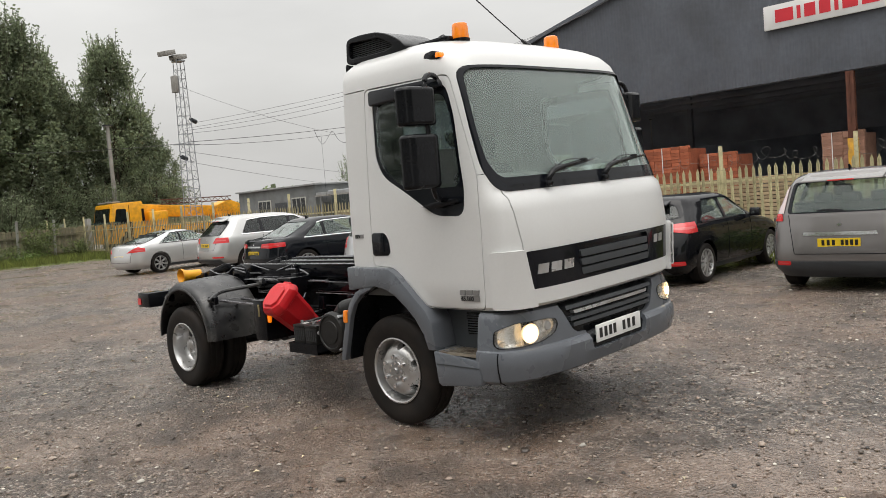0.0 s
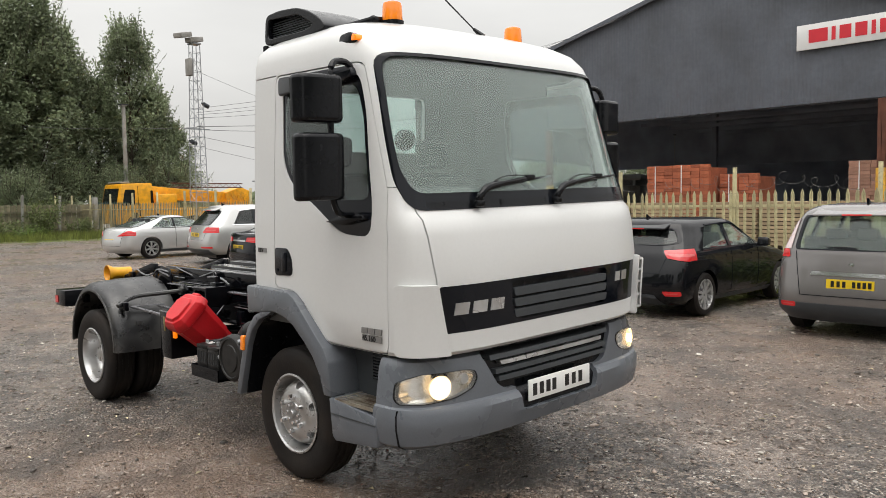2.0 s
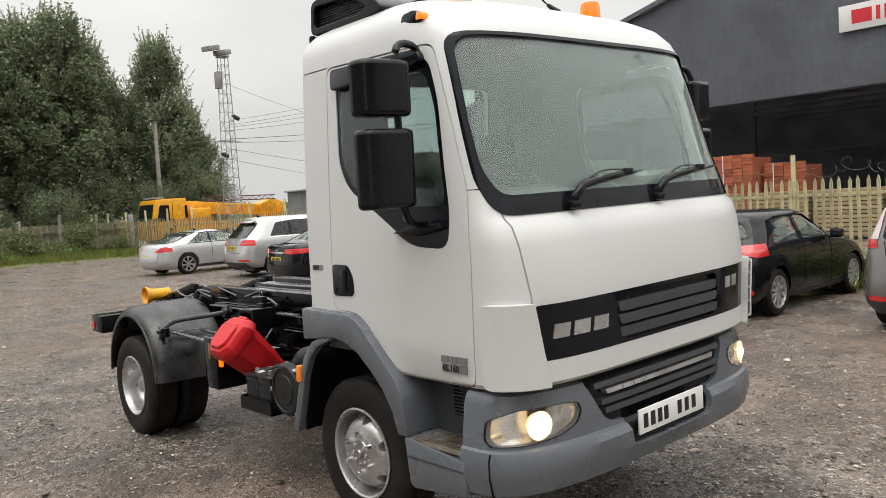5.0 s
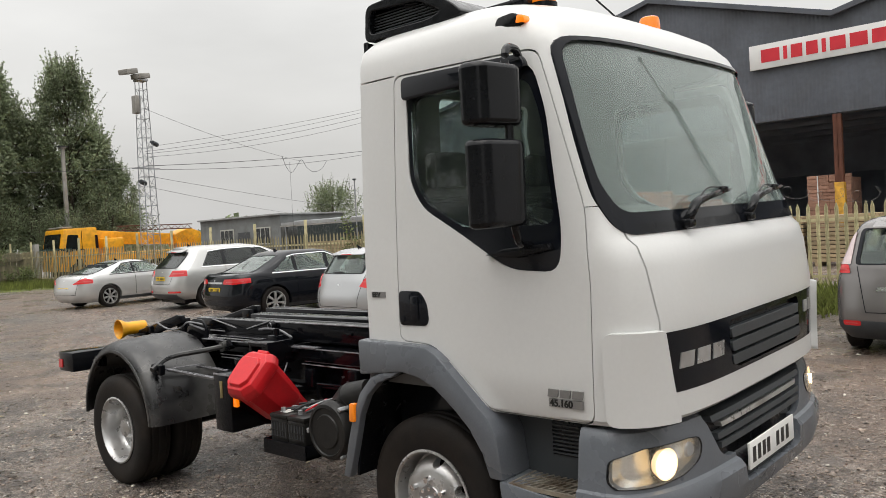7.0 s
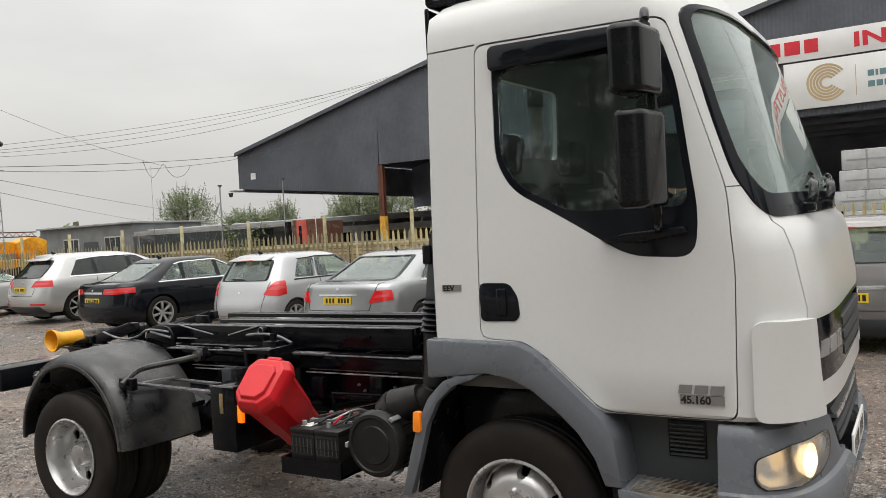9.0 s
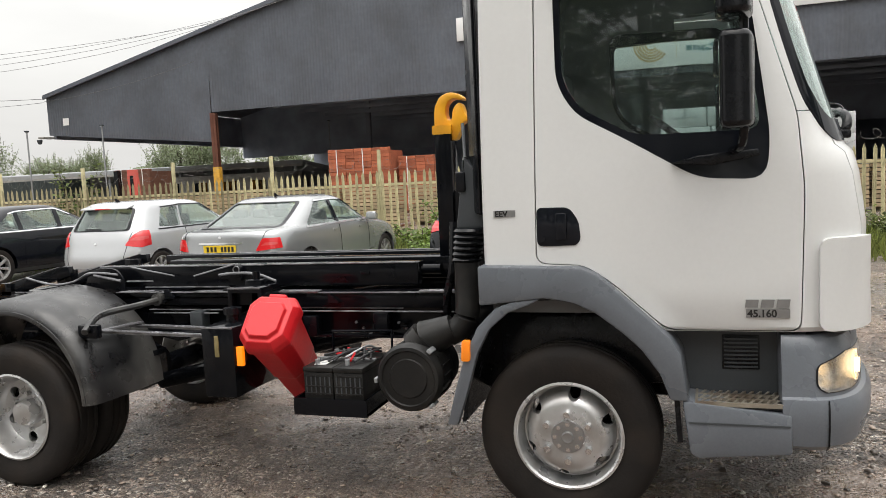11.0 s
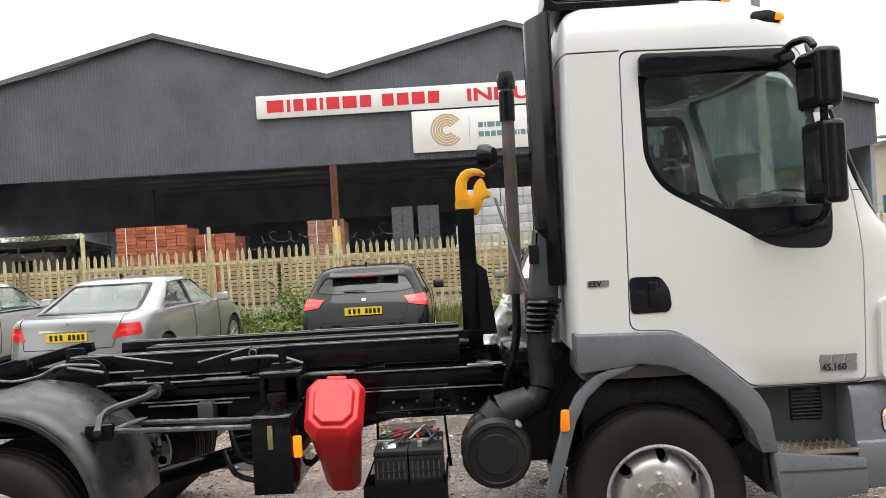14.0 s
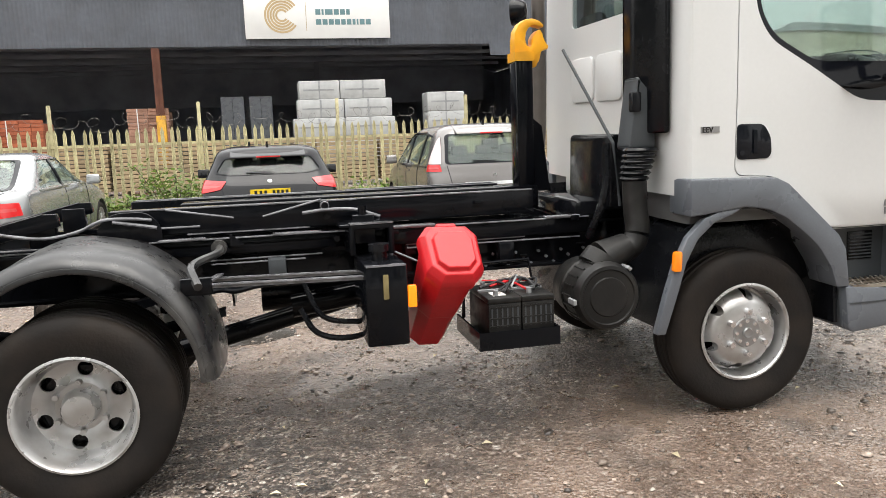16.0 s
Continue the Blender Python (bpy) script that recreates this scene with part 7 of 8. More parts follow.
def pale_mesh(h=FTOP):
    b = bmesh.new()
    sec = [(-0.034, 0.0), (-0.022, -0.010), (-0.010, 0.002), (0.010, 0.002), (0.022, -0.010), (0.034, 0.0), (0.034, 0.004), (-0.034, 0.004)]
    lo = [b.verts.new((x, y, 0.05)) for x, y in sec]
    hi = [b.verts.new((x, y, h - 0.09)) for x, y in sec]
    top = [b.verts.new((x * 0.12, y * 0.4, h)) for x, y in sec]
    for a, c in ((lo, hi), (hi, top)):
        for k in range(8):
            b.faces.new((a[k], a[(k + 1) % 8], c[(k + 1) % 8], c[k]))
    b.faces.new(top)
    return to_mesh(b, "pale")


for z in (0.38, 1.42):
    part("rail", prism([(-46, z), (14, z), (14, z + 0.05), (-46, z + 0.05)], "y", 0.012, 0.018, bm=prism([(-46, z), (14, z), (14, z + 0.006), (-46, z + 0.006)], "y", 0.018, 0.06)), FENCE, fence)
for k in range(-16, 6):
    x = -3.3 + 2.68 * k
    part("fence_post", box(x - 0.03, x + 0.03, 0.02, 0.10, 0, 2.22, 0.004), FENCE, fence)
WIREM = mat("dull barbed wire", (0.16, 0.15, 0.14), 0.5, metal=0.6, var=0.2, var_scale=8)
coil = []
for k in range(2080):
    a = k * 2 * math.pi / 16
    turn = k / 16
    droop = 0.05 * math.sin(turn * 0.9) + 0.04 * math.sin(turn * 2.3)
    wild = 0.65 + 0.9 * noise.noise(Vector((turn * 0.8, 1.0, 2.0)))
    coil.append((-27 + 0.29 * turn + (0.17 * wild + 0.05 * math.sin(turn * 3.1)) * math.cos(a), 0.06 + 0.10 * math.sin(a * 0.5), 1.90 + droop + 0.16 * wild * math.sin(a)))
part("wire_coil", tube(coil, 0.0024, 4), WIREM, fence)

# ---- stacks behind the fence ----


def brick_stack(x0, y0, nx, nz, material, label, bw=0.44, bh=0.15):
    """Packs of bricks on pallets: the blocks of the visible faces are pieces, the rest a core."""
    st = thing("brick_stack", pose(x0, y0, 0), label, "brick stack", "brick stacks")
    part("core", box(0.05, nx * bw - 0.05, 0.06, 1.9, 0.12, nz * bh - 0.02), material, st)
    part("pallet", box(0, nx * bw, 0, 1.9, -0.02, 0.12), RUST, st)
    blk = to_mesh(box(0.008, bw - 0.008, 0, 0.22, 0.006, bh - 0.006, 0.006, seg=1), "brick_block")
    smooth_mesh(blk)
    blk.materials.append(material)
    rb = random.Random(nx * 7 + nz)
    for i in range(nx):
        for j in range(nz):
            ob = new("brick_block", blk)
            ob.parent = st
            ob.location = (i * bw + rb.uniform(-0.012, 0.012), rb.uniform(-0.02, 0.02), 0.12 + j * bh)
    for i in range(1, nx, 3):
        part("strap", box(i * bw - 0.02, i * bw + 0.02, -0.03, -0.022, 0.12, nz * bh + 0.11), PLATEW, st)
    return st


brick_stack(-15.6, 29.2, 7, 20, BRICK, "tall stack of orange-red bricks strapped on pallets")
brick_stack(-7.85, 32.6, 4, 20, BRICKP, "stack of pale pink bricks strapped on pallets")
brick_stack(-12.4, 30.0, 4, 17, BRICK, "shorter stack of dark red bricks")
brick_stack(-28.5, 30.0, 5, 18, BRICKD, "stack of brown bricks under the canopy")


def wrapped_pack(x, y, z, w, h, label="white wrapped pack of building blocks"):
    p = thing("wrapped_pack", pose(x, y, z), label, "wrapped pack", "wrapped packs")
    part("pack", box(0, w, 0, 1.2, 0, h, 0.04), WRAP, p)
    part("band", box(w * 0.48, w * 0.52, -0.006, 0.0, 0.02, h - 0.02), GALV, p)
    part("print_bar", box(w * 0.10, w * 0.86, -0.008, -0.002, h * 0.46, h * 0.54), GALV, p)


for lvl, (z, x0, w0, w1) in enumerate(((0.0, -0.85, 2.25, 2.2), (0.80, -0.80, 2.15, 2.3), (1.60, -0.75, 2.2, 2.2), (2.40, -0.55, 2.0, 2.1), (3.20, -0.45, 1.75, 2.0))):
    wrapped_pack(x0, 30.2 + 0.05 * lvl, z, w0, 0.79)
    wrapped_pack(x0 + w0 + 0.03, 30.25 + 0.04 * lvl, z, w1, 0.79)
for k, z in enumerate((0.0, 0.85, 1.70, 2.55)):
    wrapped_pack(5.2, 30.4, z, 1.7, 0.85)


# ---- trees ----


def tree_parts(seed, height, spread, leaf, clumps, per, lean=0.0):
    """Trunk with limbs, and a crown of many small leaf faces in uneven upright clumps."""
    rt = random.Random(seed)
    trunk = tube([(0, 0, 0), (0.1 * lean, 0.05, height * 0.3), (0.2 * lean, 0.0, height * 0.62), (0.25 * lean, 0.08, height * 0.92)], 0.16, 7)
    for v in trunk.verts:
        k = 1.0 - 0.82 * max(0.0, v.co.z) / height
        v.co.x, v.co.y = v.co.x * (0.55 + 0.45 * k), v.co.y * (0.55 + 0.45 * k)
    centres = []
    for i in range(clumps):
        h = height * (0.16 + 0.82 * rt.random() ** 0.85)
        u = h / height
        reach = spread * (0.30 + 1.0 * math.sin(math.pi * min(1.0, (u - 0.02) / 0.99) ** 0.85)) * (0.30 + 0.75 * rt.random() ** 0.6)
        a = rt.random() * 2 * math.pi
        c = Vector((reach * math.cos(a), reach * math.sin(a), h))
        centres.append(c)
        if i % 3 == 0:
            z0 = max(0.4, h - reach * 1.1 - 0.5)
            trunk = tube([(0, 0, z0), tuple(Vector((c.x * 0.5, c.y * 0.5, (z0 + h) / 2))), tuple(c)], 0.035, 4, trunk)
    verts, faces = [], []
    shoots = []
    for c in sorted(centres, key=lambda q: -q.z - 0.35 * math.hypot(q.x, q.y))[:len(centres) // 2]:      # upright leafy shoots that break the outline
        for _ in range(2):
            lift = Vector((c.x * 0.16 + rt.gauss(0, 0.22), c.y * 0.16 + rt.gauss(0, 0.22), 1.0)) * spread * rt.uniform(0.28, 0.72)
            foot = c + Vector((rt.gauss(0, 0.2), rt.gauss(0, 0.2), 0.0))
            shoots += [foot + lift * (k / 15) + Vector((rt.gauss(0, 0.07), rt.gauss(0, 0.07), rt.gauss(0, 0.05))) for k in range(16)]
            trunk = tube([tuple(foot), tuple(foot + lift)], 0.014, 3, trunk)

    def leaf_at(p):
        if p.z < height * 0.05:
            return
        n = Vector((rt.gauss(0, 0.8), rt.gauss(0, 0.8), rt.gauss(1.0, 0.5))).normalized()
        a = n.orthogonal().normalized()
        a.rotate(Matrix.Rotation(rt.random() * 6.28, 3, n))
        b = n.cross(a)
        w = leaf * (0.6 + 0.8 * rt.random())
        i = len(verts)
        verts.extend([tuple(p - a * w * 0.5), tuple(p + b * w * 0.32), tuple(p + a * w * 0.5), tuple(p - b * w * 0.32)])
        faces.append((i, i + 1, i + 2, i + 3))
    for c in centres:
        size = spread * 0.15 * (0.45 + 1.1 * rt.random())
        for _ in range(per):
            leaf_at(c + Vector((max(-1.6, min(1.6, rt.gauss(0, 1))) * size, max(-1.6, min(1.6, rt.gauss(0, 1))) * size, max(-1.6, min(1.6, rt.gauss(0, 1))) * size * 1.25)))
    for p in shoots:
        leaf_at(p)
    crown = bpy.data.meshes.new("crown")
    crown.from_pydata(verts, [], faces)
    crown.materials.append(LEAF)
    return smooth_mesh(to_mesh(trunk, "trunk")), crown


def tree_kind(seed, *size):
    t, c = tree_parts(seed, *size)
    t.materials.append(BARK)
    return t, c


TREES = [tree_kind(3, 14.4, 2.15, 0.20, 185, 175), tree_kind(8, 14.4, 2.35, 0.20, 185, 175), tree_kind(21, 6.0, 2.6, 0.16, 90, 130), tree_kind(5, 15.0, 2.4, 0.24, 130, 130)]


def plant(kind, x, y, turn, scale, label, wide=1.0):
    t, c = TREES[kind]
    base = thing("tree", pose(x, y, 0, 0, 0, turn) @ Matrix.Diagonal((scale * wide, scale * wide, scale, 1)), label, "tree", "trees")
    for nm, me in (("trunk", t), ("crown", c)):
        ob = new(nm, me)
        ob.parent = base


for k, (x, y, kind, sc, wide) in enumerate(((-48, 12.0, 0, 1.03, 1.0), (-48, 10.0, 1, 0.95, 0.95), (-48, 8.2, 0, 0.89, 1.0), (-48.5, 13.9, 1, 0.88, 0.8), (-49, 16.4, 0, 0.70, 0.95), (-48, 18.2, 1, 0.93, 0.85), (-49, 20.0, 0, 0.66, 1.05), (-48.5, 21.2, 1, 0.50, 1.2),
                                            (-47, 5.5, 1, 0.94, 1.05), (-46, 2.0, 0, 1.0, 1.1), (-48, -2.0, 1, 1.0, 1.2), (-53, 9.6, 1, 0.95, 1.1), (-53, 5.8, 0, 0.95, 1.2), (-52, 1.5, 0, 1.0, 1.2))):
    plant(kind, x, y, k * 67, sc, "tall leafy green tree behind the yard fence", wide)
for k, (x, y, sc, wide) in enumerate(((-46.0, 19.8, 0.72, 1.15), (-45.5, 16.6, 0.62, 1.0), (-44.5, 10.2, 0.55, 1.1), (-44.0, 6.5, 0.45, 1.2), (-47, 13.0, 0.7, 1.2))):
    plant(2, x, y, k * 51, sc, "low bushy tree under taller trees", wide)
for k, (x, y, sc, wide) in enumerate(((-82.7, 70, 1.42, 0.95), (-72, 70, 0.92, 1.3), (-69.5, 71, 0.85, 1.3), (-65.3, 70, 1.02, 0.7), (-53.5, 70, 1.1, 1.3), (-50.0, 71, 1.1, 1.2), (-43, 74, 0.95, 1.3), (-37, 74, 0.8, 1.3), (-30, 74, 0.85, 1.3), (-24, 76, 0.9, 1.3))):
    plant(2, x, y, k * 83, sc, "distant dark green tree", wide)

for k, (x, y, kind, sc) in enumerate(((-24, -27, 1, 1.0), (-17.5, -28, 0, 0.9), (-12, -26.5, 1, 1.05), (-6.5, -28, 0, 1.0), (-1, -27, 1, 1.0), (4.5, -28, 0, 1.0), (10, -27, 1, 0.95))):
    plant(3, x, y, k * 71, sc, "tall leafy green tree across the yard", 1.2)

# unseen trees, added so that the cab's front reflects something darker than sky
for k, (x, y, kind, sc) in enumerate(((30, -24, 0, 1.0), (32, -18, 1, 1.0), (30, -12, 0, 0.9), (32, -6, 1, 1.05), (31, 0, 0, 0.95), (33, 6, 1, 1.0))):
    plant(3, x, y, k * 59, sc, "unseen tall tree added to darken the cab front's reflections", 1.2)

# far woods along the skyline
hb = random.Random(77)
verts, faces = [], []
for k in range(9000):
    a = radians(95 + 85 * hb.random())
    d = 230 + 60 * hb.random()
    x, y, z = d * math.cos(a), d * math.sin(a), 1 + (5.5 + 2.5 * math.sin(a * 23) + 1.5 * math.sin(a * 57)) * hb.random() ** 0.7
    w = 0.9 + hb.random()
    i = len(verts)
    u = Vector((hb.gauss(0, 1), hb.gauss(0, 1), hb.gauss(0, 1))).normalized() * w
    v = Vector((hb.gauss(0, 1), hb.gauss(0, 1), hb.gauss(0, 1))).normalized() * w
    verts += [(x - u.x, y - u.y, z - u.z), (x + v.x, y + v.y, z + v.z), (x + u.x, y + u.y, z + u.z), (x - v.x, y - v.y, z - v.z)]
    faces.append((i, i + 1, i + 2, i + 3))
woods = bpy.data.meshes.new("far_woods")
woods.from_pydata(verts, [], faces)
woods.materials.append(LEAF)
tagged(new("far_woods", woods), "far band of dark green woodland", "woodland", kind="stuff")

# ---- lattice lamp tower, poles, cables ----
tower = thing("floodlight_tower", pose(-30.9, 14.3, 0) @ Matrix.Diagonal((0.95, 0.95, 1.05, 1)), "thin lattice steel tower with floodlights on top", "lamp tower")
TH = 8.75


def tw(z):
    return 0.36 - 0.17 * z / TH


for sx in (-1, 1):
    for sy in (-1, 1):
        part("leg", tube([(sx * tw(0), sy * tw(0), 0), (sx * tw(TH), sy * tw(TH), TH)], 0.022, 5), GALV, tower)
lat = 0.0
k = 0
while lat < TH - 0.4:
    z1 = lat + 0.42
    a, b = tw(lat), tw(z1)
    for (x0, y0), (x1, y1) in (((-1, -1), (1, -1)), ((1, -1), (1, 1)), ((1, 1), (-1, 1)), ((-1, 1), (-1, -1))):
        p, q = ((x0 * a, y0 * a, lat), (x1 * b, y1 * b, z1)) if k % 2 else ((x1 * a, y1 * a, lat), (x0 * b, y0 * b, z1))
        part("lattice_bar", tube([p, q], 0.011, 4), GALV, tower)
        part("lattice_bar", tube([(x0 * b, y0 * b, z1), (x1 * b, y1 * b, z1)], 0.011, 4), GALV, tower)
    lat, k = z1, k + 1
part("head_frame", box(-0.25, 0.25, -0.25, 0.25, TH, TH + 0.08, 0.01), GALV, tower)
for y, z, t in ((-0.55, 9.12, 12), (0.05, 8.98, 10)):
    fl = join(None, box(-0.28, 0.28, -0.42, 0.30, -0.11, 0.11, 0.03), pose(0, y, z, t, 0, 20))
    part("floodlight", fl, CONC, tower, "pale floodlight housing")
part("control_box", box(-0.2, 0.2, -0.42, -0.16, 7.35, 8.1, 0.02), CONC, tower)
for z, y in ((6.05, 0.42), (4.35, -0.3)):
    part("camera_housing", join(None, cyl((0, -0.16, 0), (0, 0.16, 0), 0.10, bm=box(-0.03, 0.03, -0.3, 0.0, -0.05, 0.02)), pose(0.2, y, z, -15, 0, 20)), GREYD, tower)
part("cross_arm", box(-0.03, 0.03, -0.7, 0.7, 4.95, 5.0), GALV, tower)


def tapered_pole(name, x, y, h, r0, r1, material, label, lean=0.0):
    p = cyl((0, 0, 0), (lean, 0, h), r0, r1, 14)
    p = box(lean - r1 * 1.6, lean + r1 * 1.6, -r1 * 1.6, r1 * 1.6, h, h + 0.06, 0.01, p)
    base = thing(name, pose(x, y, 0), label, "pole")
    part("shaft", p, material, base)
    part("cap", box(lean - r1 * 2.2, lean + r1 * 2.2, -r1 * 2.2, r1 * 2.2, h + 0.06, h + 0.12), GREYD, base)


tapered_pole("concrete_pole", -45, 16.6, 7.85, 0.16, 0.11, CONC, "pale concrete pole in front of the trees")
tapered_pole("lamp_pole", 6.66, 14.0, 10.5, 0.14, 0.08, CONC, "tall pale lamp pole behind the fence", -0.2)
for x, y, h in ((-33.6, 29.5, 5.1), (-29.5, 30.5, 5.2), (-24.0, 47, 6.0), (-21.0, 47, 5.0)):
    tapered_pole("thin_pole", x, y, h, 0.045, 0.04, GALV, "thin grey steel pole")


def cable(p, q, sag, r=0.014, n=18):
    p, q = Vector(p), Vector(q)
    pts = []
    for k in range(n + 1):
        t = k / n
        v = p.lerp(q, t)
        v.z -= sag * 4 * t * (1 - t)
        pts.append(v)
    c = part("overhead_cable", tube(pts, r * 0.8, 4), LINE, None)
    tagged(c, "thin black cable between tower and shed", "cable", "overhead cables")


TT = (-30.9, 14.3)
for p, q, s, r in (((*TT, 6.2), (-22.0, 31.6, 10.2), 0.35, 0.010), ((*TT, 6.0), (-20.0, 31.6, 10.6), 0.6, 0.010), ((*TT, 5.9), (-18.5, 31.6, 10.9), 0.9, 0.010), ((*TT, 5.75), (-17.5, 31.6, 11.2), 1.2, 0.010),
                   ((*TT, 5.35), (-34.3, 31.6, 7.15), 0.12, 0.018), ((*TT, 5.2), (-34.3, 31.6, 6.95), 0.3, 0.014), ((*TT, 5.3), (-70, 5, 10), 0.8, 0.012), ((*TT, 8.0), (-33.0, 25.0, 6.1), 0.2, 0.010),
                   ((-34.3, 31.65, 7.0), (-24.2, 31.65, 8.35), 0.25, 0.018), ((*TT, 4.9), (-60, 62, 4.0), 0.3, 0.012), ((*TT, 4.4), (-70, 60, 4.0), 0.3, 0.012),
                   ((6.6, 14, 10.2), (30, 24, 5), 0.8, 0.012)):
    cable(p, q, s, r)
loops = curved([(-31.7, 22.6, 6.15), (-31.9, 23.0, 5.6), (-32.1, 23.5, 5.35), (-32.2, 24.0, 5.8), (-32.3, 24.4, 6.1), (-32.5, 24.9, 5.7), (-32.8, 25.6, 5.5), (-33.0, 26.4, 5.7), (-33.2, 27.0, 6.2)], 6)
tagged(part("cable_loop", tube(loops, 0.012, 4), CABLE), "loose loops of black cable hanging from the line", "cable", "overhead cables")
tagged(part("cable_loop", tube([(-32.0, 23.3, 5.9), (-32.0, 23.3, 2.0)], 0.008, 4), CABLE), "thin cable hanging straight down", "cable", "overhead cables")
cctv = thing("security_camera", pose(-34.25, 31.55, 4.95), "small dome security camera on a bracket", "camera")
part("dome", lathe([(0, -0.18), (0.1, -0.14), (0.14, 0.0), (0.14, 0.1), (0, 0.1)], 16, m=pose(-0.25, -0.3, -0.2, 90, 0, 0)), GREYD, cctv)
part("bracket", box(-0.3, 0.1, -0.35, 0.5, -0.05, 0.05, 0.01), CONC, cctv)

# ---- yellow crane lorry behind the fence ----
crane = thing("crane_lorry", pose(-42.0, 14.3, 0, 0, 0, 90), "yellow mobile crane lorry parked behind the fence", "crane")
cb = prism(rounded([(0.0, 0.55), (0.05, 1.65), (0.28, 2.88), (2.1, 2.95), (2.2, 0.55)], 0.12), "y", -1.2, 1.2, 0.04)
cb = part("cab", cb, YELLOW, crane)
part("windscreen", prism([(0.06, 1.70), (0.22, 2.60), (0.19, 2.62), (0.02, 1.72)], "y", -1.0, 1.0), CGLASS, cb)
part("side_window", prism(rounded([(0.30, 1.60), (1.05, 1.68), (1.05, 2.55), (0.48, 2.55)], 0.08), "y", -1.215, -1.19), CGLASS, cb)
part("rear_window", prism(rounded([(1.98, 1.75), (2.16, 1.75), (2.12, 2.5), (1.98, 2.5)], 0.04), "y", -1.215, -1.19), CGLASS, cb)
part("door_line", box(1.22, 1.25, -1.21, -1.2, 0.7, 2.75), BLACKP, cb)
part("door_step", box(0.85, 1.2, -1.22, -1.2, 0.95, 1.22), BLACKP, cb)
part("roof_light", box(0.35, 0.9, -0.9, 0.9, 2.93, 3.02, 0.02), CONC, cb)
part("grab_rail", tube([(0.05, -1.28, 1.0), (0.05, -1.28, 1.72), (1.3, -1.28, 1.72), (1.3, -1.28, 1.0)], 0.03, 6), BLACKP, cb)
part("deck", box(2.3, 8.4, -1.2, 1.2, 0.95, 1.45, 0.05), YELLOW, crane)
part("boom", prism([(2.4, 2.0), (8.3, 1.70), (8.3, 2.35), (4.2, 2.62), (2.4, 2.78)], "y", -0.45, 0.35, 0.04), YELLOW, crane)
part("boom_head", prism(rounded([(7.4, 1.5), (8.9, 1.4), (9.0, 2.45), (8.2, 2.75), (7.1, 2.35)], 0.12), "y", -0.65, 0.5, 0.04), YELLOW, crane)
for k in range(3):
    part("sheave", cyl((7.7 + 0.42 * k, -0.72, 2.2 - 0.1 * k), (7.7 + 0.42 * k, -0.62, 2.2 - 0.1 * k), 0.17, seg=18), YELLOW, crane)
part("counterweight", box(2.5, 3.7, -1.1, 1.1, 1.4, 2.3, 0.08), YELLOW, crane)
for z in (2.66, 2.92):
    part("jib_rail", box(3.4, 8.2, -0.93, -0.87, z, z + 0.06), RUST, crane)
for k in range(11):
    x = 3.4 + 0.43 * k
    part("jib_bar", tube([(x, -0.9, 2.70), (x + 0.21, -0.9, 2.93), (x + 0.43, -0.9, 2.70)], 0.025, 4), RUST, crane)
for x in (1.0, 3.4, 4.7, 6.9, 8.0):
    for y in (-1.05, 1.05):
        part("wheel", lathe([(0, -0.15), (0.3, -0.15), (0.32, -0.18), (0.48, -0.18), (0.52, -0.12), (0.52, 0.12), (0, 0.12)], 24, m=pose(x, y, 0.52)), TYRE, crane)

# ---- boarded fence and gate at the end of the yard ----
bf = thing("board_fence", pose(-39.2, 0, 0), "grey weathered close-boarded fence half hidden by weeds", "fence")
board = to_mesh(box(-0.012, 0.012, -0.065, 0.065, 0, 1.72, 0.004, seg=1), "board")
smooth_mesh(board).materials.append(FENCEG)
rbf = random.Random(12)
for k in range(105):
    ob = new("board", board)
    ob.parent = bf
    ob.location = (rbf.uniform(-0.015, 0.015), -2.2 + 0.138 * k, rbf.uniform(-0.05, 0.03))
    ob.rotation_euler = (rbf.uniform(-0.02, 0.02), 0, 0)
for z in (0.4, 1.3):
    part("rail", box(0.015, 0.07, -2.3, 12.3, z, z + 0.08), FENCEG, bf)
for k in range(9):
    y = -2.0 + 1.8 * k
    part("post", join(None, box(-0.06, 0.06, -0.05, 0.05, 0, 2.0 + 0.25 * rbf.random()), pose(0.1, y, 0, 0, rbf.uniform(-8, 8), 0)), CONC, bf)
gate = thing("mesh_gate", pose(-38.9, 12.4, 0), "dark green steel gate with upright bars", "gate")
part("gate_post", box(-0.09, 0.09, -0.10, 0.10, 0, 2.1, 0.01), CONC, gate)
for k in range(13):
    part("bar", box(-0.012, 0.012, 0.16 + 0.12 * k, 0.185 + 0.12 * k, 0.1, 1.85), mat("green gate paint", (0.02, 0.05, 0.045), 0.5, var=0.2, var_scale=3) if k == 0 else bpy.data.materials["green gate paint"], gate)
for z in (0.15, 1.75):
    part("rail", box(-0.02, 0.02, 0.12, 1.75, z, z + 0.05), bpy.data.materials["green gate paint"], gate)

# ---- low buildings beyond ----
low = thing("low_workshop", pose(-72, 42, 0), "grey flat-roofed workshop with boarded windows", "building")
part("wall", box(0, 14, 0, 8, 0, 4.05), LOWW, low)
part("roof", box(-0.2, 14.2, -0.3, 8.3, 4.05, 4.22, 0.02), ROOFG, low)
for x in (3.8, 10.0):
    w = part("window", box(x, x + 2.4, -0.06, 0.0, 1.3, 3.0), PALEG, low, "pale window frame")
    for k in range(3):
        part("pane", box(x + 0.12 + 0.75 * k, x + 0.75 + 0.75 * k, -0.08, -0.06, 1.42, 2.88), CGLASS, w)
part("door", box(6.9, 9.0, -0.05, 0.0, 0, 2.6), GREYD, low)
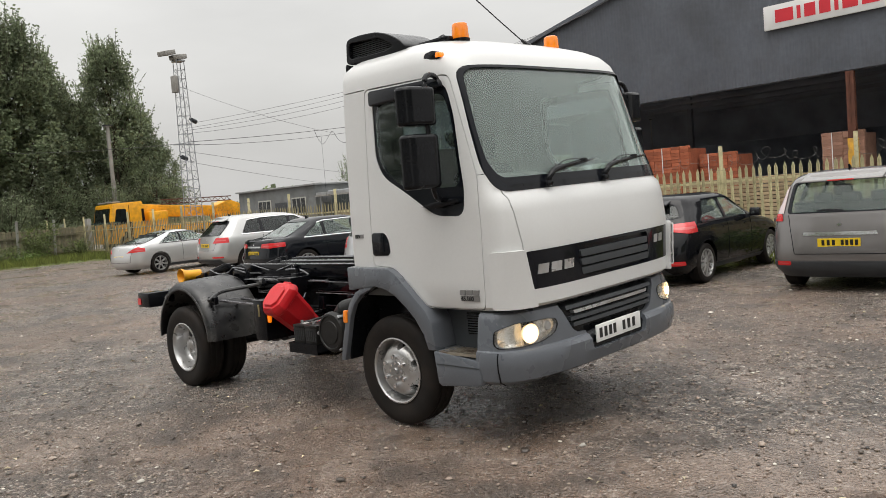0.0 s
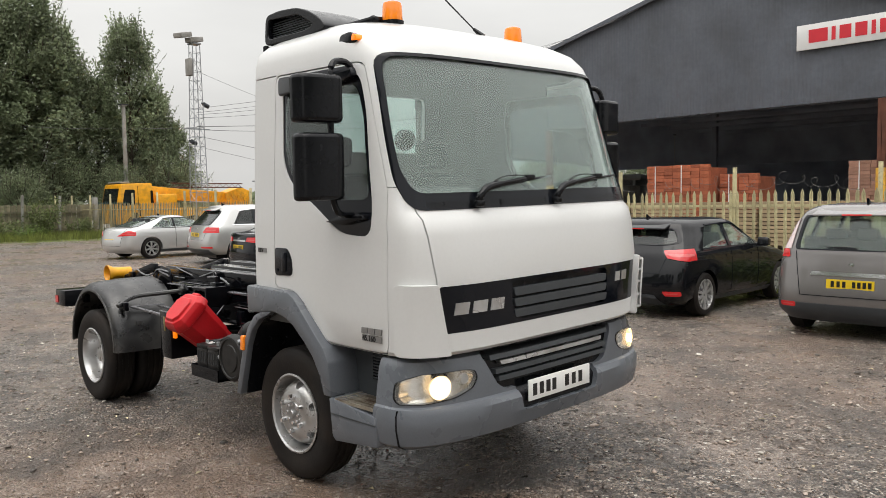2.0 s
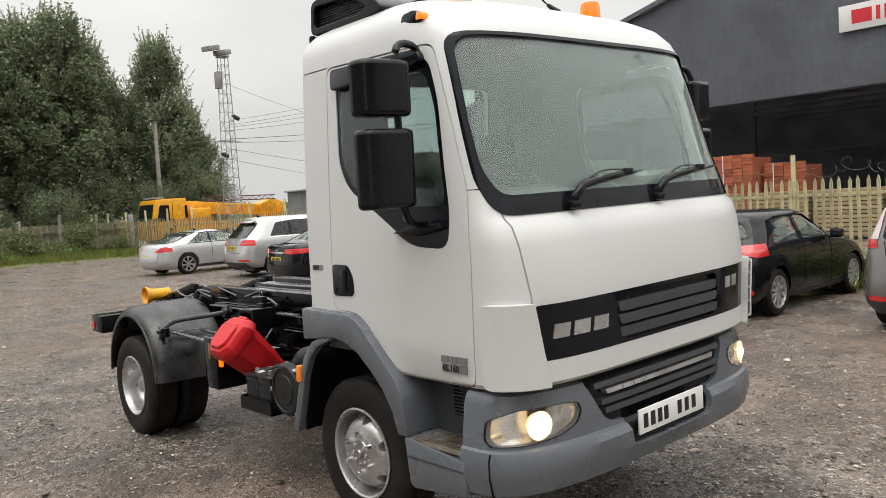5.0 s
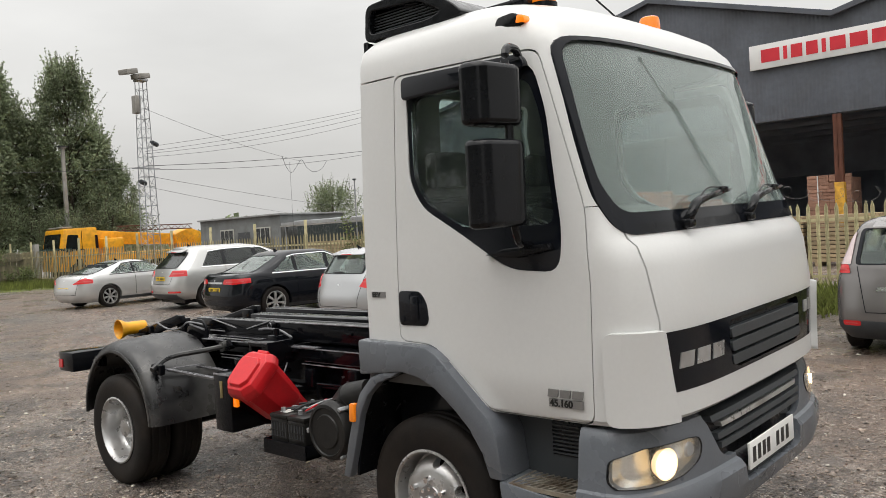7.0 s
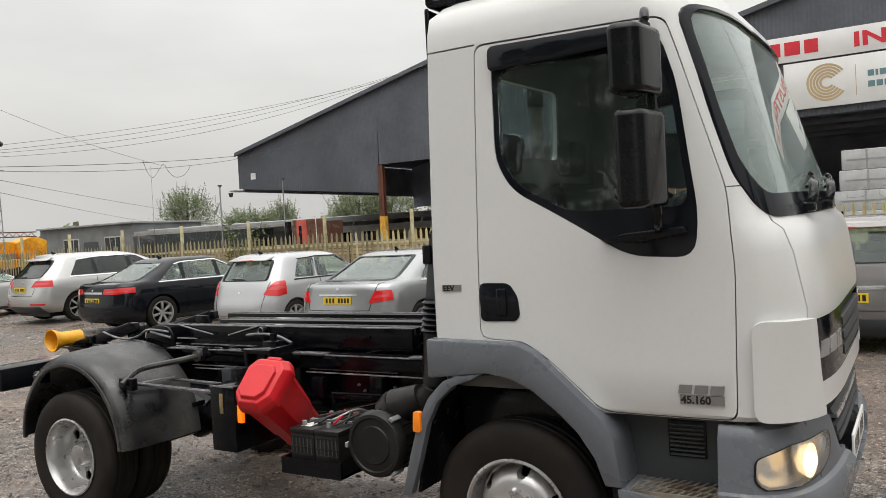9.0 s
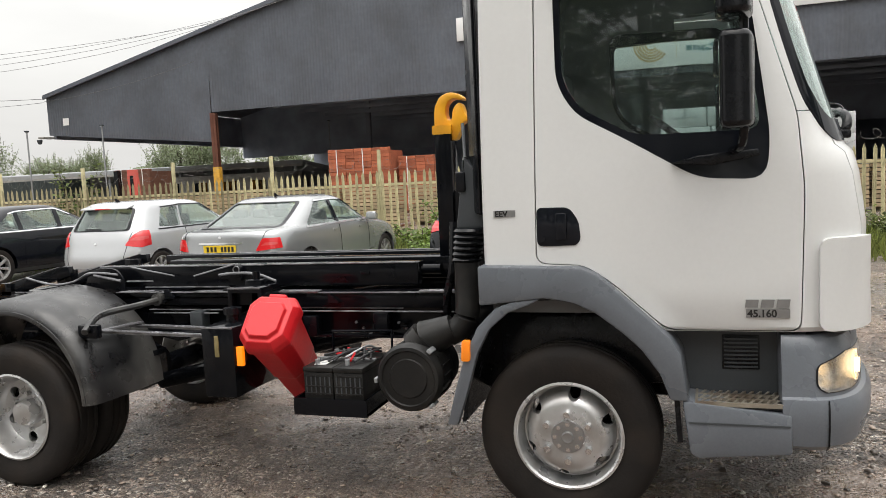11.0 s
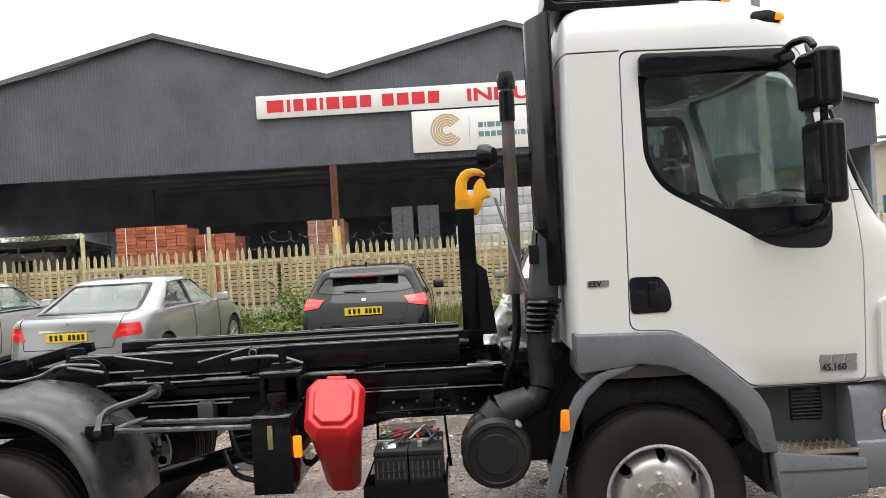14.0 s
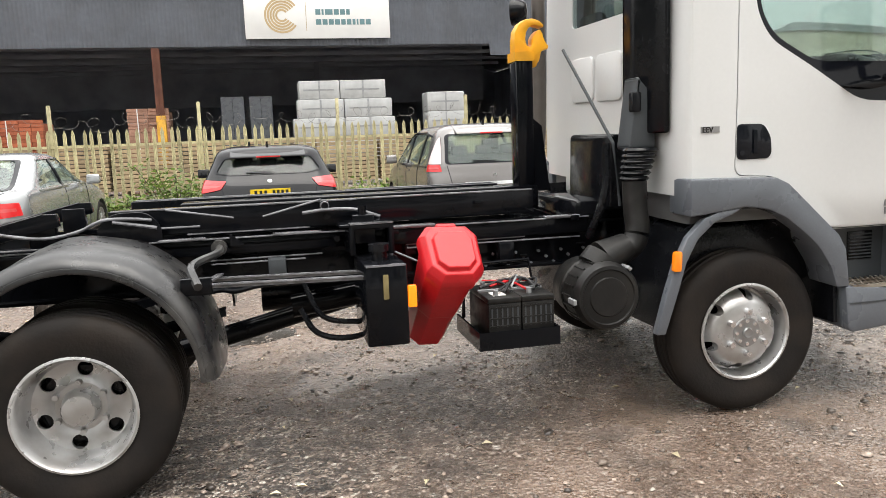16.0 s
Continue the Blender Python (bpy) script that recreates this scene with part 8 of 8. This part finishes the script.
shed2 = thing("long_open_store", pose(-57.5, 42, 0), "long low open store with a pale sheet roof", "building")
part("wall", box(0, 34, 4.0, 4.2, 0, 2.6), LOWW, shed2)
part("roof", prism([(-0.3, 3.25), (-0.3, 3.0), (4.5, 2.5), (4.5, 2.75)], "x", 0, 34), ROOFG, shed2)
for k in range(12):
    part("post", box(0.2 + 3.0 * k, 0.35 + 3.0 * k, 0, 0.15, 0, 2.95), GALV, shed2)
part("gutter", box(0, 34, -0.45, -0.3, 2.85, 2.98), CONC, shed2)
part("roof_tube", cyl((1, 0.5, 3.3), (33, 0.6, 3.2), 0.08, seg=8, bm=cyl((6, 1.0, 3.35), (30, 1.1, 3.25), 0.06, seg=8)), GALV, shed2)
cont = thing("dark_container", pose(-44, 33, 0), "dark green steel container", "container")
part("box", corrugated(0, 9.0, lambda x: 0.1, lambda x: 2.6, 0.0, 0.3, 0.04), mat("dark green container", (0.025, 0.035, 0.035), 0.6, var=0.2, var_scale=1), cont)
part("core", box(0, 9.0, 0.02, 2.4, 0.1, 2.6), bpy.data.materials["dark green container"], cont)
hut = thing("white_cabin", pose(-36.0, 40, 0), "white site cabin with dark windows", "cabin")
part("wall", box(0, 12, 0, 2.5, 0.2, 2.5, 0.03), CONC, hut)
for k in range(5):
    part("window", box(0.8 + 2.2 * k, 1.9 + 2.2 * k, -0.03, 0, 1.2, 2.05), CGLASS, hut)
mach = thing("red_forklift_mast", pose(-19.1, 20.0, 0), "red upright machine mast behind the fence", "machine")
part("mast", prism([(-0.3, 0.3), (0.25, 0.3), (0.1, 2.42), (-0.25, 2.42)], "y", -0.1, 0.1, 0.02), mat("faded red paint", (0.45, 0.07, 0.05), 0.5, var=0.15, var_scale=3), mach)
part("mast_slot", box(-0.12, 0.02, -0.12, -0.10, 0.6, 2.2), BLACKP, mach)
part("base", box(-0.6, 0.6, -0.3, 0.6, 0, 0.5, 0.04), BLACKP, mach)
part("black_post", box(-0.85, -0.68, -0.1, 0.1, 0, 2.4), BLACKP, mach)
tim = thing("timber_stack", pose(-26.5, 19.5, 0), "stack of sawn timber on bearers", "timber stack")
TIMB = mat("stacked timber", (0.33, 0.25, 0.15), 0.8, var=0.2, var_scale=2, rand=0.25)
plank = to_mesh(box(0, 1.9, 0, 0.9, 0, 0.10, 0.008, seg=1), "plank")
smooth_mesh(plank).materials.append(TIMB)
for i in range(9):
    for j in range(11):
        ob = new("plank", plank)
        ob.parent = tim
        ob.location = (i * 2.0, 0.05 * ((i * 7 + j * 3) % 3), 0.12 + j * 0.125)
    part("bearer", box(i * 2.0 + 0.2, i * 2.0 + 0.35, 0, 0.9, 0, 0.12), TIMB, tim)
tim2 = copy_thing(tim, pose(-8.5, 20.5, 0))
# cream building to the right of the shed
CREAM = mat("cream rendered wall", (0.50, 0.46, 0.36), 0.8, var=0.1, var_scale=0.5, stain=(0.35, 0.31, 0.24), stain_amt=0.3, stain_scale=0.8)
cream = thing("cream_building", pose(14.2, 36, 0), "cream rendered low building with a sloping roof edge", "building")
part("wall", prism([(0, 0), (26, 0), (26, 6.7), (13, 6.9), (8.6, 5.7), (0, 4.25)], "y", 0, 10), CREAM, cream)
part("roof_edge", prism([(0, 4.25), (8.6, 5.7), (8.6, 5.85), (0, 4.40)], "y", -0.25, 0.0), CONC, cream)
part("roof", prism([(7.8, 5.75), (14, 7.3), (26, 7.0), (26, 6.7), (13, 6.9), (8.6, 5.65)], "y", -0.1, 10), ROOFG, cream)
dome = thing("security_camera", pose(21.8, 35.8, 5.75), "white dome security camera on a wall bracket", "camera")
part("dome", lathe([(0, -0.2), (0.12, -0.12), (0.16, 0.0), (0.05, 0.22), (0, 0.24)], 16, m=pose(0, -0.25, 0, 90, 0, 0)), CONC, dome)
part("bracket", box(-0.6, 0.05, -0.3, 0.3, 0.05, 0.16, 0.02), CONC, dome)
for k, (x, y, t, ln, mt) in enumerate(((8.6, 17.0, 48, 2.2, GREYD), (11.2, 18.0, 44, 3.0, CONC), (12.0, 18.2, 46, 3.0, CONC))):
    bm = join(None, box(0, ln, -0.12, 0.12, -0.14, 0.14, 0.02), pose(x, y, 0.6, 0, -t, 0))
    tagged(part("leaning_beam", bm, mt), "heavy beam leaning behind the fence", "beam", "leaning beams")
bd = thing("blue_skip", pose(12.7, 18.8, 0), "blue steel skip behind the fence", "skip")
part("body", box(0, 1.0, 0, 1.5, 0, 2.35, 0.03), mat("blue steel", (0.05, 0.11, 0.24), 0.5, var=0.15, var_scale=2), bd)
for k, (x, y, z, w) in enumerate(((9.2, 16.5, 0, 1.2), (14.5, 17.5, 0, 2.0), (17.5, 18.0, 0, 1.8), (10.4, 17.6, 0, 1.0))):
    wrapped_pack(x, y, z, w, 1.5 + 0.25 * (k % 2), "pale wrapped pack behind the fence")
for x in (-2.3, -1.0):
    bx = thing("grey_cabinet", pose(x - 1.6, 34.0, 0), "pair of tall grey steel cabinets in the shed", "cabinet", "grey cabinets")
    part("body", box(0, 1.05, 0, 0.8, 0, 3.6, 0.02), GREYP, bx)
    part("door_line", box(0.52, 0.535, -0.01, 0.0, 0.1, 3.5), BLACKP, bx)
slab = thing("concrete_slab", pose(-4.1, 7.9, 0.0, 0, 0, 12), "pale concrete slab lying on the gravel", "slab")
part("slab", box(0, 1.5, 0, 0.9, 0, 0.14, 0.02), CONC, slab)

# ---- weeds, grass, loose stones, leaves, water ----


def blades(name, spots, h, material, label, seed):
    rg = random.Random(seed)
    verts, faces = [], []
    for x, y, s in spots:
        for _ in range(3):
            a, l, hh = rg.random() * 6.28, 0.05 + 0.12 * rg.random(), h * s * (0.4 + 0.9 * rg.random())
            w = 0.006 + 0.008 * rg.random()
            dx, dy = math.cos(a), math.sin(a)
            px, py = x + rg.gauss(0, 0.05), y + rg.gauss(0, 0.05)
            i = len(verts)
            verts += [(px - dy * w, py + dx * w, -0.01), (px + dy * w, py - dx * w, -0.01), (px + dx * l * 0.4 + dy * w * 0.7, py + dy * l * 0.4 - dx * w * 0.7, hh * 0.6), (px + dx * l, py + dy * l, hh), (px + dx * l * 0.4 - dy * w * 0.7, py + dy * l * 0.4 + dx * w * 0.7, hh * 0.6)]
            faces.append((i, i + 1, i + 2, i + 3, i + 4))
    me = bpy.data.meshes.new(name)
    me.from_pydata(verts, [], faces)
    me.materials.append(material)
    tagged(new(name, me), label, "grass", kind="stuff")


rg = random.Random(31)
spots = []
while len(spots) < 9000:
    x, y = rg.uniform(-14, 12), 8.3 + 3.4 * rg.random() ** 0.7
    d = noise.noise(Vector((x * 0.5, y * 0.5, 1.0))) + 0.35 * (y - (10.6 if x > -2.6 else 9.8))
    if d > rg.uniform(-0.5, 0.5):
        spots.append((x, y, 0.6 + 0.6 * rg.random()))
blades("fence_grass", spots, 0.32, GRASS, "rough green grass along the fence foot", 4)
spots = []
while len(spots) < 9000:
    x, y = rg.uniform(-42, -30), rg.uniform(-3, 13)
    d = (-33.5 - x) * 0.6 + noise.noise(Vector((x * 0.4, y * 0.4, 5.0))) * 1.5
    if d > rg.uniform(0, 1):
        spots.append((x, y, 1.0 + 0.8 * rg.random()))
blades("verge_grass", spots, 0.24, GRASS, "rough grass verge at the yard's end", 6)


tb = bmesh.new()
tv = {}
for i in range(40):
    for j in range(64):
        x, y = -43.0 + 0.3 * i, -8.0 + 0.34 * j
        edge = (-33.6 - x) * 0.6 + noise.noise(Vector((x * 0.4, y * 0.4, 5.0))) * 1.5
        tv[i, j] = tb.verts.new((x, y, max(-0.03, min(0.06, edge * 0.08 - 0.02)) + 0.03 * noise.noise(Vector((x * 2.1, y * 2.1, 3.0)))))
for i in range(39):
    for j in range(63):
        tb.faces.new((tv[i, j], tv[i + 1, j], tv[i + 1, j + 1], tv[i, j + 1]))
TURF = mat("short wet turf", (0.13, 0.16, 0.045), 0.8, var=0.4, var_scale=1.2, fine=0.4, fine_scale=9, stain=(0.10, 0.075, 0.05), stain_amt=0.7, stain_scale=0.9, bump=0.8, bump_scale=14)
tagged(part("verge_turf", tb, TURF, None, "short green turf at the yard's end"), category="grass", kind="structure")


def bush(x, y, r, h, n, seed, leaf, label, material):
    rb = random.Random(seed)
    b = thing("bush", pose(x, y, 0), label, "bush", "bushes")
    stems = None
    verts, faces = [], []
    for k in range(14):
        a, d = rb.random() * 6.28, r * rb.random() ** 0.6
        tip = Vector((d * math.cos(a), d * math.sin(a), h * (0.45 + 0.6 * rb.random())))
        stems = tube([(tip.x * 0.2, tip.y * 0.2, 0), tuple(tip * 0.6), tuple(tip)], 0.008, 4, stems)
        for _ in range(n):
            t = 0.3 + 0.75 * rb.random()
            p = tip * t + Vector((rb.gauss(0, r * 0.16), rb.gauss(0, r * 0.16), rb.gauss(0, h * 0.07)))
            nn = Vector((rb.gauss(0, 0.6), rb.gauss(0, 0.6), 1.0)).normalized()
            s = nn.orthogonal().normalized()
            s.rotate(Matrix.Rotation(rb.random() * 6.28, 3, nn))
            q = nn.cross(s)
            w = leaf * (0.6 + 0.8 * rb.random())
            i = len(verts)
            verts += [tuple(p - s * w * 0.5), tuple(p + q * w * 0.34 + nn * w * 0.06), tuple(p + s * w * 0.5 - nn * w * 0.1), tuple(p - q * w * 0.34 + nn * w * 0.06)]
            faces.append((i, i + 1, i + 2, i + 3))
    part("stems", stems, BARK, b)
    me = bpy.data.meshes.new("leaves")
    me.from_pydata(verts, [], faces)
    me.materials.append(material)
    ob = new("leaves", me)
    ob.parent = b


LEAFD = mat("bramble leaves", (0.115, 0.145, 0.045), 0.55, var=0.3, var_scale=2, island=0.5, thin=0.35)
for k, (x, y, r, h, n, ml) in enumerate(((-3.6, 9.9, 0.75, 1.05, 70, LEAFB), (-4.6, 10.4, 0.6, 0.65, 60, LEAFB), (-3.9, 9.0, 0.55, 0.45, 60, LEAFB), (-0.3, 10.2, 0.6, 0.7, 50, LEAFB), (2.8, 10.6, 0.8, 0.7, 60, LEAFD), (4.0, 10.8, 0.8, 0.6, 60, LEAFD),
                                         (-14.6, 12.2, 0.6, 2.2, 60, LEAFD), (-38.0, 9.4, 1.3, 2.0, 190, LEAFD), (-38.0, 7.2, 1.4, 1.7, 190, LEAFD), (-38.0, 4.6, 1.5, 1.5, 190, LEAFD), (-37.6, 11.2, 0.9, 1.0, 110, LEAFD), (-38.0, 1.8, 1.4, 1.6, 190, LEAFD), (-38.0, -0.6, 1.4, 1.6, 190, LEAFD),
                                         (-36.8, 8.4, 1.0, 0.7, 80, LEAFB), (-36.5, 5.6, 1.1, 0.7, 80, LEAFB), (-7.0, 10.8, 0.6, 0.6, 50, LEAFD), (-10.2, 10.9, 0.6, 0.6, 50, LEAFD))):
    bush(x, y, r, h, n, 200 + k, 0.10 if h > 1.2 else 0.085, "wild leafy weeds growing by the fence", ml)

rs = random.Random(9)
verts, faces, pale_face = [], [], []
for k in range(46000):
    u = rs.random()
    if k < 36000:
        x, y = rs.uniform(-7, 6.5), rs.uniform(-4.6, 4.5)
    else:
        x, y = rs.uniform(-30, 12), rs.uniform(-5, 9)
    if abs(x + 1.4) < 2.3 and -0.9 < y < 0.9 and rs.random() < 0.3:
        continue
    r = (0.004 + 0.013 * u ** 3) * (1.0 if k < 36000 else 2.0)
    z = ground_height(x, y) + r * 0.25
    i = len(verts)
    a = rs.random() * 6.28
    ca, sa = math.cos(a), math.sin(a)
    for ring, (k0, hz) in enumerate(((1.0, 0.0), (0.92, 0.30), (0.45, 0.55))):
        for q in range(5):
            b = 1.2566 * q
            px, py = k0 * r * math.cos(b) * rs.uniform(0.75, 1.2), k0 * r * 0.75 * math.sin(b) * rs.uniform(0.75, 1.2)
            verts.append((x + px * ca - py * sa, y + px * sa + py * ca, z + hz * r * rs.uniform(0.8, 1.2)))
    for q in range(5):
        w = (q + 1) % 5
        faces += [(i + q, i + w, i + 5 + w, i + 5 + q), (i + 5 + q, i + 5 + w, i + 10 + w, i + 10 + q)]
    faces.append((i + 10, i + 11, i + 12, i + 13, i + 14))
    pale_face += [1 if k % 29 == 0 else 0] * 11
st = bpy.data.meshes.new("loose_stones")
st.from_pydata(verts, [], faces)
st.materials.append(STONE)
st.materials.append(STONEP)
st.polygons.foreach_set("material_index", pale_face)
smooth_mesh(st, 60)
tagged(new("loose_stones", st), "small loose grey and pale stones on the gravel", "stones", kind="stuff")
verts, faces = [], []
for k in range(900):
    x, y = (rs.uniform(-6, 6), rs.uniform(-4.5, 5)) if k < 60 else (rs.uniform(-34, 10), rs.uniform(-5, 9))
    w, a = rs.uniform(0.012, 0.03), rs.random() * 6.28
    z = ground_height(x, y) + 0.008
    i = len(verts)
    for px, py, pz in ((1, 0, 0), (0.3, 0.5, 0.01), (-0.9, 0.1, 0), (0.2, -0.5, 0.012)):
        verts.append((x + w * (px * math.cos(a) - py * math.sin(a)), y + w * (px * math.sin(a) + py * math.cos(a)), z + pz))
    faces.append((i, i + 1, i + 2, i + 3))
lv = bpy.data.meshes.new("fallen_leaves")
lv.from_pydata(verts, [], faces)
lv.materials.append(mat("pale fallen leaves", (0.55, 0.48, 0.32), 0.5, island=0.5))
tagged(new("fallen_leaves", lv), "scattered yellow and brown fallen leaves", "leaves", kind="stuff")

# ---- fence pales last ----
FENCEO = mat("dirty old palisade steel", (0.30, 0.26, 0.15), 0.75, var=0.25, var_scale=1.5, stain=(0.08, 0.07, 0.04), stain_amt=0.65, stain_scale=6, rand=0.25)
pale, pale_old = pale_mesh(), pale_mesh()
smooth_mesh(pale).materials.append(FENCE)
smooth_mesh(pale_old).materials.append(FENCEO)
rp = random.Random(3)
rest = None
for k in range(378):
    x = 11.6 - 0.1575 * k
    if k < 298:
        ob = new("pale", pale if x > -9.5 + rp.uniform(-1.5, 1.5) else pale_old)
        ob.parent = fence
        ob.location = (x, rp.uniform(-0.004, 0.004), rp.uniform(-0.015, 0.01))
        ob.rotation_euler = (0, rp.gauss(0, 0.010), 0)
    else:
        q = bmesh.new()
        q.from_mesh(pale)
        rest = join(rest, q, Matrix.Translation((x, 0, rp.uniform(-0.015, 0.01))))
tagged(part("far_pales", rest, FENCEO, fence), kind="stuff")
